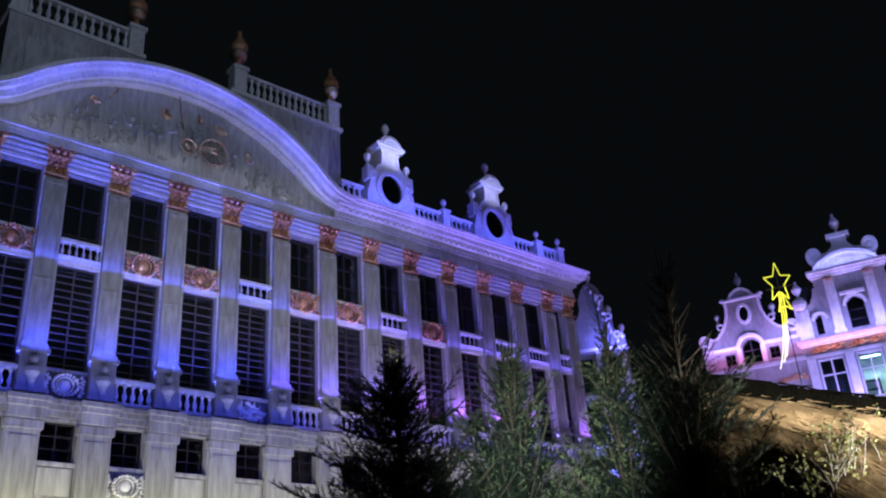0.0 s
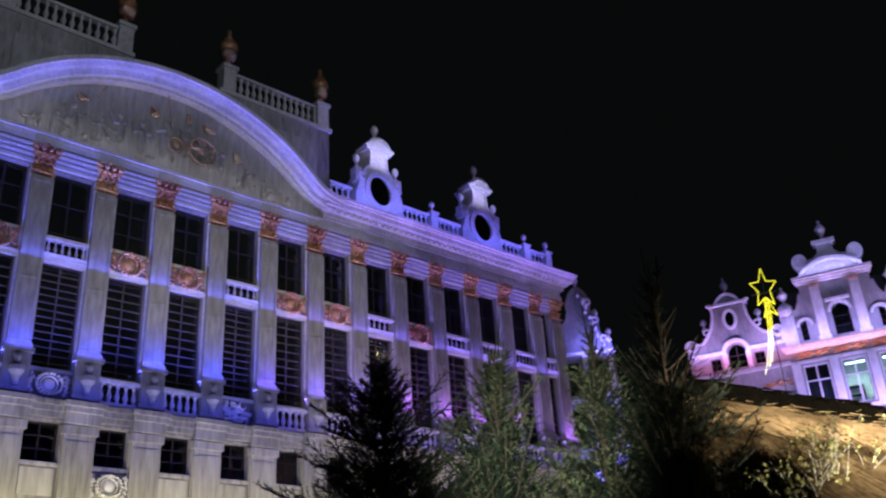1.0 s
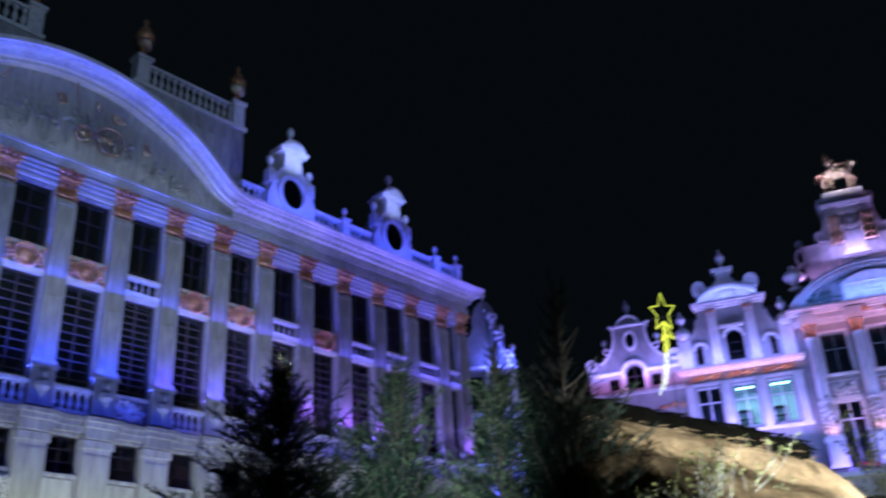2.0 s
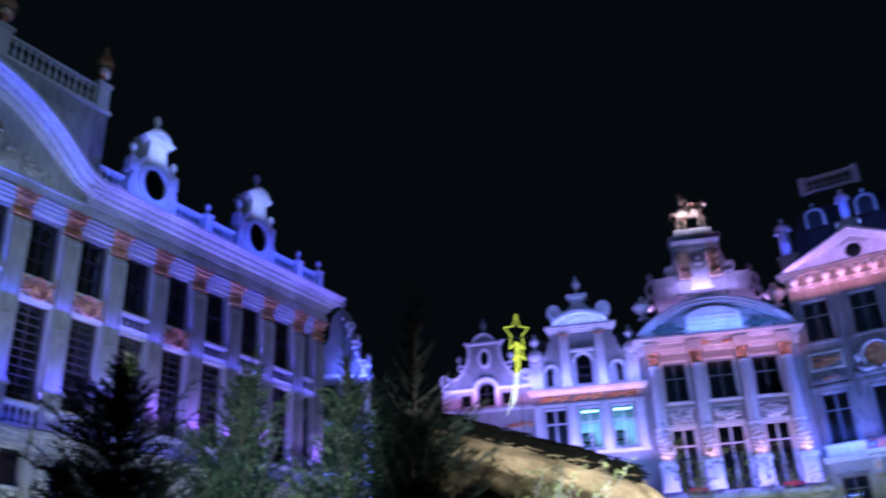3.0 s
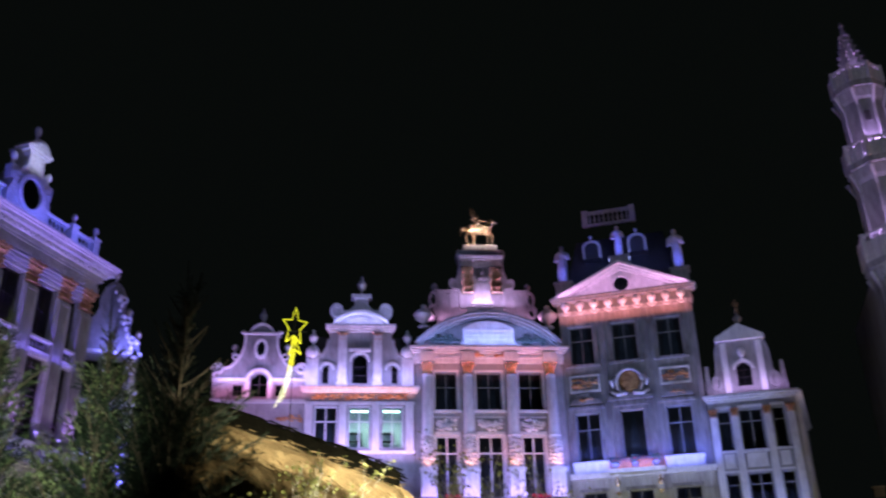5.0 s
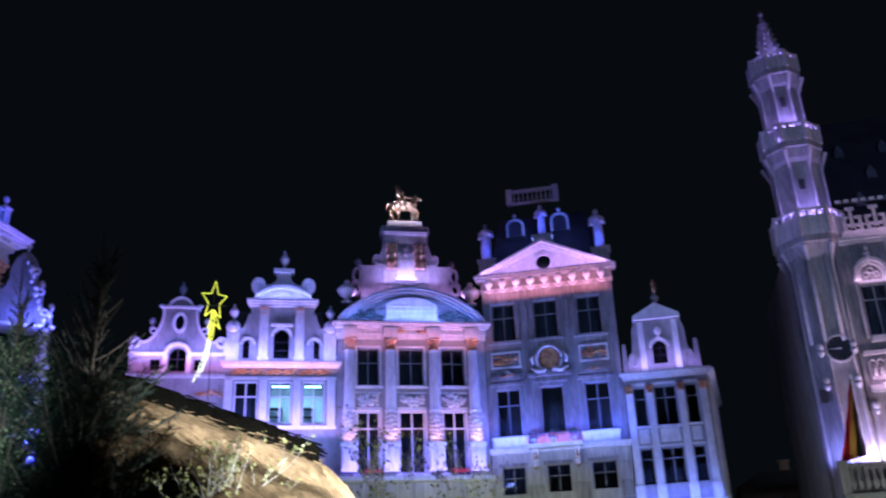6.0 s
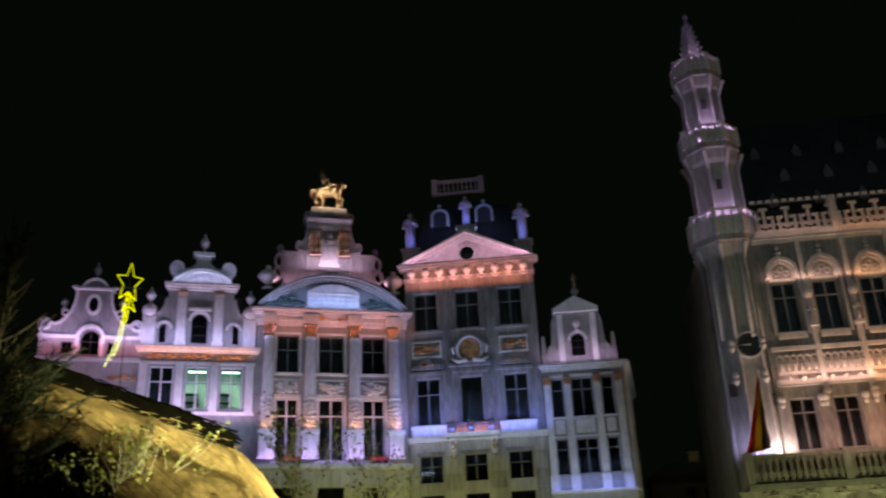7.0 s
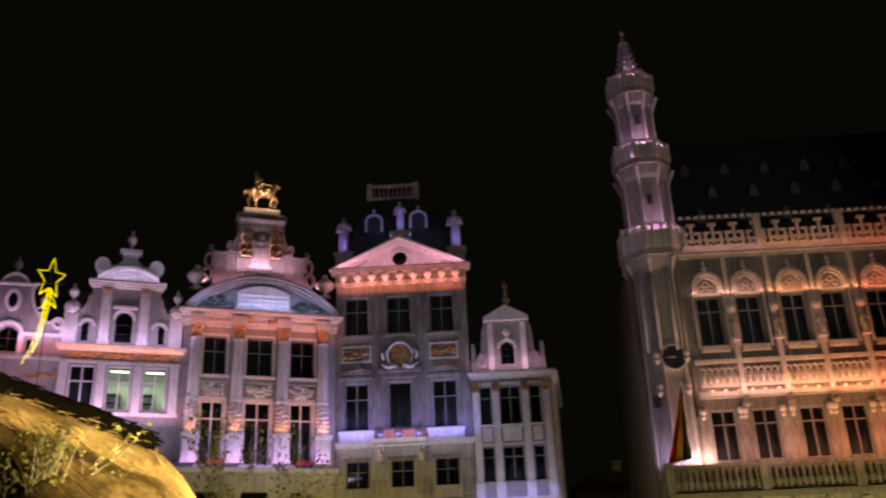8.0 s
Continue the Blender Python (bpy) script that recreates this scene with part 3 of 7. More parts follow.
def setback(x, z, y, foot=9.2, away=55.0):
    """Where a thing y metres behind the facade line S stands to be seen at (x, z) of that line."""
    k = 1 + y / away
    return foot + (x - foot) * k, 1.7 + (z - 1.7) * k


def body(parent, x0, x1, z1, depth, mat=None, y0=0.45, roof=None, floors=()):
    """Side and back walls, floors and the rooms' ends of a house; the rooms are coloured as unlit."""
    mat = mat or BRICK
    for a, b, c in ((x0, x0 + 0.35, y0), (x1 - 0.35, x1, y0), (x0 + 0.35, x1 - 0.35, depth - 0.35)):
        part("outer_wall", Shape().box(a, b, c, depth, 0, z1), mat, parent)
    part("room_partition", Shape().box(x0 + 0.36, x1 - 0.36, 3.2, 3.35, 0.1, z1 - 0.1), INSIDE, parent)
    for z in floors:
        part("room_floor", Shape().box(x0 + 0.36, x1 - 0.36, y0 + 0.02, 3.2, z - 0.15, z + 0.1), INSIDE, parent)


# ---- ground ----
ground = solid("ground", Shape().box(-400, 400, -400, 400, -0.3, -0.02), COBBLE, pose(0, 0, 0), "dark cobbled paving of the large city square", "ground", kind="structure")

# ---- the long palace with the arched pediment ----
P0, BAY = 9.45, 2.56
PIL = [P0 + BAY * k for k in range(-2, 12)] + [39.35]
palace = thing("palace", DUKES, "long classical stone palace with giant pilasters, lit blue and pink", "building")

holes, palace_windows, sills = [], [], []
UPPER_RAILS, LOWER_PANELS = (-2, 0, 3, 6, 8, 9, 10, 11), (0, 3, 6)
for a, b in zip(PIL, PIL[1:]):
    c, w = (a + b) / 2, min(1.62, b - a - 0.8) / 2
    k = len(palace_windows) - 2
    top0 = 17.16 if k in UPPER_RAILS else 18.15
    low0 = 12.8 if k in LOWER_PANELS else 11.64
    holes += [(c - w, c + w, top0, 20.95), (c - w, c + w, low0, 17.0), (c - 0.64, c + 0.64, 9.45, 10.88)]
    palace_windows.append((c, w))
    sills.append((top0, low0))
facade = wall(-10.0, 39.8, 0, 23.4, holes)
part("facade_wall", facade, STONE, palace)
body(palace, -10.0, 39.8, 23.4, 14.0, STONE, floors=(11.6, 17.6))

for i, (c, w) in enumerate(palace_windows):
    window(palace, c - w, c + w, sills[i][0], 20.95, 0.3, 2, (0.33, 0.66), WOOD, 0.08)
    window(palace, c - w, c + w, sills[i][1], 17.0, 0.22, 2, [0.07 * j for j in range(1, 14)], LOUVRE, 0.06)
    # added sheets whose dark colour stands for the dim rooms behind
    part("blind", Shape().box(c - w + 0.02, c + (w - 0.02 if i != 8 else 0.0), 0.36, 0.38, sills[i][1], 16.98), WOOD, palace, "added dark sheet in place of the dim room")
    part("blind", Shape().box(c - w + 0.02, c + w - 0.02, 0.42, 0.44, sills[i][0], 20.93), WOOD, palace, "added dark sheet in place of the dim room")
    window(palace, c - 0.64, c + 0.64, 9.45, 10.88, 0.25, 2, (0.33, 0.66), WOOD, 0.06)

# one lit room, seen past the half-width sheet behind its panes
part("lit_room", Shape().box(25.3, 27.6, 2.2, 2.3, 13.0, 16.9).box(27.5, 27.6, 0.5, 2.2, 13.0, 16.9), ROOM, palace, "pale plastered room")
chandelier = thing("ceiling_lamp", DUKES @ pose(26.5, 1.3, 15.9), "warm yellow globe lamp hanging in a palace room", "lamp", "room lamps")
part("globe", Shape().ball(0, 0, 0, 0.16), AMBER, chandelier, smooth=True)
part("cord", Shape().tube([(0, 0, 0.15), (0, 0, 1.4)], 0.012, 5), IRON, chandelier)

# window dressings: fluted lintels, jamb strips, sills, aprons
W0 = palace_windows[4][1]
lint = Shape()
for j in range(4):
    lint.box(-W0 - 0.06, W0 + 0.06, -0.16 - 0.05 * j, 0.0, 0.21 * j, 0.11 + 0.21 * j)
LINTEL = lint.mesh("lintel", CARVED)
JAMB = Shape().box(-0.1, 0, -0.05, 0, 12.8, 20.95).box(-0.1, -0.05, -0.075, -0.05, 12.8, 20.95).mesh("jamb", CARVED)
MIDSILL = Shape().box(-W0 - 0.02, W0 + 0.02, -0.2, 0, 0, 0.14).box(-W0, W0, -0.15, 0, -0.06, 0).mesh("window_sill", CARVED)
TOPSILL = Shape().box(-W0 - 0.02, W0 + 0.02, -0.12, 0, 0, 0.13).mesh("window_sill", CARVED)
APRON = Shape().box(-0.6, 0.6, -0.04, 0, 8.25, 9.2).mesh("window_apron", PLINTH)
LOWSILL = Shape().box(-0.72, 0.72, -0.09, 0, 0, 0.14).mesh("window_sill", PLINTH)
LOWHEAD = Shape().box(-0.72, 0.72, -0.05, 0, 0, 0.09).mesh("window_head", PLINTH)
for i, (c, w) in enumerate(palace_windows):
    f = (w / W0, 1, 1)
    piece("lintel", LINTEL, palace, pose(c, 0, 21.02), f)
    piece("jamb", JAMB, palace, pose(c - w, 0, 0))
    piece("jamb", JAMB, palace, pose(c + w, 0, 0), (-1, 1, 1))
    piece("window_sill", MIDSILL, palace, pose(c, 0, 17.0), f)
    if i - 2 not in UPPER_RAILS:
        piece("window_sill", TOPSILL, palace, pose(c, 0, 18.02), f)
    piece("window_sill", TOPSILL, palace, pose(c, 0, 12.67), f)
    piece("window_apron", APRON, palace, pose(c, 0, 0))
    piece("window_sill", LOWSILL, palace, pose(c, 0, 9.26))
    piece("window_head", LOWHEAD, palace, pose(c, 0, 10.88))

# panels between the floors: balustrades and gilded shields by turns
GOLD_SHIELD = cartouche_mesh(1.7, 1.15, GILT, 3)
STONE_SHIELD = cartouche_mesh(1.6, 0.95, PAINT, 4)
for i, (c, w) in enumerate(palace_windows):
    k = i - 2
    if k in UPPER_RAILS:
        balustrade(palace, c - w, c + w, 17.16, 18.0, CARVED, -0.1, step=0.27, r=0.068)
    else:
        tagged(piece("cartouche", GOLD_SHIELD, palace, pose(c, -0.05, 17.6)), "gilded oval shield in scrolls")
    if k in (0,):
        tagged(piece("cartouche", STONE_SHIELD, palace, pose(c, -0.08, 12.2)), "pale carved shield")
    elif k in (3, 6):
        part("relief_panel", relief(1.5, 0.95, i + 20), PAINT, palace, "pale carved trophies", True, pose(c, -0.05, 12.2))
    else:
        balustrade(palace, c - w, c + w, 11.66, 12.68, PAINT, -0.14, step=0.29, r=0.11)
tagged(piece("cartouche", STONE_SHIELD, palace, pose(palace_windows[3][0], -0.08, 8.72)), "pale carved shield")

# giant order
shaft = Shape().prism([(-0.43, 0), (0.43, 0), (0.40, 6.85), (-0.40, 6.85)], -0.24, 0)
shaft.box(-0.43, -0.33, -0.30, -0.24, 0.1, 6.75).box(0.33, 0.43, -0.30, -0.24, 0.1, 6.75).box(-0.33, 0.33, -0.296, -0.24, 6.6, 6.75).box(-0.34, 0.34, -0.262, -0.24, 0.1, 0.22).box(-0.34, 0.34, -0.262, -0.24, 2.5, 2.58)
for q, g in ((0.0, 0.12), (0.12, 0.08), (0.2, 0.05)):
    shaft.box(-0.5 + q / 3, 0.5 - q / 3, -0.34 + q / 4, 0, -0.22 + q, -0.22 + q + g)
SHAFT = shaft.mesh("shaft", STONE)
CAP = capital_mesh(0.96, 1.25, GILT, 0.4)
rnd = random.Random(5)
ped = Shape().box(-0.47, 0.47, -0.34, 0, 0, 1.55).box(-0.54, 0.54, -0.42, 0, 0, 0.16).box(-0.54, 0.54, -0.42, 0, 1.5, 1.66)
ped.lathe([(0.10, 0.2), (0.13, 0.4), (0.16, 0.55), (0.27, 0.72), (0.26, 0.9), (0.10, 1.0), (0.09, 1.06)], 0, -0.36, 12)
ped.ball(0, -0.42, 1.22, 0.14, 0.15, 0.19).ball(0, -0.36, 1.3, 0.18, 0.14, 0.16)
PED = ped.mesh("bust_pedestal", GREY)
low = Shape().box(-0.58, 0.58, -0.26, 0, 0, 10.75).box(-0.66, 0.66, -0.34, 0, 10.45, 10.75).box(-0.44, 0.44, -0.29, -0.26, 0.6, 10.2)
LOW = low.mesh("lower_pilaster", PLINTH)
for x in PIL:
    piece("lower_pilaster", LOW, palace, pose(x, 0, 0))
    tagged(piece("bust_pedestal", PED, palace, pose(x, -0.05, 11.7)), "dark stone pedestal with a bust")
    piece("shaft", SHAFT, palace, pose(x, 0, 13.6))
    tagged(piece("capital", CAP, palace, pose(x, -0.02, 20.62)), "gilded leafy capital")

# ledge over the ground floor, breaking out over each pilaster
s = Shape().box(-10, 40.0, -0.26, 0, 11.0, 11.2).box(-10, 40.05, -0.36, 0, 11.2, 11.4).box(-10, 40.1, -0.46, 0, 11.4, 11.58)
for x in PIL:
    s.box(x - 0.64, x + 0.64, -0.44, -0.2, 10.8, 11.2).box(x - 0.7, x + 0.7, -0.56, -0.3, 11.2, 11.4).box(x - 0.76, x + 0.76, -0.68, -0.4, 11.4, 11.584)
part("ledge", s, PLINTH, palace)

# entablature of the wing and its cornice
s = Shape().box(-10, 40.0, -0.28, 0, 21.86, 22.1).box(22.56, 39.95, -0.22, 0, 22.1, 22.45)
for x in PIL:
    s.box(x - 0.52, x + 0.52, -0.36, -0.2, 21.82, 22.098)
s.box(22.6, 40.0, -0.3, 0, 22.45, 22.6)
part("architrave", s, CARVED, palace)
for z0, z1, out in ((22.6, 22.85, 0.34), (22.85, 23.05, 0.5), (23.05, 23.3, 0.8), (23.3, 23.42, 0.9), (23.42, 23.56, 1.0)):
    part("cornice_course", Shape().prism([(22.55, z0), (39.9 + out, z0), (39.9 + out, z1), (22.55, z1)], -out, 0.3), CARVED, palace)
    part("cornice_course", Shape().box(-10, 6.6, -out, 0.3, z0, z1), CARVED, palace)
    part("cornice_return", Shape().box(39.9, 39.9 + out, 0.3, 13.9, z0, z1), CARVED, palace)
DENTIL = Shape().box(-0.09, 0.09, -0.12, 0, 0, 0.16).mesh("dentil", CARVED)
for i in range(44):
    piece("dentil", DENTIL, palace, pose(22.8 + i * 0.39, -0.5, 22.87))

# arched pediment
AX, AR, AZ = 14.55, 10.15, 16.82
half = math.degrees(math.acos(8.0 / AR))
tym = [(AX + AR * math.cos(radians(a)), AZ + AR * math.sin(radians(a))) for a in np.linspace(180 - half, half, 40)]
tym = [p for p in tym if p[1] > 22.1]
part("tympanum", Shape().prism([(6.7, 22.05)] + tym + [(22.5, 22.05)], -0.02, 0.4), STONE, palace)
s = Shape()
for r, w, out in ((10.34, 0.22, 1.0), (10.12, 0.2, 0.86), (9.92, 0.3, 0.62), (9.62, 0.16, 0.4)):
    zc, ze = 24.3 - (10.34 - r) * 0.6, 23.5 - (10.34 - r) * 0.75
    a0 = math.asin((zc - AZ) / r)
    right = [(AX + r * math.cos(a), AZ + r * math.sin(a)) for a in np.linspace(math.pi / 2, a0, 26)]
    x1 = right[-1][0]
    xk = x1 + (zc - ze) * (zc - AZ) / (x1 - AX)
    for q in (0.2, 0.4, 0.6, 0.8, 1.0):
        right.append(((1 - q) ** 2 * x1 + 2 * q * (1 - q) * xk + q * q * (xk + 0.9), (1 - q) ** 2 * zc + (2 * q * (1 - q) + q * q) * ze))
    s.band([(2 * AX - x, z) for x, z in reversed(right[1:])] + right, w, -out - 0.02, 0.1)
part("arch_moulding", s, CARVED, palace)
s = Shape()
for z0, z1, out in ((22.1, 22.24, 0.3), (22.24, 22.36, 0.42)):
    s.box(6.7, 22.56, -out, 0, z0, z1)
part("pediment_base", s, CARVED, palace)

# carved scene in the pediment, in plain shapes
rnd = random.Random(11)
s = Shape()
for x, z, h in ((8.7, 22.4, 0.9), (9.6, 22.5, 1.3), (10.4, 22.6, 1.9), (11.5, 22.7, 1.5), (12.4, 22.9, 1.8), (13.3, 22.7, 2.0), (14.3, 22.8, 2.4), (15.5, 23.4, 1.9), (16.6, 23.0, 1.6), (18.4, 22.5, 1.5), (19.4, 22.5, 1.1), (20.4, 22.4, 0.8)):
    s.ball(x, 0.0, z + h * 0.42, rnd.uniform(0.14, 0.26), 0.2, h * rnd.uniform(0.26, 0.36), 10, 7).ball(x + rnd.uniform(-0.12, 0.12), -0.06, z + h * 0.86, 0.13, 0.13, 0.16)
    for _ in range(6):
        s.ball(x + rnd.uniform(-0.6, 0.6), 0.0, z + rnd.uniform(0.0, 0.75) * h, rnd.uniform(0.06, 0.26), rnd.uniform(0.14, 0.3), rnd.uniform(0.05, 0.24), 8, 5)
    k = rnd.choice((-1, 1))
    s.tube([(x + k * 0.12, -0.05, z + h * 0.68), (x + k * 0.36, -0.1, z + h * 0.62), (x + k * 0.55, -0.1, z + h * rnd.uniform(0.7, 1.0))], [0.11, 0.09, 0.05], 6)
skin(part("carved_scene", s, STONE, palace, "weathered low relief of plain shapes", True), 0.05)
for x, z, r in ((16.1, 23.95, 0.72), (14.85, 23.85, 0.42)):
    s = Shape().ring(x, z, r, 0.12, -0.26, -0.12, 24)
    for a in range(0, 180, 30):
        c, d = math.cos(radians(a)) * r * 0.93, math.sin(radians(a)) * r * 0.93
        s.tube([(x - c, -0.18, z - d), (x + c, -0.18, z + d)], 0.028, 5)
    s.ball(x, -0.18, z, 0.1, 0.08, 0.1)
    skin(part("chariot_wheel", s, GOLD, palace, "gilded spoked wheel"), 0.025)
for a, b, r in (((15.0, -0.2, 23.95), (16.2, -0.2, 24.15), 0.05), ((14.6, -0.2, 24.6), (14.3, -0.2, 26.4), 0.04), ((11.2, -0.2, 25.0), (11.5, -0.2, 25.6), 0.06)):
    part("gilded_rod", Shape().tube([a, b], r), GOLD, palace)
for x, z, rx, rz in ((13.75, 25.2, 0.2, 0.28), (16.4, 25.25, 0.3, 0.22), (17.9, 24.25, 0.2, 0.3), (10.6, 24.7, 0.24, 0.16), (15.4, 25.5, 0.12, 0.26)):
    g = Shape().ball(x, -0.12, z, rx, 0.12, rz).ball(x + 0.7 * rx, -0.14, z - 0.4 * rz, rx * 0.6, 0.1, rz * 0.5).ball(x - 0.6 * rx, -0.13, z + 0.6 * rz, rx * 0.5, 0.1, rz * 0.4)
    part("gilded_ornament", g, GOLD, palace, smooth=True)

# attics with balustrades and urns above the pediment
URN = urn_shape(2.4, 0.48).mesh("urn", GILT, True)
GARL = Shape().lathe([(0.30, 0.5), (0.40, 0.62), (0.46, 0.86), (0.47, 0.95), (0.44, 0.98)], seg=12).mesh("gilt_band", GOLD, True)
for x0, x1, piers in ((6.9, 12.65, (7.2, 12.3)), (17.2, 23.5, (17.6, 23.1))):
    attic = part("attic", Shape().box(x0, x1, 0.42, 4.0, 23.0, 28.05), STONE, palace)
    part("attic_cornice", Shape().box(x0 - 0.12, x1 + 0.12, 0.3, 4.1, 28.05, 28.25), CARVED, attic)
    part("attic_panel", Shape().box(x0 + 0.8, x1 - 0.8, 0.36, 0.42, 24.5, 27.1), STONE, attic)
    balustrade(attic, x0 + 0.6, x1 - 0.6, 28.25, 29.5, CARVED, 0.62, step=0.36, r=0.12)
    for x in piers:
        part("pier", Shape().box(x - 0.34, x + 0.34, 0.34, 1.0, 28.25, 29.55).box(x - 0.42, x + 0.42, 0.26, 1.08, 29.55, 29.75), CARVED, attic)
        tagged(piece("urn", URN, attic, pose(x, 0.66, 29.75)), "stone urn with a gilded bowl")
        piece("gilt_band", GARL, attic, pose(x, 0.66, 29.75))

# roof, parapet and dormers of the wing
s = Shape().put([(-10, 1.2, 23.5), (39.6, 1.2, 23.5), (39.6, 13.8, 23.5), (-10, 13.8, 23.5), (-6, 6.5, 26.6), (36, 6.5, 26.6)], [(0, 1, 5, 4), (1, 2, 5), (2, 3, 4, 5), (3, 0, 4), (0, 3, 2, 1)])
part("roof", s, SLATE, palace)
FIN = ball_finial(0.75, 0.17).mesh("finial", PAINT, True)
for x0, x1 in ((23.3, 24.7), (28.0, 29.95), (30.4, 32.3), (35.2, 37.25), (37.75, 39.35)):
    balustrade(palace, x0, x1, 23.86, 25.0, CARVED, 0.2, step=0.3, r=0.11, name="parapet")
s = Shape().box(23.1, 39.7, 0.0, 0.45, 23.56, 23.86)
for x in (30.3, 37.7, 39.6):
    s.box(x - 0.24, x + 0.24, -0.02, 0.44, 23.86, 25.1).box(x - 0.3, x + 0.3, -0.08, 0.5, 25.1, 25.22)
part("parapet_plinth", s, CARVED, palace)
for x in (30.3, 37.7, 39.6):
    piece("finial", FIN, palace, pose(x, 0.2, 25.22))
for cx in (26.45, 33.95):
    half_d = [(1.55, 23.7), (1.5, 24.97), (1.28, 25.77), (1.1, 26.17), (0.85, 26.52), (0.62, 26.72), (0.55, 27.37), (0.62, 27.72)]
    s = Shape().prism(mirror(half_d, cx), 0.02, 1.2)
    s.ring(cx, 25.25, 0.98, 0.26, -0.14, 0.02, 28, 1.12)
    s.band([(cx - d, z) for d, z in half_d[1:]], 0.12, -0.06, 0.02)
    s.band([(cx + d, z) for d, z in reversed(half_d[1:])], 0.12, -0.06, 0.02)
    s.box(cx - 0.85, cx + 0.85, -0.12, 1.2, 27.67, 27.82)
    s.prism([(cx - 0.95, 27.82), (cx + 0.95, 27.82), (cx + 0.92, 27.95)] + arc(cx, 27.87, 0.74, 12, 168, 10, 0.66) + [(cx - 0.92, 27.95)], -0.2, 0.8)
    s.ring(cx, 27.93, 0.56, 0.09, -0.28, -0.2, 12, 0.42, 0.1, math.pi - 0.1)
    for k in (-1, 1):
        s.box(cx + k * 1.32 - 0.2, cx + k * 1.32 + 0.2, 0.0, 0.5, 25.57, 26.37)
        s.ring(cx + k * 1.15, 25.89, 0.24, 0.1, -0.1, 0.02, 14)
    d = part("dormer", s, CARVED, palace)
    part("oculus_pane", Shape().disc(cx, 25.25, 0.72, -0.02, 0.01, 24, 0.86), GLASS, d, "dark oval window pane")
    # dark disc right behind the pane, in place of an unlit room
    part("oculus_back", Shape().disc(cx, 25.25, 0.74, 0.012, 0.018, 24, 0.88), INSIDE, d, "dark disc standing for the unlit room")
    piece("finial", FIN, d, pose(cx, 0.3, 28.5), (1.25, 1.25, 1.45))
    for k in (-1, 1):
        piece("finial", FIN, d, pose(cx + k * 1.32, 0.25, 26.37), (1.1, 1.1, 1.2))

# ---- houses of the row ----


def cornice(s, x0, x1, z, steps, y=0.0):
    """A stack of mouldings: heights and projections, from z up."""
    for h, out in steps:
        s.box(x0 - out * 0.6, x1 + out * 0.6, y - out, y + 0.3, z, z + h)
        z += h


def gable(parent, half_p, cx, mat, y0=0.0, y1=0.5, edge=0.16, name="gable", at=None):
    """A scrolled gable from its half outline, with a raised moulding along the edge."""
    part(name, Shape().prism(mirror(half_p, cx), y0, y1), mat, parent, at=at)
    for line in ([(cx - d, z) for d, z in half_p], [(cx + d, z) for d, z in reversed(half_p)]):
        part("gable_moulding", Shape().band(line, edge, y0 - 0.12, y0 + 0.02), mat, parent, at=at)


# house with the oculus gable
tabor = thing("gabled_house", ROW_A, "small pale stone house with a scrolled oculus gable", "house", "guild houses")
c = -18.9
hs = [(c - 0.53, c + 0.53, 17.25, 18.75), (-20.48, -19.88, 17.3, 18.02), (-17.92, -17.34, 17.3, 18.02)]
w = wall(-21.7, -16.08, 0, 18.3, [hs[1], hs[2], (hs[0][0], hs[0][1], 17.25, 18.3)])
part("facade_wall", w, PLASTER, tabor)
body(tabor, -21.7, -16.08, 18.0, 9.0, floors=(16.9,))
for h in hs[1:]:
    window(tabor, *h, 0.2, 2, (0.5,), WOOD, 0.05)
window(tabor, *hs[0], 0.22, 2, (0.55,), WOOD, 0.06)
hp = [(2.8, 18.3)] + [(2.85, 18.9), (2.6, 19.2), (2.3, 19.25), (2.05, 19.1), (1.8, 19.2), (1.55, 19.45), (1.25, 19.95), (1.1, 20.4), (1.05, 20.8), (1.05, 21.25)] + [(0.8, 21.4), (0.55, 21.75), (0.25, 21.95), (0.0, 22.0)]
outline = mirror(hp, c)
part("gable", Shape().prism(outline[:len(hp)] + outline[len(hp) + 1:] + [(c + 0.53, 18.3)] + arc(c, 18.22, 0.53, 9, 171, 10) + [(c - 0.53, 18.3)], 0.0, 0.5), PLASTER, tabor)
s = Shape().band([(c - d, z) for d, z in hp], 0.15, -0.12, 0.02).band([(c + d, z) for d, z in reversed(hp)], 0.15, -0.12, 0.02)
s.ring(c, 20.3, 0.44, 0.18, -0.14, 0.0, 20, 0.66).ring(c, 18.22, 0.82, 0.2, -0.16, 0, 14, 0.82, 0.0, math.pi)
s.box(-21.75, c - 0.82, -0.14, 0, 18.22, 18.4).box(c + 0.82, -16.05, -0.14, 0, 18.22, 18.4).box(-21.75, -16.05, -0.2, 0, 16.85, 17.05)
s.box(c - 1.15, c + 1.15, -0.16, 0.5, 21.22, 21.36)
s.box(c - 0.82, c - 0.55, -0.12, 0, 17.05, 18.2).box(c + 0.55, c + 0.82, -0.12, 0, 17.05, 18.2)
for k in (-1, 1):
    s.ring(c + k * 2.55, 19.02, 0.36, 0.15, -0.2, 0.1, 16).ring(c + k * 1.5, 19.75, 0.22, 0.09, -0.14, 0.02, 12).ball(c + k * 1.12, 0.1, 21.42, 0.2, 0.16, 0.13)
part("stone_trim", s, PAINT, tabor)
part("oculus_pane", Shape().disc(c, 20.3, 0.26, -0.03, -0.006, 18, 0.48), GLASS, tabor)
# dark disc in place of the unlit room
part("oculus_back", Shape().disc(c, 20.3, 0.27, -0.004, 0.0, 18, 0.49), INSIDE, tabor)
part("finial", urn_shape(1.15, 0.24), GREY, tabor, smooth=True, at=pose(c, 0.25, 21.98))
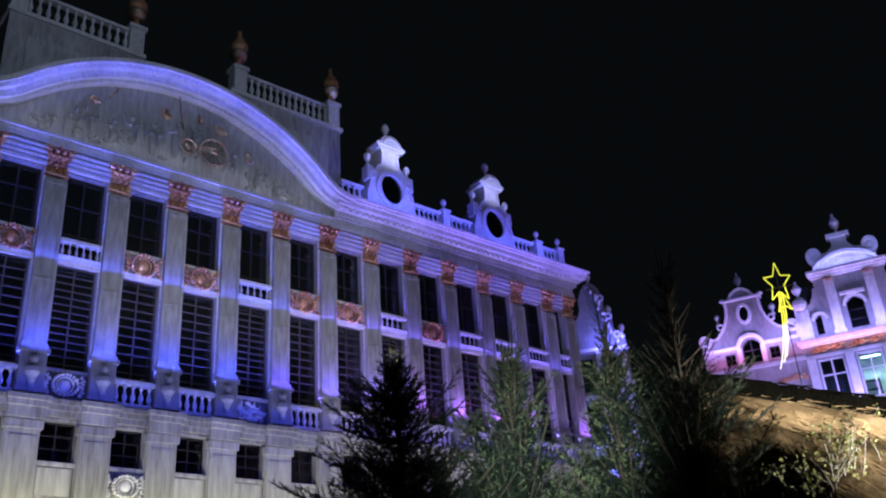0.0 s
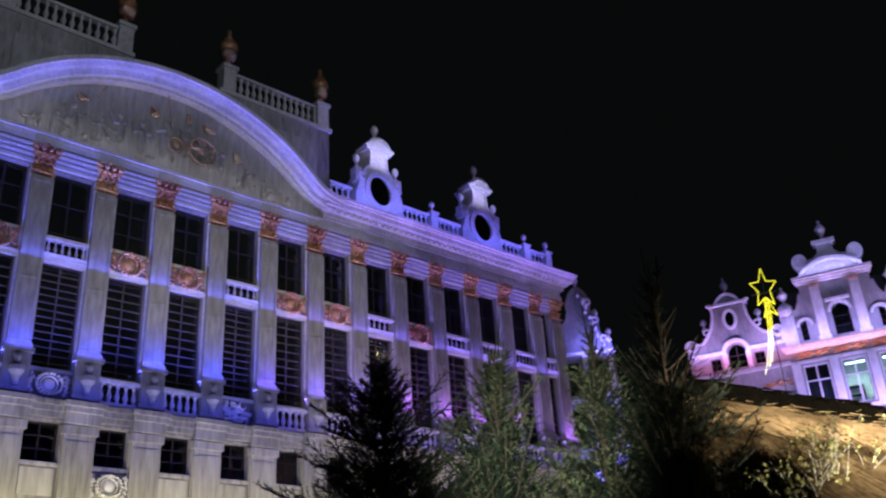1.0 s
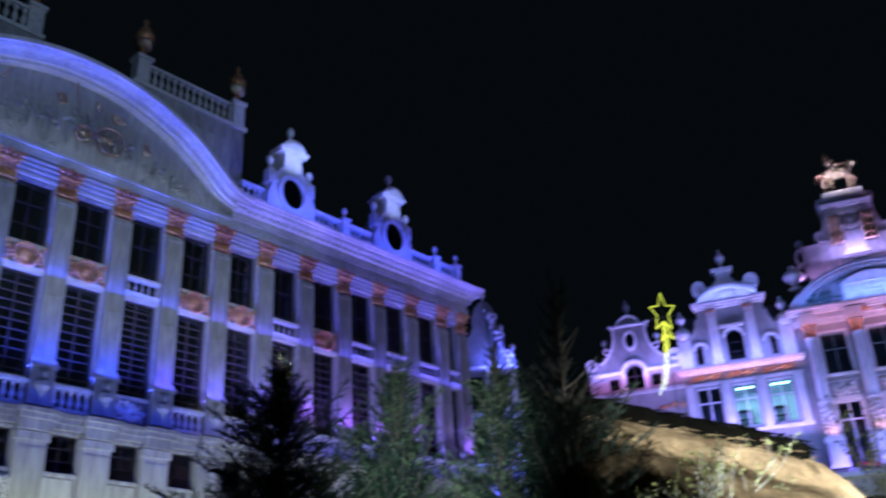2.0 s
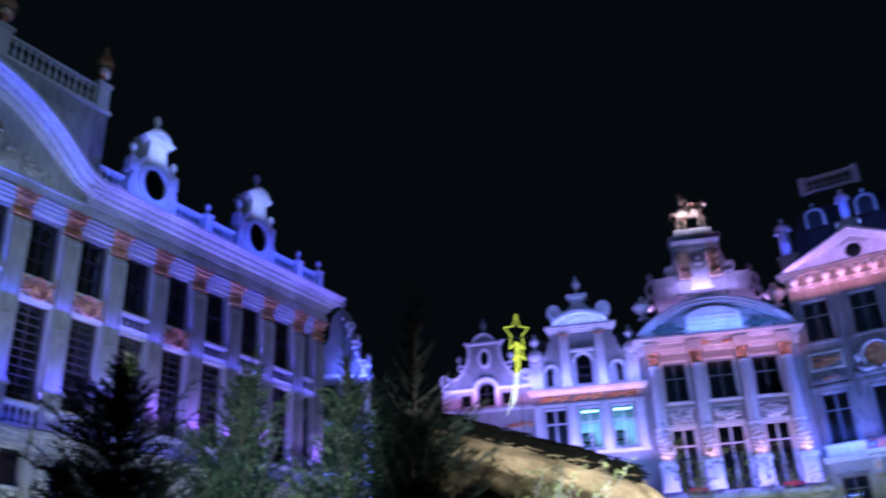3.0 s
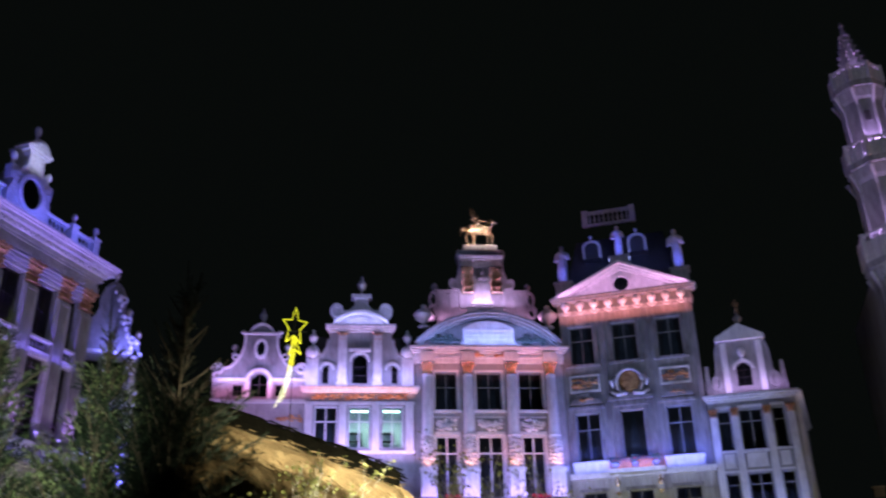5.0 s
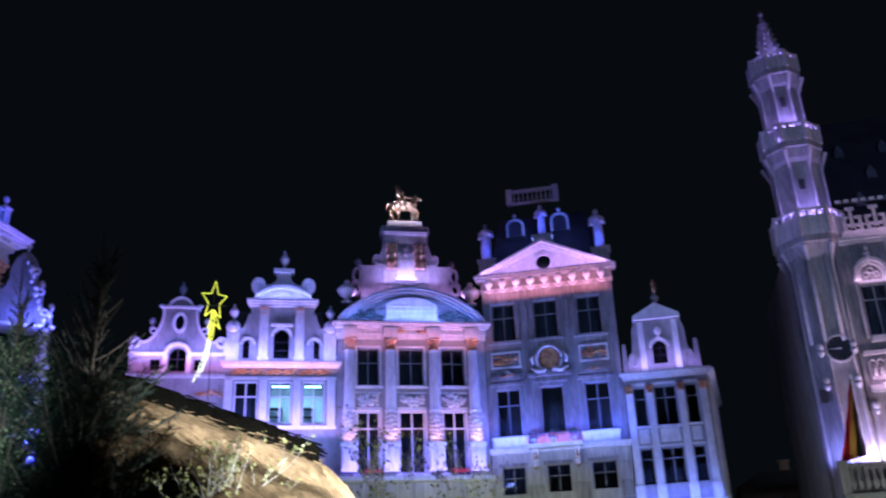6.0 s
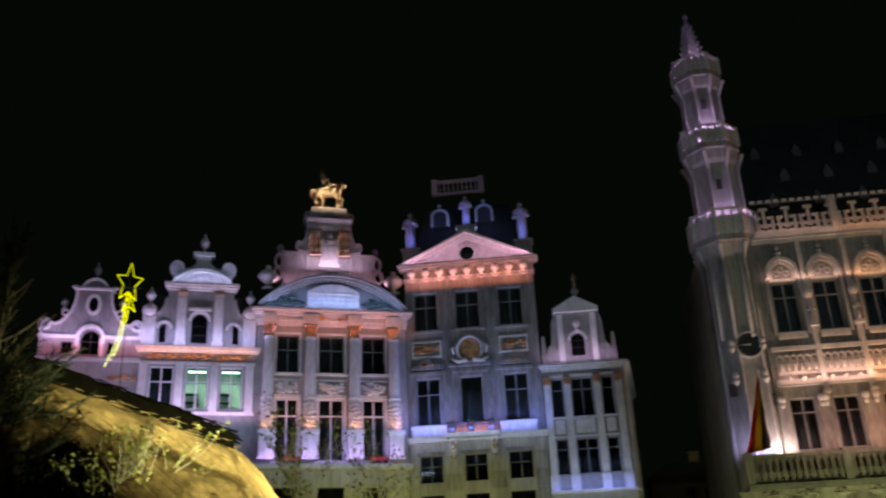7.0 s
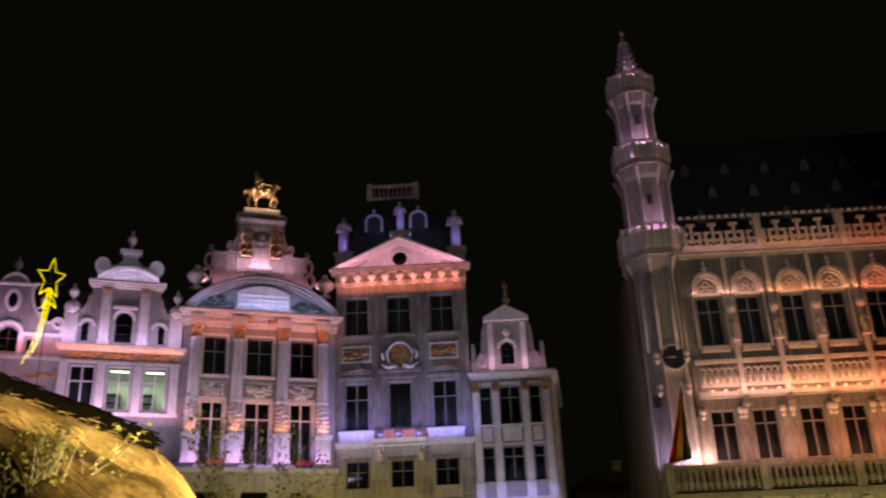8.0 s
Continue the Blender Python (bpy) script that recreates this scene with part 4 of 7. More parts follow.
for k in (-1, 1):
    part("finial", ball_finial(0.75, 0.2), PAINT, tabor, smooth=True, at=pose(c + k * 1.62, 0.2, 19.95))
part("garland", relief(1.6, 0.5, 9, 14), GILT, tabor, smooth=True, at=pose(-16.9, -0.05, 15.9))

# house with the three storey windows and the pedimented gable
rose = thing("gabled_house", ROW_A, "cream stone gabled house with two brightly lit windows", "house", "guild houses")
c = -12.75
cw = [(-15.48, -14.06), (-13.44, -12.06), (-11.44, -10.07)]
arches = [(-13.25, -12.3, 18.12, 20.0), (-15.09, -14.49, 18.12, 19.3), (-11.06, -10.44, 18.12, 19.3)]
w = wall(-16.08, -9.35, 0, 17.7, [(a, b, 14.1, 16.7) for a, b in cw])
part("facade_wall", w, PLASTER, rose)
body(rose, -16.08, -9.35, 17.7, 9.0, floors=(13.7, 17.5))
for a, b in cw:
    window(rose, a, b, 14.1, 16.7, 0.18, 2, (0.64,), WHITEWOOD, 0.1, drapes=0.3 if a < -15 else 0.0)
w = wall(c - 1.95, c + 1.95, 17.9, 21.5, [arches[0]], 0.0, 0.45)
spandrels(w, *arches[0][:2], 20.0)
part("gable_wall", w, PLASTER, rose)
for k, a in ((-1, arches[1]), (1, arches[2])):
    lo, hi = sorted((c + k * 1.95, c + k * 3.3))
    w = wall(lo, hi, 17.9, 19.5, [a], 0.02, 0.42)
    spandrels(w, a[0], a[1], a[3], 0.02, 0.42)
    pts = [(c + k * 1.95, 19.5), (c + k * 3.3, 19.5), (c + k * 3.2, 19.62), (c + k * 2.7, 19.68), (c + k * 2.3, 19.95), (c + k * 2.05, 20.4), (c + k * 1.95, 20.9)]
    w.prism(pts, 0.02, 0.42)
    w.band(pts[2:] if k > 0 else pts[:1:-1], 0.14, -0.1, 0.06)
    part("gable_wing", w, PLASTER, rose)
for a in arches:
    window(rose, *a, 0.2, 1, (0.3, 0.6), WOOD, 0.06)
# dark board behind the openings stands for unlit rooms
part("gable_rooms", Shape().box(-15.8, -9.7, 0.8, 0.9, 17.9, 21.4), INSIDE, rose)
s = Shape()
cornice(s, -16.08, -9.35, 17.5, ((0.12, 0.2), (0.12, 0.36), (0.1, 0.45)))
s.box(-16.05, -9.38, -0.1, 0, 16.78, 16.95).box(-16.05, -9.38, -0.16, 0, 13.75, 13.95)
for x in (-15.8, -13.75, -11.75, -9.7):
    s.box(x - 0.24, x + 0.24, -0.14, 0, 13.95, 16.78)
for x in (-13.86, -11.68):
    s.box(x - 0.27, x + 0.27, -0.2, 0, 17.9, 21.3).box(x - 0.34, x + 0.34, -0.26, 0, 17.9, 18.15)
for a in arches:
    m_, r_ = (a[0] + a[1]) / 2, (a[1] - a[0]) / 2
    s.ring(m_, a[3] - r_, r_ + 0.17, 0.15, -0.1, 0.02, 12, None, 0, math.pi)
s.box(-13.45, -12.1, -0.18, 0, 20.15, 20.32)
cornice(s, c - 1.95, c + 1.95, 21.45, ((0.14, 0.16), (0.14, 0.3), (0.14, 0.42)))
s.prism(arc(c, 20.6, 2.2, 34, 146, 14), -0.1, 0.4)
s.ring(c, 20.6, 2.24, 0.2, -0.34, -0.08, 16, None, radians(35), radians(145))
s.ring(c, 21.5, 1.1, 0.12, -0.24, -0.1, 12, 0.9, radians(30), radians(150))
for k in (-1, 1):
    s.ring(c + k * 1.55, 22.85, 0.44, 0.2, -0.14, 0.25, 16, 0.52)
    s.ball(c + k * 1.55, 0.05, 22.85, 0.28, 0.14, 0.34)
    s.prism([(c + k * 1.75, 22.2), (c + k * 0.4, 22.4), (c + k * 0.42, 23.3), (c + k * 0.75, 22.98), (c + k * 1.2, 22.9), (c + k * 1.8, 22.6)], 0.0, 0.3)
s.box(c - 0.44, c + 0.44, -0.05, 0.4, 22.4, 23.75).box(c - 0.64, c + 0.64, -0.16, 0.5, 23.75, 24.0).box(c - 0.54, c + 0.54, -0.1, 0.44, 22.7, 22.85)
for k in (-1, 1):
    s.box(c + k * 2.95 - 0.38, c + k * 2.95 + 0.38, -0.1, 0.5, 17.9, 19.75).ball(c + k * 2.95, 0.1, 20.1, 0.46, 0.36, 0.5)
part("stone_trim", s, PAINT, rose)
s = relief(1.9, 0.42, 31, 18)
GARLAND = s.mesh("garland", GILT, True)
for x in (-14.77, -12.75, -10.75):
    piece("garland", GARLAND, rose, pose(x, -0.04, 17.22))
CAPS = capital_mesh(0.5, 0.4, GILT, 0.24)
for x in (-13.86, -11.68):
    piece("capital", CAPS, rose, pose(x, -0.02, 20.95))
part("finial", urn_shape(1.35, 0.3), PAINT, rose, smooth=True, at=pose(c, 0.15, 24.0))
for k in (-1, 1):
    part("finial", urn_shape(1.15, 0.3), PAINT, rose, smooth=True, at=pose(c + k * 2.95, 0.15, 20.5))
# the lit rooms behind two of its windows
s = Shape().box(-13.9, -9.75, 2.9, 3.0, 13.8, 17.4).box(-13.9, -13.8, 0.5, 2.9, 13.8, 17.4).box(-9.85, -9.75, 0.5, 2.9, 13.8, 17.4).box(-13.9, -9.75, 0.5, 3.0, 17.3, 17.4).box(-11.8, -11.7, 0.5, 2.9, 13.8, 17.3)
part("lit_room", s, ROOM, rose, "pale plastered rooms")
for x in (-12.75, -10.75):
    lamp = thing("ceiling_lamp", ROW_A @ pose(x, 1.5, 16.5), "cool white tube lamp hanging in the room", "lamp", "room lamps")
    part("tube", Shape().tube([(-0.5, 0, 0.24), (0.5, 0, 0.24)], 0.035, 8), TUBE, lamp)
    part("housing", Shape().box(-0.55, 0.55, -0.09, 0.09, 0.28, 0.36), WHITEWOOD, lamp)
    part("hanger", Shape().tube([(0, 0, 0.36), (0, 0, 0.8)], 0.02, 6), IRON, lamp)
    cup = thing("wall_cabinet", ROW_A @ pose(x - 0.3, 2.7, 14.1), "pale cabinet with shelves against the room's wall", "cabinet", "room cabinets")
    part("case", Shape().box(-0.45, 0.45, -0.2, 0.18, 0, 0.08).box(-0.45, -0.38, -0.2, 0.18, 0.08, 1.5).box(0.38, 0.45, -0.2, 0.18, 0.08, 1.5).box(-0.45, 0.45, -0.2, 0.18, 1.5, 1.58), WOOD, cup)
    for z in (0.5, 1.0):
        part("shelf", Shape().box(-0.38, 0.38, -0.18, 0.16, z, z + 0.04), WOOD, cup)

# house of the golden horseman
brew = thing("guild_hall", ROW_A, "tall baroque guild hall with an arched pediment and four columns", "house", "guild houses")
up_w, lo_w = [(-8.12, -6.75), (-5.55, -3.97), (-2.88, -1.39)], [(-8.12, -6.74), (-5.56, -3.97), (-2.85, -1.44)]
w = wall(-9.33, -0.02, 10.85, 20.3, [(a, b, 16.42, 18.85) for a, b in up_w] + [(a, b, 11.1, 14.88) for a, b in lo_w])
part("facade_wall", w, PLASTER, brew)
part("ground_floor_wall", wall(-9.33, -0.02, 0, 10.6, [(a, b, 7.2, 9.6) for a, b in lo_w]), PLINTH, brew)
body(brew, -9.33, -0.02, 20.3, 10.0, floors=(10.9, 15.6))
for a, b in up_w:
    window(brew, a, b, 16.42, 18.85, 0.22, 2, (0.62,), GREY, 0.07, drapes=0.3)
for a, b in lo_w:
    window(brew, a, b, 11.1, 14.88, 0.2, 2, (0.72,), WHITEWOOD, 0.1, drapes=0.42)
    window(brew, a, b, 7.2, 9.6, 0.25, 2, (0.6,), WOOD, 0.08)
s = Shape()
for (a, b), (d, e) in zip(up_w, lo_w):
    surround(s, a, b, 16.42, 18.85, 0.13, 0.07)
    surround(s, d, e, 11.1, 14.88, 0.13, 0.07)
    s.box(a - 0.1, b + 0.1, -0.06, 0, 15.02, 15.1).box(a - 0.1, b + 0.1, -0.06, 0, 15.95, 16.03)
s.box(-9.4, 0.05, -0.75, 0.2, 10.6, 10.85)
part("stone_trim", s, PAINT, brew)
for i, (a, b) in enumerate(up_w):
    part("relief_panel", relief(b - a, 0.85, 40 + i, 30, 0.14), PAINT, brew, "pale carved foliage", True, pose((a + b) / 2, -0.02, 15.52))
# columns: pedestal, garlanded drum, plain shaft, gilded capital
pd = Shape().box(-0.44, 0.44, -0.72, 0, 0, 1.6).box(-0.5, 0.5, -0.8, 0, 0, 0.2).box(-0.52, 0.52, -0.8, 0, 1.5, 1.72).box(-0.32, 0.32, -0.75, -0.72, 0.35, 1.35)
PED2 = pd.mesh("pedestal", PAINT)
sh = Shape().lathe([(0.34, 0), (0.33, 1.6), (0.28, 3.6), (0.33, 3.68), (0.33, 3.76)], 0, -0.3, 16)
SHAFT2 = sh.mesh("shaft", PAINT, False)
dr = Shape().lathe([(0.42, 0), (0.42, 0.1), (0.35, 0.16), (0.35, 1.9), (0.4, 1.95), (0.4, 2.03)], 0, -0.3, 16)
DRUM = dr.mesh("drum", PAINT)
dr = Shape()
rnd = random.Random(17)
for j in range(6):
    for i in range(11):
        a = 2 * math.pi * i / 11 + 0.3 * j
        g = 0.06 * math.sin(2 * a + j)
        dr.ball(0.37 * math.cos(a), -0.3 + 0.37 * math.sin(a), 0.34 + 0.26 * j + g, rnd.uniform(0.06, 0.11), None, rnd.uniform(0.06, 0.12), 6, 4)
WREATH = dr.mesh("garland", CARVED, True)
CAP2 = capital_mesh(0.72, 0.85, GOLD, 0.55)
for x in (-8.6, -6.08, -3.36, -0.9):
    piece("pedestal", PED2, brew, pose(x, 0, 11.1))
    piece("garland", WREATH, piece("drum", DRUM, brew, pose(x, 0, 12.82)), pose(0, 0, 0))
    piece("shaft", SHAFT2, brew, pose(x, 0, 14.84))
    tagged(piece("capital", CAP2, brew, pose(x, -0.02, 18.58)), "gilded column capital")
z = 19.42
for h, out in ((0.3, 0.12), (0.14, 0.2), (0.2, 0.14), (0.1, 0.34), (0.12, 0.5), (0.14, 0.62)):
    s = Shape()
    cornice(s, -9.3, -0.05, z, ((h, out),))
    part("entablature_course", s, PAINT, brew)
    z += h
for x in (-8.6, -6.08, -3.36, -0.9):
    part("entablature_block", Shape().box(x - 0.45, x + 0.45, -0.55, -0.1, 19.424, 20.056), PAINT, brew)
for x in (-5.75, -3.7):
    part("frieze_ornament", relief(1.5, 0.5, int(-x * 10), 16), GILT, brew, smooth=True, at=pose(x, -0.4, 19.85))
# arched pediment with its wide panel
c, R2, z0 = -4.68, 6.2, 16.6
s = Shape().prism([p for p in arc(c, z0, R2 - 0.3, 42, 138, 28)], 0.0, 0.4)
part("pediment_wall", s, GREY, brew)
s = Shape()
for r, wd, out in ((R2, 0.16, 0.62), (R2 - 0.16, 0.16, 0.46), (R2 - 0.32, 0.14, 0.25)):
    s.band(arc(c, z0, r, 139.5, 40.5, 32), wd, -out, 0.1)
part("arch_moulding", s, GREY, brew)
pn = [(c - 1.62, 20.45), (c + 1.62, 20.45), (c + 1.62, 21.65)] + arc(c, 19.2, 2.95, 57, 123, 12) + [(c - 1.62, 21.65)]
s = Shape().prism(pn, -0.34, 0.0).box(c - 1.8, c + 1.8, -0.42, 0, 20.45, 20.6)
for z in (20.9, 21.2, 21.5):
    s.box(c - 1.5, c + 1.5, -0.37, -0.34, z, z + 0.1)
part("inscription_panel", s, PAINT, brew, "wide pale panel")
for k in (-1, 1):
    part("pediment_carving", relief(2.0, 0.8, 60 + k, 22, 0.2), BRONZE, brew, "dark carved figures", True, pose(c + k * 2.75, -0.05, 20.95))
# stepped attic over the pediment, set back
LIFT = pose(-0.1, 0, 0.32)
m_ = c - 0.1
s = Shape().box(m_ - 2.95, m_ + 2.95, 0.8, 1.6, 20.3, 24.15).box(m_ - 3.05, m_ + 3.05, 0.68, 1.7, 24.15, 24.27).box(m_ - 3.12, m_ + 3.12, 0.6, 1.75, 24.27, 24.38)
for x in (-2.62, -1.85, 1.85, 2.62):
    s.box(m_ + x - 0.3, m_ + x + 0.3, 0.7, 0.8, 22.2, 24.15).box(m_ + x - 0.2, m_ + x + 0.2, 0.67, 0.7, 22.6, 23.8)
for k in (-1, 1):
    s.ring(m_ + k * 3.2, 23.75, 0.3, 0.14, 0.7, 1.3, 16, 0.52).ring(m_ + k * 3.28, 22.85, 0.36, 0.16, 0.7, 1.3, 16, 0.5)
    s.lathe([(0.2, 0), (0.12, 0.1), (0.24, 0.28), (0.2, 0.45), (0.05, 0.62)], m_ + k * 3.1, 1.0, 10, 24.38)
part("attic", s, PLASTER, brew, at=LIFT)
half_t = [(1.5, 23.0), (1.5, 24.38), (2.05, 24.42), (2.18, 24.7), (2.14, 25.02), (1.95, 25.16), (1.76, 25.04), (1.6, 25.4), (1.48, 25.9), (1.48, 26.4), (1.6, 26.75), (1.64, 27.05), (1.5, 27.26), (1.3, 27.2)]
gable(brew, half_t, c - 0.1, PLASTER, 0.62, 1.5, 0.14, "upper_gable", LIFT)
s = Shape()
for z, h, out in ((25.95, 0.14, 0.12), (26.09, 0.14, 0.22), (26.23, 0.16, 0.12), (26.45, 0.16, 0.36), (26.61, 0.12, 0.44)):
    s.box(c - 0.1 - 1.22 - out * 0.5, c - 0.1 + 1.22 + out * 0.5, 0.62 - out, 0.9, z, z + h)
for i in range(7):
    s.ring(c - 0.1 - 1.02 + i * 0.34, 26.42, 0.17, 0.06, 0.38, 0.6, 8, None, math.pi, 2 * math.pi)
s.box(c - 0.68, c + 0.48, 0.5, 0.64, 23.4, 25.3).box(c - 0.8, c + 0.6, 0.42, 0.64, 23.3, 23.5).box(c - 0.62, c + 0.42, 0.44, 0.5, 23.7, 24.8)
s.box(c - 1.2, c - 0.4, 0.3, 0.6, 22.65, 23.05).box(c + 0.5, c + 1.2, 0.3, 0.6, 22.65, 23.05)
s.box(c - 1.4, c + 1.2, 0.5, 1.6, 27.0, 27.25).box(c - 1.25, c + 1.05, 0.55, 1.55, 27.25, 27.62)
part("upper_trim", s, PAINT, brew, at=LIFT)
part("bust_niche", Shape().ball(c - 0.1, 0.42, 25.5, 0.24, 0.2, 0.3).ball(c - 0.1, 0.44, 25.15, 0.36, 0.2, 0.24), GREY, brew, smooth=True, at=LIFT)
tw = Shape().lathe([(0.27, 0), (0.2, 0.12), (0.2, 1.75), (0.27, 1.85)], 0, 0, 12)
for j in range(2):
    tw.tube([(0.2 * math.cos(a + j * 3.14), 0.2 * math.sin(a + j * 3.14), 0.15 + 1.6 * a / 9) for a in np.linspace(0, 9, 26)], 0.07, 6)
TWIST = tw.mesh("twisted_column", GOLD, True)
for x in (c - 1.22, c - 0.86, c + 0.66, c + 1.02):
    tagged(piece("twisted_column", TWIST, brew, LIFT @ pose(x, 0.42, 24.05)), "gilded twisted column")
VASE = urn_shape(1.6, 0.68).mesh("vase", CARVED, True)
for x in (-8.76, -0.7):
    piece("vase", VASE, brew, pose(x, 0.3, 21.9))
# golden horseman
s = Shape()
s.ball(0, 0, 1.28, 0.78, 0.30, 0.34, 14, 8).ball(-0.55, 0, 1.32, 0.34, 0.3, 0.36).ball(0.6, 0, 1.38, 0.32, 0.28, 0.36)
s.tube([(0.7, 0, 1.45), (0.92, 0, 1.8), (1.0, 0, 2.0), (1.28, 0, 1.82)], [0.26, 0.2, 0.17, 0.1], 9)
s.tube([(-0.8, 0, 1.45), (-1.08, 0, 1.4), (-1.2, 0, 0.85)], [0.1, 0.13, 0.05], 7)
for x, sy, reach, up in ((-0.62, -0.16, -0.28, 0.0), (-0.45, 0.16, 0.22, 0.0), (0.55, -0.16, 0.1, 0.0), (0.72, 0.16, 0.42, 0.38)):
    s.tube([(x, sy, 1.2), (x + reach * 0.9, sy, 0.74 + up * 0.5), (x + reach * 0.4, sy, 0.12 + up), (x + reach * 0.4 + 0.14, sy, 0.05 + up)], [0.17, 0.1, 0.065, 0.075], 7)
s.lathe([(0.24, 0), (0.26, 0.25), (0.2, 0.55), (0.08, 0.68)], -0.05, 0, 10, 1.5)
s.ball(-0.02, 0, 2.3, 0.13, 0.13, 0.17).tube([(0.1, -0.18, 1.98), (0.34, -0.24, 1.86), (0.58, -0.16, 1.9)], 0.07, 6)
s.tube([(-0.12, 0.05, 1.7), (-0.22, 0.08, 2.2), (-0.34, 0.06, 2.65), (-0.46, 0.05, 3.05)], [0.1, 0.26, 0.17, 0.03], 7)
s.tube([(0.62, 0, 1.7), (0.82, 0, 2.0), (0.95, 0, 2.16)], [0.12, 0.14, 0.07], 6)
for q in range(16):
    s.ball(0.62 * math.cos(q * 2.4) * (0.5 + q / 30), -0.24 + 0.03 * (q % 3), 1.3 + 0.28 * math.sin(q * 1.7), 0.09, 0.1, 0.07, 7, 5)
s.box(-1.15, 1.15, -0.4, 0.4, -0.06, 0.05)
skin(solid("horse_statue", s, GOLD, ROW_A @ pose(c - 0.25, 1.05, 28.0), "gilded statue of a horse and rider on the gable", "statue", True), 0.035)
for x in (-7.1, -1.95):
    fb = thing("flower_box", ROW_A @ pose(x, -0.45, 10.85), "flower box of red blooms on the ledge", "flower box", "flower boxes")
    part("trough", Shape().prism([(-0.5, 0), (0.5, 0), (0.56, 0.24), (-0.56, 0.24)], -0.14, 0.14), IRON, fb)
    rnd = random.Random(int(-x * 10))
    s = Shape()
    for _ in range(60):
        s.ball(rnd.uniform(-0.52, 0.52), rnd.uniform(-0.16, 0.14), rnd.uniform(0.22, 0.42), rnd.uniform(0.04, 0.08), seg=6, rings=4)
    part("blooms", s, RED, fb)

# house with the triangular pediment and the roof balustrade
swan = thing("pedimented_house", ROW_S, "tall stone house with a triangular pediment and rooftop statues", "house", "guild houses")
tw_ = [(0.55, 2.05), (3.22, 4.76), (5.98, 7.5)]
mw_ = [(0.54, 2.03), (3.27, 4.7), (6.0, 7.5)]
bw_ = [(0.62, 2.03), (3.33, 4.73), (6.0, 7.44)]
w = wall(0.02, 8.36, 12.3, 22.8, [(a, b, 19.2, 21.76) for a, b in tw_] + [(a, b, 13.18, 16.12) for a, b in mw_])
part("facade_wall", w, STONE, swan)
part("ground_floor_wall", wall(0.02, 8.36, 0, 12.3, [(a, b, 9.72, 11.35) for a, b in bw_] + [(a, b, 6.4, 9.0) for a, b in bw_]), PLINTH, swan)
body(swan, 0.02, 8.36, 22.8, 10.0, floors=(12.4, 17.6))
for a, b in tw_:
    window(swan, a, b, 19.2, 21.76, 0.2, 2, (0.64,), GREY, 0.07, drapes=0.3)
for i, (a, b) in enumerate(mw_):
    window(swan, a, b, 13.18, 16.12, 0.2, 2 if i != 1 else 1, (0.66,) if i != 1 else (), FRAME, 0.07, drapes=0.45)
for a, b in bw_:
    window(swan, a, b, 9.72, 11.35, 0.22, 2, (0.6,), GREY, 0.06, drapes=0.3)
    window(swan, a, b, 6.4, 9.0, 0.22, 2, (0.6,), WOOD, 0.07)
s = Shape()
for a, b in tw_:
    surround(s, a, b, 19.2, 21.76, 0.2, 0.1)
for a, b in mw_:
    surround(s, a, b, 13.18, 16.12, 0.22, 0.1, 0.14)
for a, b in bw_:
    s.box(a - 0.16, b + 0.16, -0.06, 0, 11.35, 11.55)
for x in (0.16, 2.62, 5.36, 8.2):
    s.box(x - 0.14, x + 0.14, -0.09, 0, 12.45, 22.6)
for x0, x1 in ((0.3, 2.3), (5.82, 7.75)):
    m_ = (x0 + x1) / 2
    s.prism([(x0, 16.63), (x1, 16.63), (x1, 16.74), (m_, 17.3), (x0, 16.74)], -0.3, 0)
    s.box(x0 + 0.12, x1 - 0.12, -0.04, 0, 17.5, 18.45)
    part("frieze_frame", Shape().box(x0 + 0.06, x1 - 0.06, -0.12, 0, 18.4, 18.52).box(x0 + 0.06, x1 - 0.06, -0.12, 0, 17.43, 17.55).box(x0 + 0.06, x0 + 0.17, -0.115, 0, 17.5, 18.45).box(x1 - 0.17, x1 - 0.06, -0.115, 0, 17.5, 18.45), PAINT, swan)
s.box(2.65, 5.3, -0.34, 0, 16.7, 16.9).box(2.8, 5.15, -0.2, 0, 16.5, 16.7)
part("stone_trim", s, STONE, swan)
# dressed courses of the ground floor
for j in range(6):
    z = 6.2 + j
    for x0, x1 in ((0.1, 0.5), (2.2, 3.15), (4.9, 5.85), (7.6, 8.3)):
        part("stone_block", Shape().box(x0, x1, -0.06, 0, z + 0.04, z + 0.96), PLINTH, swan)
s = Shape().box(0.0, 8.4, -0.3, 0, 12.1, 12.3).box(0.0, 8.45, -0.42, 0, 12.3, 12.42)
s.box(0.25, 2.35, -0.3, 0, 12.42, 13.0).box(5.65, 7.85, -0.3, 0, 12.42, 13.0).box(0.2, 2.4, -0.36, 0, 12.96, 13.1).box(5.6, 7.9, -0.36, 0, 12.96, 13.1)
s.box(2.4, 5.6, -1.05, 0, 12.2, 12.44)
for x in (2.75, 5.22):
    s.prism([(x - 0.16, 12.2), (x + 0.16, 12.2), (x + 0.12, 11.2), (x - 0.12, 11.2)], -0.6, 0)
part("balcony_ledge", s, PAINT, swan)
for x in (2.75, 5.22):
    part("console", Shape().ball(x, -0.45, 11.75, 0.17, 0.25, 0.42).ball(x, -0.35, 11.2, 0.14, 0.2, 0.2), GOLD, swan, "gilded console", True)
rail = Shape().tube([(2.45, -0.98, 13.05), (5.55, -0.98, 13.05)], 0.03)
for i in range(20):
    rail.tube([(2.5 + i * 0.16, -0.98, 12.44), (2.5 + i * 0.16, -0.98, 13.05)], 0.014, 5)
part("balcony_rail", rail, IRON, swan)
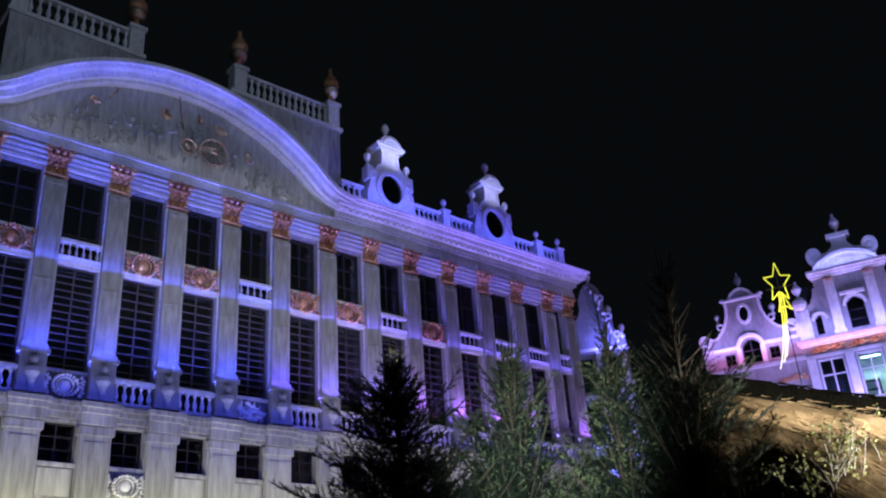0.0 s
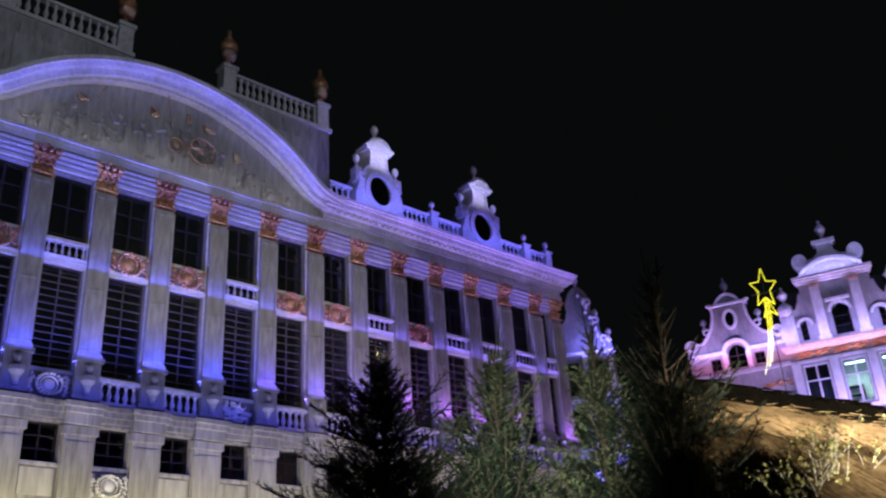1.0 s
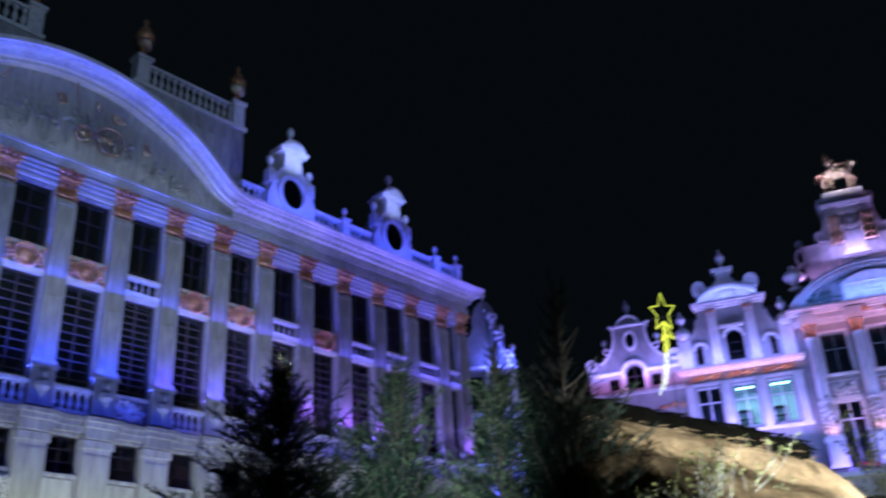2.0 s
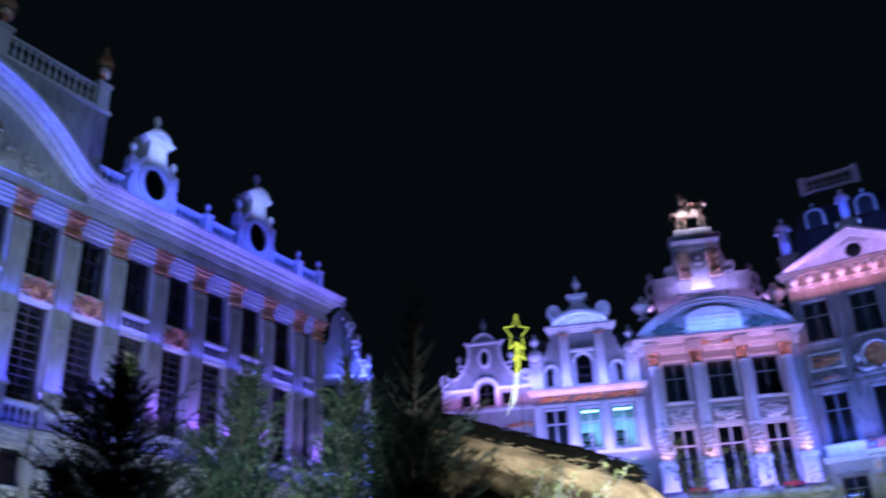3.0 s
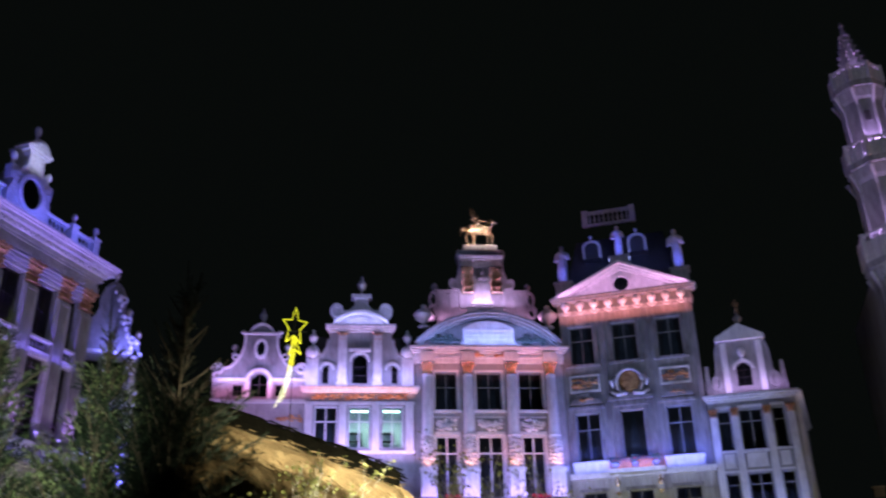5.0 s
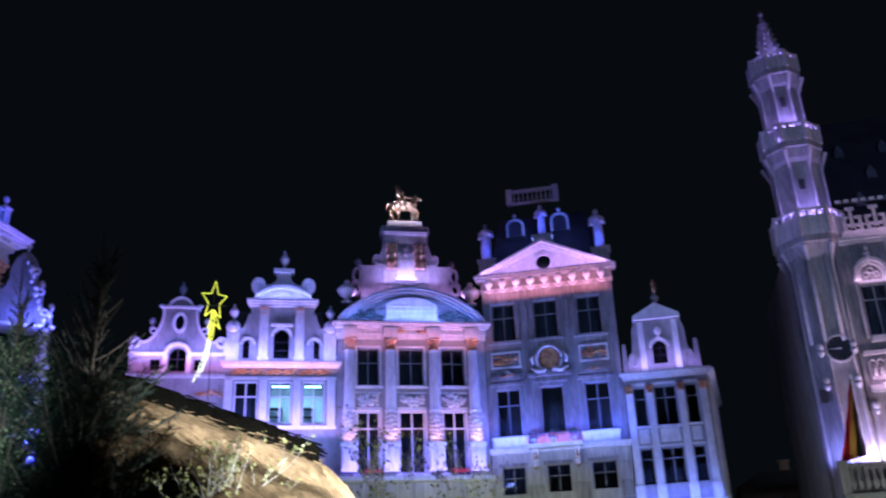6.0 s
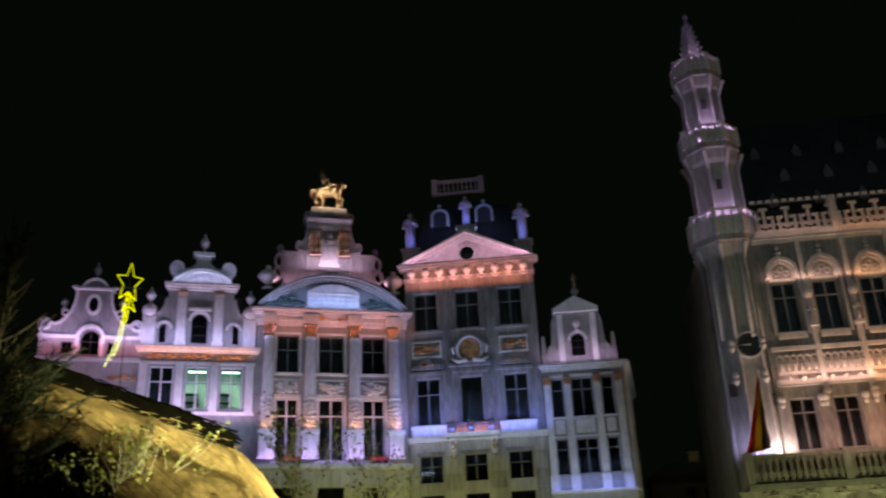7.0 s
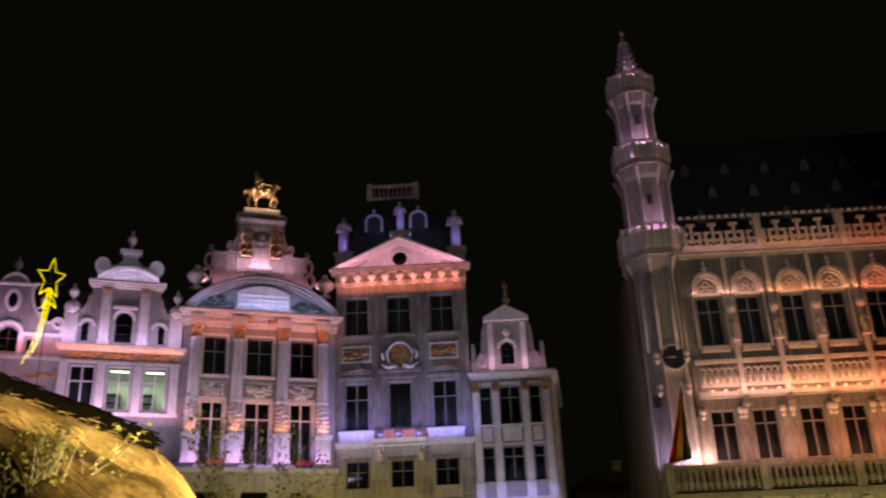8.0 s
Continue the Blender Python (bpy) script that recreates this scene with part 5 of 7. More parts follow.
s = Shape().ring(4.02, 17.8, 0.86, 0.16, -0.26, 0, 24, 0.92)
for k in (-1, 1):
    s.tube([(4.02 + k * 0.2, -0.2, 17.1), (4.02 + k * 0.7, -0.24, 16.98), (4.02 + k * 1.15, -0.16, 17.25)], [0.2, 0.18, 0.08], 7)
    s.tube([(4.02 + k * 0.85, -0.2, 18.2), (4.02 + k * 1.1, -0.2, 17.85), (4.02 + k * 1.0, -0.2, 17.5)], [0.08, 0.12, 0.06], 6)
part("medallion_frame", s, PAINT, swan, "carved stone drapery round a medallion", True)
part("medallion", Shape().ball(4.02, -0.04, 17.85, 0.64, 0.14, 0.7, 16, 8), GILT, swan, "gilt oval medallion", True)
for x in (1.33, 6.8):
    part("frieze_ornament", relief(1.7, 0.62, int(x * 9), 20, 0.16), GILT, swan, "red and gilt carved panel", True, pose(x, -0.06, 17.97))
    part("pediment_carving", relief(0.9, 0.28, int(x * 7), 8), GILT, swan, smooth=True, at=pose(x, -0.3, 16.88))
# entablature with consoles, pediment
s = Shape().box(-0.05, 8.42, -0.14, 0.2, 22.55, 22.72).box(-0.1, 8.45, -0.2, 0.2, 22.72, 22.8)
s.box(-0.05, 8.42, -0.06, 0.3, 22.8, 23.4)
s.box(-0.3, 8.62, -0.62, 0.3, 23.36, 23.5).box(-0.36, 8.7, -0.74, 0.3, 23.5, 23.62)
part("entablature", s, STONE, swan)
con = Shape().box(-0.24, 0.24, -0.3, 0, 0.3, 0.58).ball(0, -0.4, 0.27, 0.26, 0.22, 0.28, 12, 8).ball(0, -0.3, -0.03, 0.15, 0.14, 0.13).ring(0, 0.0, 0.3, 0.07, -0.2, 0, 10, 0.26, math.pi, 2 * math.pi)
CON = con.mesh("console", PAINT)
for i in range(9):
    piece("console", CON, swan, pose(0.52 + i * 0.905, -0.02, 22.8))
s = Shape().prism([(0.0, 23.62), (8.35, 23.62), (4.18, 25.55)], -0.05, 0.4)
part("pediment_wall", s, PAINT, swan)
s = Shape()
for q, (wd, out) in enumerate(((0.16, 0.72), (0.16, 0.52), (0.12, 0.3))):
    o = 0.15 * q
    s.band([(-0.4 + o * 1.5, 23.56), (4.18, 25.72 - o)], wd, -out, 0.3).band([(4.18, 25.72 - o), (8.74 - o * 1.5, 23.56)], wd, -out, 0.3)
s.ring(4.18, 24.3, 0.62, 0.14, -0.2, 0, 24)
part("pediment_moulding", s, PAINT, swan)
part("oculus_pane", Shape().disc(4.18, 24.3, 0.48, -0.075, -0.058, 24), GLASS, swan)
# dark disc in place of the unlit room
part("oculus_back", Shape().disc(4.18, 24.3, 0.49, -0.056, -0.051, 24), INSIDE, swan)
# attic, statues' pedestals, mansard roof with dormers and balustrade
s = Shape().box(0.0, 8.36, 0.5, 0.9, 22.8, 24.75)
for x in (0.42, 7.9):
    s.box(x - 0.55, x + 0.55, 0.3, 1.1, 23.9, 25.0).box(x - 0.65, x + 0.65, 0.2, 1.2, 25.0, 25.15)
s.box(3.6, 4.8, 0.25, 0.9, 25.0, 26.35).box(3.45, 4.95, 0.15, 1.0, 25.75, 25.9).box(3.5, 4.9, 0.2, 0.95, 26.35, 26.5)
part("attic", s, STONE, swan)
s = Shape().put([(0.0, 0.95, 22.8), (8.36, 0.95, 22.8), (8.36, 9.9, 22.8), (0.0, 9.9, 22.8), (1.2, 2.6, 28.9), (7.1, 2.6, 28.9), (7.1, 8, 28.9), (1.2, 8, 28.9)],
                [(0, 1, 5, 4), (1, 2, 6, 5), (2, 3, 7, 6), (3, 0, 4, 7), (4, 5, 6, 7), (0, 3, 2, 1)])
part("mansard_roof", s, SLATE, swan, "dark slate mansard roof")
for x, z in ((2.52, 26.4), (5.48, 26.5)):
    x, z = setback(x, z, 1.4)
    s = Shape().ring(x, z + 0.75, 0.62, 0.16, 1.3, 1.5, 14, 0.55, 0, math.pi)
    s.box(x - 0.62, x - 0.46, 1.3, 1.5, z, z + 0.75).box(x + 0.46, x + 0.62, 1.3, 1.5, z, z + 0.75)
    d = part("dormer", s, WHITEWOOD, swan, "white arched dormer frame")
    part("dormer_cheek", Shape().prism([(x - 0.6, z), (x + 0.6, z), (x + 0.6, z + 0.75)] + arc(x, z + 0.75, 0.6, 15, 165, 8, 0.53) + [(x - 0.6, z + 0.75)], 1.42, 2.6), SLATE, d)
    part("ball", Shape().ball(x, 1.4, z + 1.55, 0.13).tube([(x, 1.4, z + 1.25), (x, 1.4, z + 1.5)], 0.04), WHITEWOOD, d, smooth=True)
x0, z0 = setback(2.1, 28.72, 2.8)
x1, z1 = setback(5.6, 29.75, 2.8)
balustrade(swan, x0 + 0.4, x1 - 0.4, z0, z1, CARVED, 2.8, step=0.3, r=0.1, name="roof_balustrade")
for x in (x0, x1 - 0.4):
    part("balustrade_pier", Shape().box(x, x + 0.4, 2.6, 3.0, z0, z1 + 0.1), CARVED, swan)
for x, z, h, sd in ((0.42, 25.15, 2.75, 1), (4.2, 26.5, 2.3, 2), (7.85, 25.15, 2.85, 3)):
    skin(solid("statue", figure(h, sd), CARVED, ROW_S @ pose(x, 0.65 if sd != 2 else 0.6, z), "weathered standing stone figure on the roofline", "statue", True, "roof statues"), 0.045)
pots = ((2.75, 2), (5.1, 3), (3.9, 4))
for x, sd in pots:
    pt = thing("plant_pot", ROW_S @ pose(x, -0.75, 12.44), "potted plant with red blooms on the balcony", "plant", "balcony plants")
    part("pot", Shape().lathe([(0.12, 0), (0.2, 0.28), (0.22, 0.32), (0.16, 0.3)], seg=10), GREY, pt)
    rnd = random.Random(sd)
    s, f = Shape(), Shape()
    for _ in range(70):
        a, r = rnd.uniform(0, 6.28), rnd.uniform(0, 0.26)
        leaf(s, r * math.cos(a), r * math.sin(a), 0.28 + rnd.uniform(0, 0.4), 0.06, 0.12, 0.08)
    for _ in range(14):
        a, r = rnd.uniform(0, 6.28), rnd.uniform(0, 0.26)
        f.ball(r * math.cos(a), r * math.sin(a), 0.4 + rnd.uniform(0, 0.25), 0.05, seg=6, rings=4)
    part("foliage", s, PLANT, pt)
    part("blooms", f, RED, pt)
lampb = thing("ceiling_lamp", ROW_S @ pose(1.15, 1.4, 10.5), "two bare round bulbs hanging inside", "lamp", "room lamps")
for dx in (-0.18, 0.3):
    part("bulb", Shape().ball(dx, 0, 0, 0.09), BULB, lampb, smooth=True)
    part("cord", Shape().tube([(dx, 0, 0.08), (dx, 0, 1.6)], 0.012, 5), IRON, lampb)

# narrow corner house
star_house = thing("corner_house", ROW_S, "narrow stone corner house with pilasters and a small gable", "house", "guild houses")
cols_ = [(8.86, 9.6), (10.08, 11.38), (11.92, 12.62)]
w = wall(8.38, 13.32, 0, 16.3, [(a, b, 13.15, 15.53) for a, b in cols_] + [(a, b, 9.75, 11.85) for a, b in cols_])
part("facade_wall", w, PLASTER, star_house)
body(star_house, 8.38, 13.28, 16.3, 9.0, STONE, floors=(9.3, 12.5))
for i, (a, b) in enumerate(cols_):
    window(star_house, a, b, 13.15, 15.53, 0.16, 2 if i == 1 else 1, (0.7,), FRAME, 0.07, drapes=0.35)
    window(star_house, a, b, 9.75, 11.85, 0.16, 2 if i == 1 else 1, (0.7,), FRAME, 0.07, drapes=0.35)
s = Shape()
for x in (8.64, 9.84, 11.65, 12.95):
    s.box(x - 0.2, x + 0.2, -0.14, 0, 9.7, 15.2).box(x - 0.27, x + 0.27, -0.22, 0, 8.8, 9.7)
for a, b in cols_:
    s.box(a - 0.03, b + 0.03, -0.05, 0, 11.9, 12.0).box(a + 0.08, b - 0.08, -0.06, 0, 12.15, 12.95).box(a - 0.05, b + 0.05, -0.1, 0, 13.03, 13.15).box(a - 0.05, b + 0.05, -0.09, 0, 15.6, 15.75)
s.box(8.35, 13.4, -0.24, 0, 8.62, 8.82).box(9.95, 11.5, -0.12, 0, 12.98, 13.12)
cornice(s, 8.42, 13.3, 16.0, ((0.14, 0.1), (0.12, 0.26), (0.12, 0.42)))
part("stone_trim", s, PAINT, star_house)
side = thing("side_wing", ROW_S @ pose(13.32, 0.02, 0, 0, 0, 83.3), "pale splayed side front of the corner house in the lane", "house")
part("facade_wall", wall(0, 10, 0, 16.3, [(a, a + 0.9, z, z + 2.2) for a in (1.2, 3.4, 5.6, 7.8) for z in (9.7, 13.1)], 0, 0.4), PAINT, side)
for a in (1.2, 3.4, 5.6, 7.8):
    for z in (9.7, 13.1):
        window(side, a, a + 0.9, z, z + 2.2, 0.16, 2, (0.7,), FRAME, 0.07)
sd = Shape()
for z0, z1, out in ((16.0, 16.14, 0.1), (16.14, 16.26, 0.26), (16.26, 16.38, 0.42), (12.3, 12.5, 0.12), (8.6, 8.85, 0.2)):
    sd.box(0.02, 10, -out, 0, z0, z1)
for a in (0.3, 2.75, 4.95, 7.15, 9.4):
    sd.box(a, a + 0.3, -0.12, 0, 8.85, 15.95)
part("stone_trim", sd, PAINT, side)
CAPE = capital_mesh(0.42, 0.45, GILT, 0.26)
for x in (8.64, 9.84, 11.65, 12.95):
    piece("capital", CAPE, star_house, pose(x, -0.02, 15.14))
c = 10.78
w = wall(c - 0.95, c + 0.95, 16.3, 19.75, [(10.34, 11.18, 16.9, 18.35)], 0.0, 0.4)
spandrels(w, 10.34, 11.18, 18.35, 0, 0.4)
part("gable_wall", w, PLASTER, star_house)
for k in (-1, 1):
    pts = [(c + k * 0.95, 16.5), (c + k * 2.1, 16.5), (c + k * 2.0, 16.95), (c + k * 1.62, 17.3), (c + k * 1.5, 18.0), (c + k * 1.45, 19.0), (c + k * 1.3, 19.5), (c + k * 0.95, 19.75)]
    s = Shape().prism(pts, 0.02, 0.4).band(pts[2:] if k > 0 else pts[:1:-1], 0.13, -0.08, 0.05)
    s.ring(c + k * 1.62, 17.15, 0.34, 0.16, -0.16, 0.02, 16, 0.5).ball(c + k * 1.62, 0, 17.15, 0.16, 0.1, 0.3)
    s.prism([(c + k * 2.15 - 0.18, 16.5), (c + k * 2.15 + 0.18, 16.5), (c + k * 2.15 + 0.1, 18.3), (c + k * 2.15 - 0.1, 18.3)], 0.05, 0.35)
    part("gable_wing", s, PLASTER, star_house)
window(star_house, 10.34, 11.18, 16.9, 18.35, 0.15, 2, (0.4, 0.7), WOOD, 0.05)
# dark board behind the opening stands for an unlit room
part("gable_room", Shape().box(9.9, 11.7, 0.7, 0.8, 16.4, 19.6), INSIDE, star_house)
s = Shape().ring(c - 0.02, 17.93, 0.6, 0.16, -0.12, 0, 12, None, 0, math.pi).ball(c, -0.05, 18.95, 0.22, 0.14, 0.3).ball(c, -0.05, 18.55, 0.12, 0.12, 0.14)
s.box(c - 1.2, c - 0.85, -0.1, 0, 16.5, 19.6).box(c + 0.85, c + 1.2, -0.1, 0, 16.5, 19.6)
s.box(c - 1.42, c + 1.42, -0.3, 0.4, 19.7, 19.86).prism([(c - 1.4, 19.86), (c + 1.4, 19.86), (c + 1.4, 19.95), (c, 20.72), (c - 1.4, 19.95)], -0.3, 0.4)
part("gable_trim", s, PAINT, star_house)
s = urn_shape(0.9, 0.28)
part("finial_base", s, GREY, star_house, smooth=True, at=pose(c + 0.1, 0.1, 20.65))
part("finial", figure(0.95, 8), GOLD, star_house, "small gilded figure", True, pose(c + 0.1, 0.1, 21.45))

# ---- town hall with its corner turret ----
hall = thing("town_hall", ROW_S, "gothic town hall with an octagonal corner turret and steep slate roof", "building")
ct = [23.65, 26.15, 28.98, 31.5, 34.35, 36.85, 39.7, 42.2]
w = wall(22.0, 46.0, 0, 23.4, [(x - 0.76, x + 0.76, 17.4, 20.6) for x in ct] + [(x - 0.18 - 0.75, x - 0.18 + 0.75, 10.3, 13.35) for x in ct])
part("facade_wall", w, STONE, hall)
body(hall, 19.2, 46.0, 23.4, 12.0, STONE, 1.2, floors=(15.0, 9.8))
for x in ct:
    window(hall, x - 0.76, x + 0.76, 17.4, 20.6, 0.22, 2, (0.7,), FRAME, 0.1, drapes=0.25)
    window(hall, x - 0.93, x + 0.57, 10.3, 13.35, 0.22, 2, (0.72,), FRAME, 0.09, drapes=0.3)
    s = Shape()
    pts = [(x - 0.98, 20.78)] + arc(x, 21.2, 0.98, 170, 100, 6, 1.0) + [(x, 22.38)] + arc(x, 21.2, 0.98, 80, 10, 6, 1.0) + [(x + 0.98, 20.78)]
    s.band(pts, 0.22, -0.34, 0).band([(x + (a - x) * 0.76, 20.78 + (z - 20.78) * 0.8) for a, z in pts], 0.13, -0.2, 0)
    s.box(x - 0.82, x + 0.82, -0.12, 0, 20.6, 20.78)
    s.lathe([(0.12, 0), (0.2, 0.12), (0.06, 0.3), (0.16, 0.42), (0.02, 0.7)], x, -0.16, 8, 22.35)
    for k in (-1, 0, 1):
        s.ring(x + k * 0.3, 21.15 + (0.25 if k == 0 else 0), 0.2, 0.05, -0.08, 0, 12)
    for k in (-1, 1):
        s.tube([(x + k * 1.0, -0.14, 17.2), (x + k * 1.0, -0.14, 20.8)], 0.09, 7)
    part("window_arch", s, CARVED, hall, "pointed carved window arch")
    s = Shape().box(x - 0.85, x + 0.85, -0.14, 0, 16.95, 17.35)
    for i in range(5):
        s.box(x - 0.75 + i * 0.33, x - 0.57 + i * 0.33, -0.2, -0.14, 17.0, 17.3)
    part("window_sill", s, CARVED, hall)
# piers with canopied figures between the upper windows
for i, x in enumerate((24.9, 27.57, 30.24, 32.92, 35.6, 38.27)):
    s = Shape().box(x - 0.14, x + 0.14, -0.3, 0, 13.6, 23.3).lathe([(0.2, 0), (0.3, 0.2), (0.3, 0.36), (0.14, 0.9), (0.04, 1.5)], x, -0.35, 8, 19.4)
    s.box(x - 0.24, x + 0.24, -0.55, 0, 17.55, 17.75).box(x - 0.2, x + 0.2, -0.4, 0, 13.5, 13.7)
    part("pier", s, CARVED, hall)
    part("niche_figure", figure(1.35, 30 + i, 0.2), CARVED, hall, smooth=True, at=pose(x, -0.38, 17.75))
# frieze of small arcades with figures
s = Shape().box(22.2, 46, -0.22, 0, 16.2, 16.45).box(22.2, 46, -0.3, 0, 14.05, 14.25).box(22.2, 46, -0.14, 0, 14.25, 14.45)
for i in range(58):
    x = 22.6 + i * 0.4
    s.ring(x, 15.75, 0.19, 0.06, -0.2, 0, 8, None, 0, math.pi).box(x - 0.23, x - 0.17, -0.2, 0, 14.95, 15.75).box(x - 0.2, x + 0.2, -0.16, 0, 14.75, 14.92)
part("arcade_frieze", s, CARVED, hall)
fig = Shape().lathe([(0.1, 0), (0.09, 0.3), (0.12, 0.45), (0.05, 0.56)], seg=7).ball(0, 0, 0.63, 0.07, seg=7, rings=5)
FIG = fig.mesh("frieze_figure", CARVED, True)
drop = Shape().ball(0, -0.06, 0, 0.13, 0.12, 0.1, 8, 5).prism([(-0.12, 0), (0.12, 0), (0, -0.36)], -0.1, 0)
DROP = drop.mesh("pendant", CARVED)
for i in range(58):
    piece("frieze_figure", FIG, hall, pose(22.6 + i * 0.4, -0.14, 14.95))
    if i % 2:
        piece("pendant", DROP, hall, pose(22.6 + i * 0.4, -0.14, 14.5))
for x in ct:
    for k in (-1.2, 1.05):
        part("bracket_head", Shape().ball(x - 0.18 + k, -0.16, 13.3, 0.22, 0.22, 0.28).ball(x - 0.18 + k, -0.12, 12.95, 0.15, 0.16, 0.2), CARVED, hall, smooth=True)
# crown cornice and pierced parapet
s = Shape().box(22.2, 46, -0.2, 0.3, 23.2, 23.4).box(22.2, 46, -0.36, 0.3, 23.4, 23.58)
part("cornice", s, CARVED, hall)
pm = Shape()
for x, z0, z1 in ((-0.5, 0, 1.1), (0.0, 0.35, 1.6), (0.5, 0, 1.1)):
    pm.box(x - 0.09, x + 0.09, -0.1, 0.08, z0, z1)
pm.box(-0.68, 0.68, -0.12, 0.1, 0, 0.14).box(-0.6, -0.2, -0.12, 0.1, 0.98, 1.12).box(0.2, 0.6, -0.12, 0.1, 0.98, 1.12).box(-0.26, 0.26, -0.12, 0.1, 1.55, 1.72).box(-0.66, 0.66, -0.08, 0.06, 0.5, 0.62)
pm.ring(-0.25, 0.32, 0.17, 0.05, -0.1, 0.06, 10).ring(0.25, 0.32, 0.17, 0.05, -0.1, 0.06, 10)
MERLON = pm.mesh("merlon", CARVED)
for i in range(16):
    piece("merlon", MERLON, hall, pose(23.3 + i * 1.38, 0.05, 23.95))
s = Shape().box(22.5, 46, -0.1, 0.2, 23.58, 23.95)
for i in range(5):
    x = 27.55 + i * 5.36
    s.box(x - 0.22, x + 0.22, -0.25, 0.25, 23.58, 26.1)
part("parapet", s, CARVED, hall)
crest = part("ridge_crest", Shape().box(22.6, 46, 0.02, 0.08, 26.0, 26.06), GREY, hall)
CREST = Shape().box(0, 0.3, 0.0, 0.1, 26.06, 26.25).mesh("crest_block", WHITEWOOD)
for i in range(46):
    piece("crest_block", CREST, crest, pose(22.6 + i * 0.5, 0, 0))
# roof
s = Shape().put([(21.5, 1.2, 24.0), (46, 1.2, 24.0), (46, 13, 24.0), (21.5, 13, 24.0), (23.3, 7.0, 35.5), (46, 7.0, 35.5)], [(0, 1, 5, 4), (1, 2, 5), (2, 3, 4, 5), (3, 0, 4), (0, 3, 2, 1)])
part("roof", s, SLATE, hall, "steep dark slate roof")
for j, z in enumerate((26.8, 29.2, 31.6)):
    for i in range(7):
        x = 24.8 + i * 2.9 + (j % 2) * 1.4
        y = 1.2 + (z - 24.0) * 5.8 / 11.5
        s = Shape().prism([(x - 0.3, z), (x + 0.3, z), (x + 0.3, z + 0.5), (x, z + 1.0), (x - 0.3, z + 0.5)], y - 0.25, y + 0.6)
        part("roof_dormer", s, LEAD, hall)
# gallery with balustrade over the arcade
s = Shape().box(19.3, 46, -1.5, 0.0, 8.0, 8.25).box(19.3, 46, -1.62, -1.2, 8.12, 8.34)
part("gallery_floor", s, GREY, hall)
gl = Shape().box(19.3, 46, -1.52, -1.26, 9.75, 9.95).box(19.3, 46, -1.5, -1.28, 8.34, 8.5)
for i in range(6):
    x = 19.5 + i * 5.36
    gl.box(x - 0.24, x + 0.24, -1.58, -1.2, 8.34, 10.1)
gallery = part("gallery_rail", gl, STONE, hall)
gm = Shape().box(-0.07, 0.07, -0.08, 0.08, 0, 1.25).ring(0.19, 0.98, 0.15, 0.06, -0.06, 0.06, 8, 0.24, 0, math.pi).ring(0.19, 0.34, 0.14, 0.05, -0.06, 0.06, 10)
GM = gm.mesh("mullion", STONE)
for i in range(69):
    piece("mullion", GM, gallery, pose(19.5 + i * 0.38, -1.39, 8.5))
lowh = Shape()
for i in range(7):
    x = 19.6 + i * 3.8
    lowh.box(x - 0.35, x + 0.35, -1.4, -0.8, 0, 6.2)
    lowh.ring(x + 1.9, 6.0, 1.9, 0.4, -1.4, -0.9, 16, 2.2, 0, math.pi)
    lowh.prism([(x - 0.35, 6.2), (x + 0.35, 6.2), (x + 0.9, 8.0), (x - 0.9, 8.0)], -1.38, -0.82)
part("arcade", lowh, PLINTH, hall)
for i in range(14):
    part("arcade_carving", relief(1.2, 0.45, 77 + i, 8, 0.12), CARVED, hall, smooth=True, at=pose(20.6 + 1.9 * i, -1.42, 7.7))

# corner turret
T8 = math.pi / 8


def octagon(s, prof, x, y):
    return s.lathe(prof, x, y, 8, 0, T8)


turret = Shape()
octagon(turret, [(1.72, 0), (1.72, 9.6), (1.68, 22.6), (1.85, 22.9), (2.1, 23.45), (2.25, 23.55), (2.25, 23.95)], 20.98, 1.5)
octagon(turret, [(1.62, 23.95), (1.6, 29.3), (1.72, 29.6), (1.84, 30.25), (1.94, 30.35), (1.94, 30.75)], 21.0, 1.5)
octagon(turret, [(1.34, 30.7), (1.3, 35.2), (1.42, 35.4), (1.56, 36.05), (1.66, 36.15), (1.66, 36.55)], 20.94, 1.5)
turret_ob = part("turret", turret, STONE, hall)
for x, r0, r1, z0, z1 in ((20.98, 1.72, 1.68, 9.6, 22.6), (21.0, 1.62, 1.6, 24.0, 29.3), (20.94, 1.34, 1.3, 30.8, 35.2)):
    for j in range(8):
        a = T8 + 2 * math.pi * j / 8
        u, v = math.cos(a), math.sin(a)
        part("corner_rib", Shape().tube([(x + r0 * u, 1.5 + r0 * v, z0), (x + r1 * u, 1.5 + r1 * v, z1)], 0.085, 7), CARVED, turret_ob)
        part("bracket", Shape().tube([(x + r1 * u, 1.5 + r1 * v, z1 - 0.5), (x + (r1 + 0.2) * u, 1.5 + (r1 + 0.2) * v, z1 + 0.2), (x + (r1 + 0.42) * u, 1.5 + (r1 + 0.42) * v, z1 + 0.75)], [0.06, 0.12, 0.16], 7), CARVED, turret_ob)
octagon_spire = Shape()
octagon(octagon_spire, [(0.95, 36.5), (0.92, 38.0), (0.14, 41.6), (0.12, 41.8), (0.2, 41.95), (0.05, 42.3)], 20.94, 1.5)
for j in range(8):
    for i in range(7):
        a, z = 2 * math.pi * j / 8 + T8, 38.15 + i * 0.48
        r = 0.92 - (z - 38.0) * 0.217 + 0.05
        octagon_spire.ball(20.94 + r * math.cos(a), 1.5 + r * math.sin(a), z, 0.1, seg=6, rings=4)
part("spire", octagon_spire, CARVED, hall, "crocketed stone spire")
s = Shape()
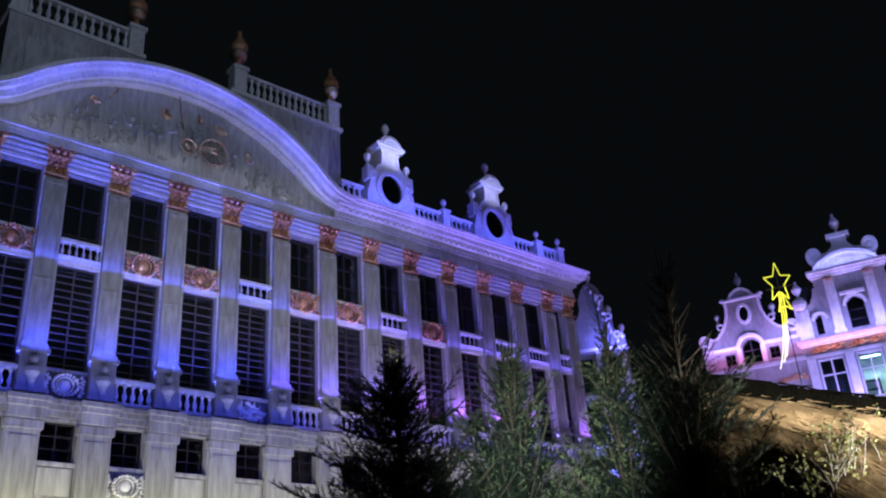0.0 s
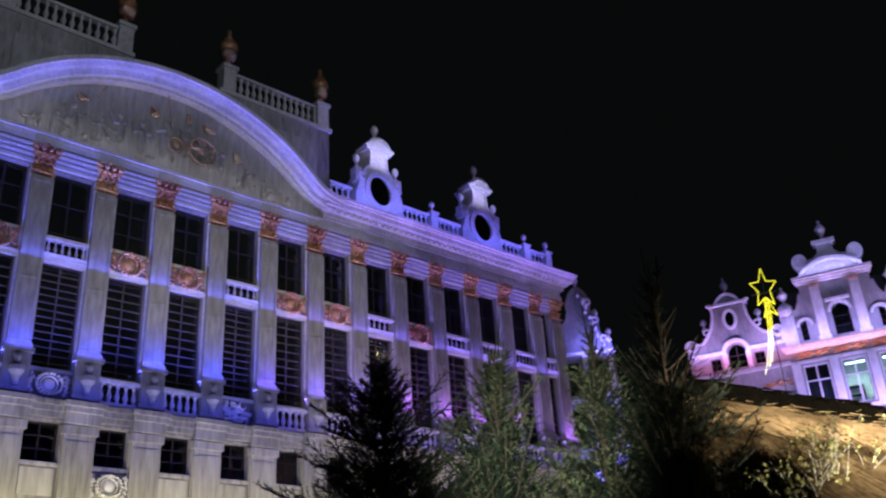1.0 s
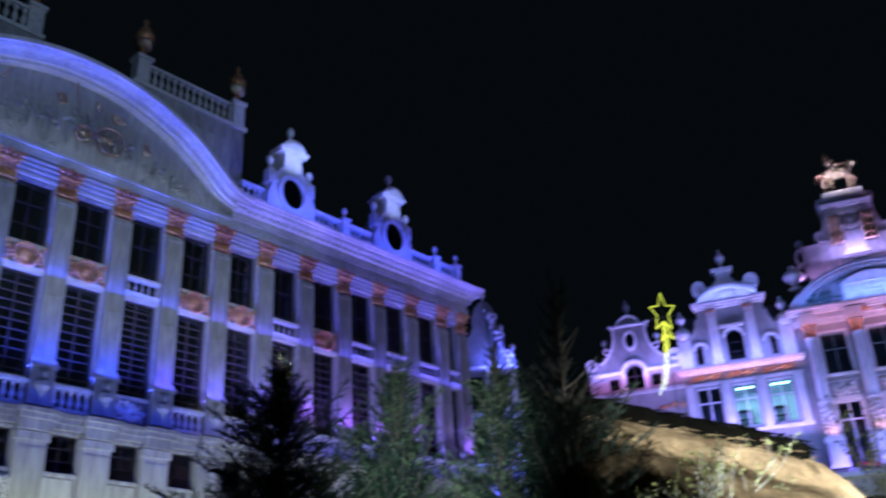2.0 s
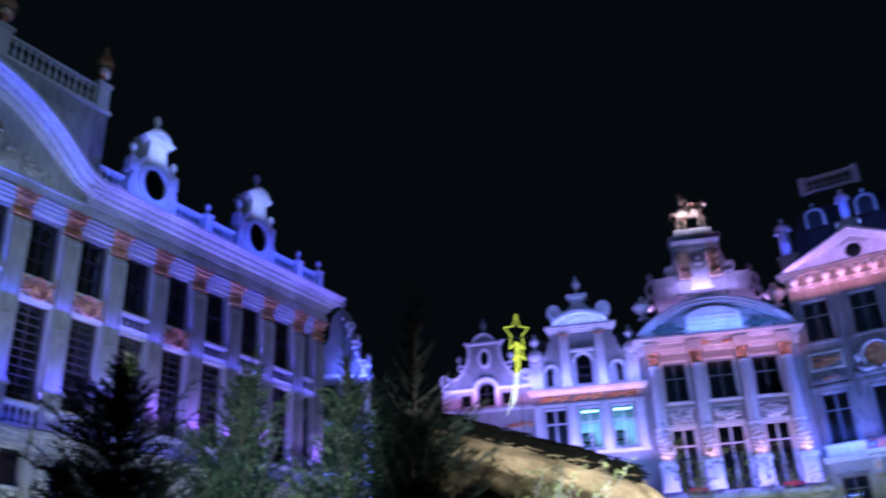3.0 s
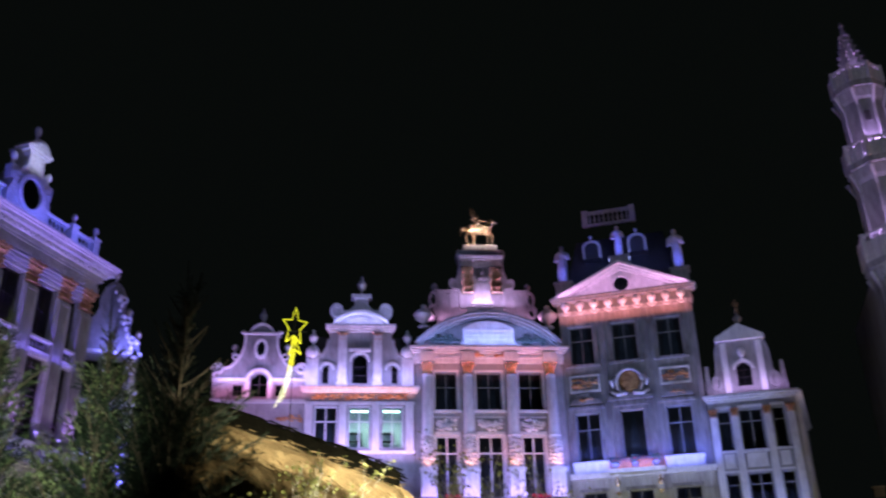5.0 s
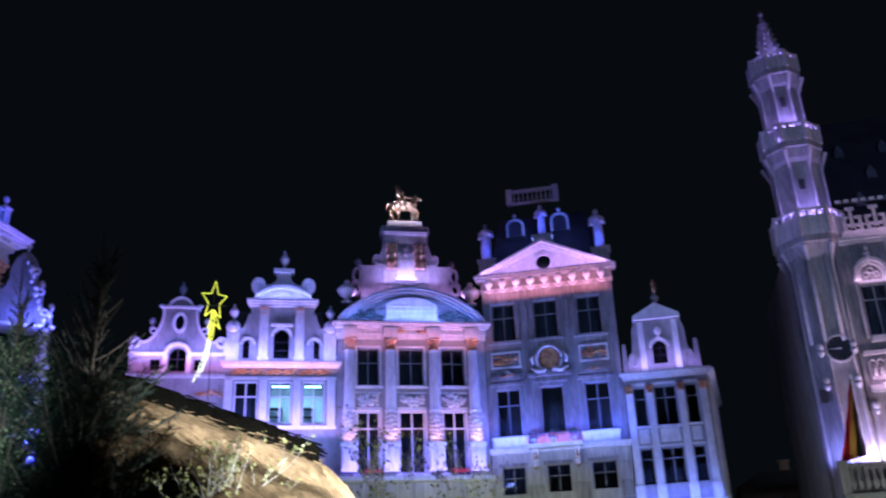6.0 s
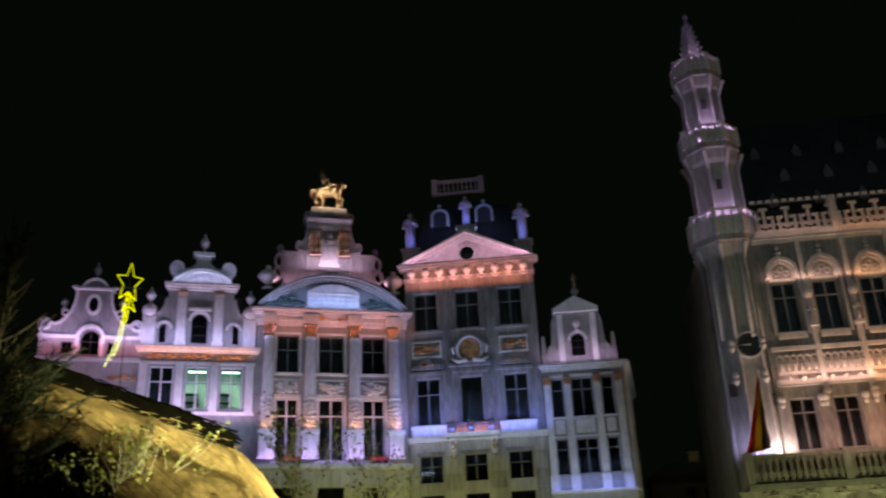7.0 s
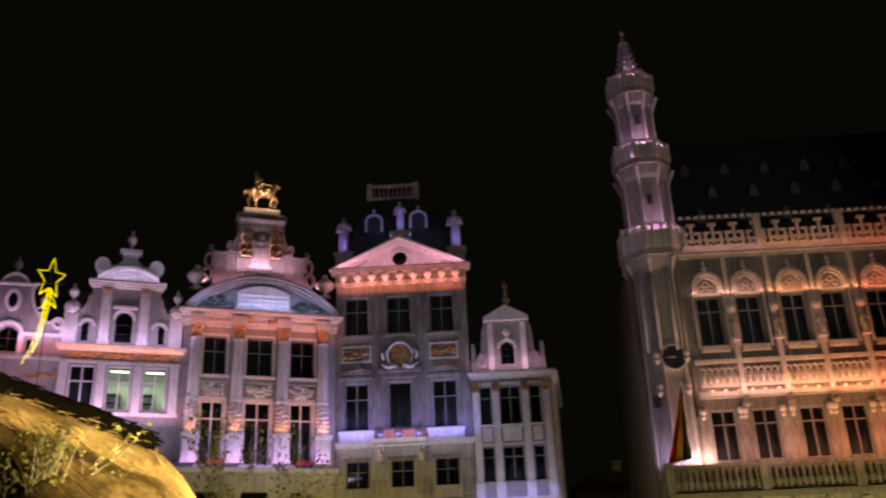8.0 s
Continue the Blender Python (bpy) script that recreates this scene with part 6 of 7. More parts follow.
for x, r, z0, z1 in ((20.98, 2.2, 23.95, 25.75), (21.0, 1.9, 30.75, 32.1), (20.94, 1.6, 36.55, 37.8)):
    g = Shape()
    cs = [(x + r * math.cos(T8 + 2 * math.pi * j / 8), 1.5 + r * math.sin(T8 + 2 * math.pi * j / 8)) for j in range(8)]
    h = z1 - z0
    g.tube([(ax, ay, z1 - 0.08) for ax, ay in cs + cs[:1]], 0.12, 6)
    gallery_ob = part("turret_gallery", g, CARVED, hall, "pierced stone gallery")
    for (ax, ay), (bx, by) in zip(cs, cs[1:] + cs[:1]):
        part("post", Shape().tube([(ax, ay, z0), (ax, ay, z1 + 0.05)], 0.16, 6), CARVED, gallery_ob)
        for q in (0.33, 0.67):
            px_, py_ = ax + (bx - ax) * q, ay + (by - ay) * q
            part("post", Shape().tube([(px_, py_, z0), (px_, py_, z1)], 0.1, 6), CARVED, gallery_ob)
        nx, ny = (by - ay), -(bx - ax)
        d = math.hypot(nx, ny) * 25
        nx, ny = nx / d, ny / d
        for q0, q1, za, zb in ((0.0, 0.33, 0.0, 0.72), (0.67, 1.0, 0.0, 0.72), (0.33, 0.67, 0.0, 0.72)):
            p0, p1 = (ax + (bx - ax) * q0, ay + (by - ay) * q0), (ax + (bx - ax) * q1, ay + (by - ay) * q1)
            za, zb = z0 + za * h, z0 + zb * h
            panel = Shape().put([(p0[0] - nx, p0[1] - ny, za), (p1[0] - nx, p1[1] - ny, za), (p1[0] - nx, p1[1] - ny, zb), (p0[0] - nx, p0[1] - ny, zb),
                   (p0[0] + nx, p0[1] + ny, za), (p1[0] + nx, p1[1] + ny, za), (p1[0] + nx, p1[1] + ny, zb), (p0[0] + nx, p0[1] + ny, zb)],
                  [(0, 1, 2, 3), (7, 6, 5, 4), (0, 4, 5, 1), (1, 5, 6, 2), (2, 6, 7, 3), (3, 7, 4, 0)])
            part("panel", panel, CARVED, gallery_ob)
s = Shape()
for x, z, y, d in ((20.9, 27.65, -0.08, 0.06), (20.9, 33.9, 0.18, 0.06), (19.65, 14.1, 0.02, 0.38), (22.05, 13.4, 0.05, 0.35)):
    # solid dark block: the slit's inner shade is its colour
    part("slit_window", Shape().box(x - 0.17, x + 0.17, y, y + d, z - 0.36, z + 0.36), INSIDE, hall, "dark block standing for an unlit slit window")
s = Shape()
for x, z in ((19.9, 16.9), (21.75, 16.95), (19.85, 14.9), (21.6, 14.95)):
    s.ball(x, -0.2, z, 0.2, 0.2, 0.24).lathe([(0.05, 0), (0.2, 0.2), (0.2, 0.4)], x, -0.15, 8, z - 0.6)
for x in (19.55, 20.3, 21.3, 22.0):
    s.tube([(x, -0.12 if 19.8 < x < 21.8 else 0.15, 17.2), (x, -0.12 if 19.8 < x < 21.8 else 0.15, 22.7)], 0.11, 6)
part("turret_carving", s, CARVED, hall, smooth=True)
clock = thing("clock", ROW_S @ pose(20.98, -0.12, 16.75), "round dark wall clock with a pale rim", "clock")
part("face", Shape().disc(0, 0, 0.74, -0.04, 0.1, 28), IRON, clock)
part("rim", Shape().ring(0, 0, 0.84, 0.1, -0.12, 0.1, 32), CARVED, clock)
hd = Shape().prism([(-0.62, 0.0), (0.1, -0.05), (0.1, 0.05)], -0.07, -0.055)
part("hour_pointer", hd, WHITEWOOD, clock)
mk = Shape()
for i in range(12):
    a = 2 * math.pi * i / 12
    mk.tube([(0.56 * math.cos(a), -0.045, 0.56 * math.sin(a)), (0.66 * math.cos(a), -0.045, 0.66 * math.sin(a))], 0.018, 5)
part("hour_marks", mk, GREY, clock)
# hanging flag on its pole
flag = thing("flag", ROW_S @ pose(20.35, -0.9, 10.0), "limp black, yellow and red flag on a slanting pole", "flag")
part("pole", Shape().tube([(0.75, 0.5, 0.3), (0.62, -0.3, 4.9)], 0.045, 7), WHITEWOOD, flag)
for i, (mt, nm) in enumerate(((BLACK_CLOTH, "black_stripe"), (YELLOW_CLOTH, "yellow_stripe"), (RED_CLOTH, "red_stripe"))):
    s = Shape()
    rows_ = []
    for q in range(9):
        t = q / 8
        z = 4.75 - t * 4.4
        wdt = 0.1 + 1.35 * t ** 1.1
        for e in range(3):
            u = (i + e / 2) / 3
            rows_.append((0.6 - wdt * u + 0.03 * math.sin(q * 2 + u * 9), -0.3 + 0.12 * math.sin(u * 14 + q * 0.4), z - 0.3 * u))
    s.put(rows_, [(q * 3 + e, q * 3 + e + 1, q * 3 + e + 4, q * 3 + e + 3) for q in range(8) for e in range(2)])
    s.put([(x, y + 0.02, z) for x, y, z in rows_], [(q * 3 + e, q * 3 + e + 3, q * 3 + e + 4, q * 3 + e + 1) for q in range(8) for e in range(2)])
    part(nm, s, mt, flag)

# ---- houses glimpsed in the side streets ----
lane = thing("lane_house", pose(74.4, -6.6, 0, 0, 0, -92), "dark low house at the end of the lane", "house")
part("facade_wall", wall(0, 5.4, 0, 11.9, [(2.6, 3.3, 9.6, 11.0), (4.0, 4.7, 9.6, 11.0)]), BRICK, lane)
body(lane, 0, 5.4, 11.9, 7.0)
part("roof", Shape().prism([(-0.2, 11.9), (5.6, 11.9), (4.4, 12.9), (1.6, 12.9)], -0.2, 7.0), SLATE, lane)
window(lane, 2.6, 3.3, 9.6, 11.0, 0.2, 2, (0.5,), FRAME, 0.06)
window(lane, 4.0, 4.7, 9.6, 11.0, 0.2, 2, (0.5,), FRAME, 0.06)
part("chimney", Shape().box(3.2, 3.9, 1.0, 1.7, 12.6, 13.7).box(3.1, 4.0, 0.9, 1.8, 13.7, 13.85), BRICK, lane)
lantern = thing("wall_lantern", pose(74.2, -11.0, 0) @ pose(0, 0, 13.2), "small lit lantern above the low house", "lamp")
part("bulb", Shape().ball(0, 0, 0.22, 0.13), BULB, lantern, smooth=True)
part("cage", Shape().lathe([(0.05, 0), (0.2, 0.05), (0.2, 0.09)], seg=6).lathe([(0.22, 0.42), (0.05, 0.55)], seg=6), IRON, lantern)
part("bracket", Shape().tube([(0, 0, 0.0), (0.5, 0, -0.35)], 0.03), IRON, lantern)
spot_lamp((72.5, -11.0, 16.5), (75.0, -9.5, 11.0), 60, (1.0, 0.9, 0.75), 120, 0.8, 0.1)
street = thing("street_house", pose(44.3, 36.0, 0, 0, 0, -51), "narrow gabled house behind the palace, lit deep blue", "house")
part("facade_wall", wall(-2.4, 2.5, 0, 20.2, [(0.9, 1.7, z, z + 2.2) for z in (11.2, 14.4, 17.4)] + [(-1.2, 0.2, z, z + 2.2) for z in (11.2, 14.4, 17.4)]), GREY, street)
body(street, -2.4, 2.5, 20.2, 8.0)
for z in (11.2, 14.4, 17.4):
    window(street, 0.9, 1.7, z, z + 2.2, 0.2, 1, (0.6,), WOOD, 0.07)
    window(street, -1.2, 0.2, z, z + 2.2, 0.2, 2, (0.6,), WOOD, 0.07)
hp = [(2.35, 20.1), (2.25, 20.8), (1.8, 21.1), (1.5, 21.5), (1.5, 22.1), (1.15, 22.5), (0.95, 23.0), (1.0, 23.6), (0.7, 24.3), (0.3, 24.7), (0.0, 24.8)]
hp = [(d * 0.82, z) for d, z in hp]
gable(street, hp, 0.55, GREY, 0.0, 0.5, 0.2)
s = Shape()
for z in (10.7, 13.8, 16.9, 20.0):
    s.box(-2.4, 2.6, -0.25, 0, z, z + 0.2)
for x in (0.6, 2.2):
    s.box(x - 0.16, x + 0.16, -0.16, 0, 10.9, 20.0)
for z in (21.0, 22.3, 23.6):
    s.ring(1.95 - (z - 21) * 0.3, z, 0.25, 0.12, -0.2, 0.02, 12)
rnd = random.Random(8)
for i in range(34):
    z = 10.9 + i * 0.4
    d = 2.35 if z < 20.3 else max(0.6, 2.35 - (z - 20.3) * 0.4)
    s.ball(d * rnd.uniform(0.72, 1.08), -0.15, z, rnd.uniform(0.1, 0.22), 0.2, rnd.uniform(0.1, 0.3), 8, 5)
part("stone_trim", s, PAINT, street)
FINS = ball_finial(0.9, 0.2).mesh("finial", PAINT, True)
for x, z in ((2.3, 20.9), (1.6, 22.3), (0.55, 24.7)):
    piece("finial", FINS, street, pose(x, 0.2, z))

# ---- the thatched stable in the square ----
A, B_, C = Vector((11.86, 7.46, 5.38)), Vector((13.17, 4.76, 4.34)), Vector((13.38, 4.12, 3.6))
LINE = [A + (A - B_) * 0.07 - Vector((0, 0, 0.14)), A, A.lerp(B_, 0.5) + Vector((0, 0, 0.02)), B_, C, C + Vector((0.1, -0.35, -0.9))]
FRONT = Vector((-0.87, -0.49, 0)).normalized()
rnd = random.Random(21)


def along(t):
    """A point of the roof's crest, t from 0 to 1."""
    q = t * (len(LINE) - 1)
    i = min(int(q), len(LINE) - 2)
    return LINE[i].lerp(LINE[i + 1], q - i)


def roof_at(t, d):
    """d metres down the front slope from the crest, which bellies out a little."""
    p = along(t) + FRONT * d * 0.78
    p.z -= d * 0.62 + 0.15 * math.sin(math.pi * min(d / 1.3, 1)) - 0.08 * noise.noise(p * 1.7) - 0.05 * noise.noise(p * 5.5)
    roll = 0.15 * math.exp(-((d - 0.42 - 0.05 * noise.noise(p * 2.2)) / 0.17) ** 2) - 0.12 * math.exp(-((d - 0.85) / 0.2) ** 2) * max(0.25, 1 - 1.6 * t)
    return p + FRONT * roll + Vector((0, 0, roll * 0.45))


def opened(t, d):
    """The low arched mouth of the stable, under the thatch."""
    return ((t - 0.27) / 0.105) ** 2 + ((d - 2.65) / 1.4) ** 2 < 1 or (t < 0.14 and d > 1.5 + 3.0 * t)


stable = thing("stable", pose(0, 0, 0), "rustic wooden stable under a shaggy golden thatched roof", "stable")
NT, ND, DMAX = 90, 40, 3.3
s = Shape()
grid = [[roof_at(i / NT, DMAX * j / ND) for j in range(ND + 1)] for i in range(NT + 1)]
k = len(s.v)
s.v += [tuple(p) for row in grid for p in row] + [tuple(p - Vector((0, 0, 0.28)) - FRONT * 0.1) for row in grid for p in row]
N1 = (NT + 1) * (ND + 1)
keep = [[not opened((i + 0.5) / NT, DMAX * (j + 0.5) / ND) for j in range(ND)] for i in range(NT)]
for i in range(NT):
    for j in range(ND):
        if not keep[i][j]:
            continue
        a, b, c, d = i * (ND + 1) + j, (i + 1) * (ND + 1) + j, (i + 1) * (ND + 1) + j + 1, i * (ND + 1) + j + 1
        s.f += [(a, b, c, d), (N1 + d, N1 + c, N1 + b, N1 + a)]
        for (p, q), (ii, jj) in (((a, b), (i, j - 1)), ((b, c), (i + 1, j)), ((c, d), (i, j + 1)), ((d, a), (i - 1, j))):
            if not (0 <= ii < NT and 0 <= jj < ND) or not keep[ii][jj]:
                s.f.append((q, p, N1 + p, N1 + q))
part("thatched_roof", s, STRAW, stable)
# back slope and dark crest, in straw blackened to look unlit
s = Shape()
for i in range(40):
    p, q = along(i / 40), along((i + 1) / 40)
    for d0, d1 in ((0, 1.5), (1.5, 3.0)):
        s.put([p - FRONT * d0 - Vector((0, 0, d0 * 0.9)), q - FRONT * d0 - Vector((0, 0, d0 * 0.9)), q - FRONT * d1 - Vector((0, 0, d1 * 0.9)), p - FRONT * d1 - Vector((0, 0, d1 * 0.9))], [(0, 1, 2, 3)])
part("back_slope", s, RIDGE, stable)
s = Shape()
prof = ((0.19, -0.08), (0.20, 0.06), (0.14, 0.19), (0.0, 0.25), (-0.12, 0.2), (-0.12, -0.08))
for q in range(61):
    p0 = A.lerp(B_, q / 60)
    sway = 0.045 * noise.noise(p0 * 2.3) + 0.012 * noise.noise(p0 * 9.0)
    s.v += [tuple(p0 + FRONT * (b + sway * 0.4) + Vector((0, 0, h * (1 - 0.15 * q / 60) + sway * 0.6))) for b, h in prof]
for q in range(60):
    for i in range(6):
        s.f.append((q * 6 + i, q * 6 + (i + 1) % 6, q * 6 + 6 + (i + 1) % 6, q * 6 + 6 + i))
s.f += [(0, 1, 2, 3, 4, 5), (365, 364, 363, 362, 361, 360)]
part("crest", s, RIDGE, stable, "black straw band along the crest, coloured as unlit")
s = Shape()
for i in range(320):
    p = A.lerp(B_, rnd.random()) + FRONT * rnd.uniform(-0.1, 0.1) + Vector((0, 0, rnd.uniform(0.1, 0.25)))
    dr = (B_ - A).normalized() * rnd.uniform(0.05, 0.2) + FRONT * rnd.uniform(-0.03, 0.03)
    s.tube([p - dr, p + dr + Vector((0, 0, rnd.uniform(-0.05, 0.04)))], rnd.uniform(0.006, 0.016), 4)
tagged(part("crest_straw", s, RIDGE, stable), "black loose straw along the crest, coloured as unlit", kind="stuff")
# loose straw lying down the slope and fringing the edges
s, dimmed = Shape(), Shape()
for i in range(30000):
    t, d = rnd.random(), rnd.uniform(0.1, DMAX)
    if opened(t, d):
        continue
    p, ln = roof_at(t, d), rnd.uniform(0.2, 0.7)
    tuft = noise.noise(Vector((t * 34, d * 2.2, 0)))
    if d > 0.6 and tuft < -0.25 and rnd.random() < 0.7:
        continue
    if d < 0.62:
        q = roof_at(min(1, t + ln * rnd.uniform(0.04, 0.2)), d + ln * rnd.uniform(0.05, 0.4))
    else:
        q = roof_at(min(1, max(0, t + ln * rnd.uniform(0.02, 0.13))), d + ln * 0.8)
    lift = Vector((0, 0, rnd.uniform(0.01, 0.05) + 0.07 * max(0, tuft))) + FRONT * rnd.uniform(0.0, 0.05)
    wd = Vector((FRONT.y, -FRONT.x, 0)) * rnd.uniform(0.004, 0.012)
    # brighter straw on the roll, browner below: the light is in the colour
    (s if d < 0.62 or rnd.random() < 0.06 else dimmed).put([p + lift - wd, p + lift + wd, q + lift * rnd.uniform(0.6, 2.0)], [(0, 1, 2)])
tagged(part("worn_straw", dimmed, DIM_STRAW, stable), "browner straw down the slope, dimmed in its colour", kind="stuff")
for i in range(30):
    p = A.lerp(B_, rnd.random()) + FRONT * 0.22 + Vector((0, 0, rnd.uniform(-0.12, -0.04) + 0.16 * rnd.random() ** 4))
    q = p + (B_ - A).normalized() * rnd.uniform(0.08, 0.3) + FRONT * 0.04 + Vector((0, 0, rnd.uniform(-0.02, 0.06)))
    s.put([p - Vector((0, 0, 0.008)), p + Vector((0, 0, 0.008)), q], [(0, 1, 2)])
FR = Shape()
for i in range(2600):
    t = rnd.uniform(0.0, 0.4)
    d = 0.3
    while d < DMAX and not opened(t, d):
        d += 0.04
    if d >= DMAX:
        continue
    p = roof_at(t, d - rnd.uniform(0.0, 0.3)) + FRONT * rnd.uniform(-0.05, 0.05)
    q = p + Vector((rnd.uniform(-0.1, 0.1), rnd.uniform(-0.1, 0.1), -rnd.uniform(0.12, 0.42)))
    wd = Vector((FRONT.y, -FRONT.x, 0)) * rnd.uniform(0.004, 0.01)
    FR.put([p - wd, p + wd, q], [(0, 1, 2)])
tagged(part("straw_fringe", FR, BOUGH, stable), "brown straw hanging over the mouth", kind="stuff")
tagged(part("ridge_straw", s, STRAND, stable), "golden straw rolled under the crest, coloured as brightly lit", kind="stuff")
# timber frame and plank wall inside
for t in (0.22, 0.4, 0.62):
    p, q = roof_at(t, 2.4), along(t)
    part("timber_post", Shape().tube([(p.x, p.y, 0), (p.x, p.y, p.z - 0.2)], 0.09, 8), BARK, stable)
    part("rafter", Shape().tube([(p.x, p.y, p.z - 0.3), (q.x, q.y, q.z - 0.45)], 0.07, 8), BARK, stable)
for i in range(22):
    p, q = along(i / 30.0) + FRONT, along((i + 0.92) / 30.0) + FRONT
    back = FRONT * -0.03
    foot = [Vector((v.x, v.y, 0)) for v in (p, q)]
    top = [Vector((v.x, v.y, v.z - 1.25)) for v in (q, p)]
    face = foot + top
    part("plank", Shape().put(face + [v + back for v in face], [(0, 1, 2, 3), (7, 6, 5, 4), (0, 4, 5, 1), (1, 5, 6, 2), (2, 6, 7, 3), (3, 7, 4, 0)]), PLANK, stable)

# ---- neon shooting star over the stable ----
star = thing("neon_star", pose(12.95, 6.53, 0), "yellow neon outline of a shooting star with a tail", "sign")
RT = Vector((0.44, -0.90, 0)).normalized()


def flat(x, z):
    return RT * x + Vector((0, 0, z))


s = Shape()
tips = [(0.21 * (1 if j % 2 == 0 else 0.44) * math.sin(2 * math.pi * j / 10 + 0.06), 7.03 + 0.33 * (1 if j % 2 == 0 else 0.44) * math.cos(2 * math.pi * j / 10 + 0.06) * 1.05) for j in range(11)]
for a, b in zip(tips, tips[1:]):
    s.tube([flat(*a), flat(*b)], 0.009, 6)
part("star_outline", s, NEON, star)
for i, (x0, x1, zb) in enumerate(((-0.03, -0.25, 5.64), (0.0, -0.17, 5.74), (0.03, -0.12, 5.82))):
    pts = []
    for q in range(13):
        t = q / 12
        pts.append(flat(x0 + (x1 - x0) * t ** 2.2, 6.86 + (zb - 6.86) * t))
    part("tail_tube", Shape().tube(pts[:7], 0.009, 6), NEON, star)
    part("tail_tube", Shape().tube(pts[6:], 0.006, 6), TAIL, star)
s = Shape().tube([flat(-0.08, 6.55), flat(0.02, 6.86), flat(0.12, 6.55), flat(0.05, 6.62), flat(-0.01, 6.62), flat(-0.08, 6.55)], 0.010, 6)
part("arrow_outline", s, NEON, star)
s = Shape().tube([flat(0.0, 0.0), flat(0.0, 7.2)], 0.008, 6).tube([flat(-0.2, 6.95), flat(0.2, 6.95)], 0.012, 5)
part("mast", s, IRON, star, "thin dark mast")

# ---- firs ----


def fir(x, y, h, radius, seed, mat, leaders=1, thin=0.0, ascend=38, low=1.6, dens=1.0, label="", bushy=8, bare=0.0):
    """A fir: trunk, whorls of rising boughs, and needles set all round each shoot."""
    rnd = random.Random(seed)
    root = thing("fir_tree", pose(x, y, 0), label, "tree", "firs by the stable")
    tr = Shape()
    lean = Vector((rnd.uniform(-0.1, 0.1), rnd.uniform(-0.1, 0.1), 0))
    tr.tube([lean * (q / 8) ** 2 + Vector((0, 0, h * q / 8 * 0.97)) for q in range(9)], [0.10 * (1 - q / 8.6) + 0.008 for q in range(9)], 8)
    shoots = []
    z = low
    while z < h - 0.12:
        frac = (h - z) / (h - low)
        reach = radius * (frac ** 0.8)
        n = rnd.randint(7, 9)
        a0 = rnd.uniform(0, 6.28)
        for i in range(n):
            if rnd.random() < thin * (1 - frac) ** 1.6:
                continue
            a = a0 + 6.283 * i / n + rnd.uniform(-0.3, 0.3)
            ln = reach * rnd.choice((0.5, 0.75, 0.9, 1.0, 1.3)) * rnd.uniform(0.85, 1.1) + 0.06
            rise = radians(ascend + rnd.uniform(-14, 16) - 22 * frac)
            base = lean * (z / h) ** 2 + Vector((0, 0, z))
            out = Vector((math.cos(a), math.sin(a), 0))
            pts = []
            for q in range(6):
                t = q / 5
                pts.append(base + out * ln * t * math.cos(rise) + Vector((0, 0, ln * (t * math.sin(rise) - 0.16 * frac * t + 0.24 * t * t))))
            tr.tube(pts, [0.018 * (1 - 0.8 * q / 5) + 0.003 for q in range(6)], 4)
            if frac < bare and rnd.random() < 0.8:
                continue
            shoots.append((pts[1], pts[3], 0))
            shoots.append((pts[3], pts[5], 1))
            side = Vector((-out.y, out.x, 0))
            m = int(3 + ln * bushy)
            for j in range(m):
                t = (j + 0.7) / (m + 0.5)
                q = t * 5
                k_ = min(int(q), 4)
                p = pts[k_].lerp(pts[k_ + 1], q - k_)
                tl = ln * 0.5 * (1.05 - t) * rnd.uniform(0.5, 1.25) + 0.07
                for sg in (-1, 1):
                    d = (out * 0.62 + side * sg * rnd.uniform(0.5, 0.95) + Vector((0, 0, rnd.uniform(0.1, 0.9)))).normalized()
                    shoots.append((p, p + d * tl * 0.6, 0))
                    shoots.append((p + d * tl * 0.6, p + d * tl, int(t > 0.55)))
        z += rnd.uniform(0.11, 0.18) * (1.1 - 0.2 * frac) + thin * 0.1 * (1 - frac)
    for q in range(leaders):
        a = rnd.uniform(0, 6.28)
        top = Vector((rnd.uniform(-0.16, 0.16) * (leaders > 1), rnd.uniform(-0.16, 0.16) * (leaders > 1), h + rnd.uniform(-0.25, 0.5)))
        b = lean + Vector((0, 0, h - 0.9))
        tr.tube([b, b.lerp(top, 0.5) + Vector((0, 0, 0.02)), top], [0.014, 0.009, 0.004], 5)
        shoots.append((b, top, 1))
        for _ in range(3):
            f = rnd.uniform(0.3, 0.8)
            p = b.lerp(top, f)
            shoots.append((p, p + Vector((rnd.uniform(-0.14, 0.14), rnd.uniform(-0.14, 0.14), rnd.uniform(0.12, 0.26))), 1))
    part("trunk", tr, BARK, root)
    rows = {0: ([], []), 1: ([], [])}
    for p, q, outer in shoots:
        verts, faces = rows[outer]
        d = q - p
        ln = d.length
        d.normalize()
        e = d.cross(Vector((0.31, 0.17, 0.93))).normalized()
        f = d.cross(e)
        cnt = int(dens * (ln / 0.0075 + 2))
        for i in range(cnt):
            c = p + d * ln * (i + rnd.random()) / cnt
            a = rnd.uniform(0, 6.283)
            u = e * math.cos(a) + f * math.sin(a)
            nl = rnd.uniform(0.025, 0.05)
            tip = c + (u * 0.8 + d * 0.65) * nl
            w = u.cross(d) * 0.0055
            k = len(verts)
            verts += [tuple(c - w), tuple(c + w), tuple(tip)]
            faces.append((k, k + 1, k + 2))
    # inner shoots take the darker copy, which paints the crown's inner shade
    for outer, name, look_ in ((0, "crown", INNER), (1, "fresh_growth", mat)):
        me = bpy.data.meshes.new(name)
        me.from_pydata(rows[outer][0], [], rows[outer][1])
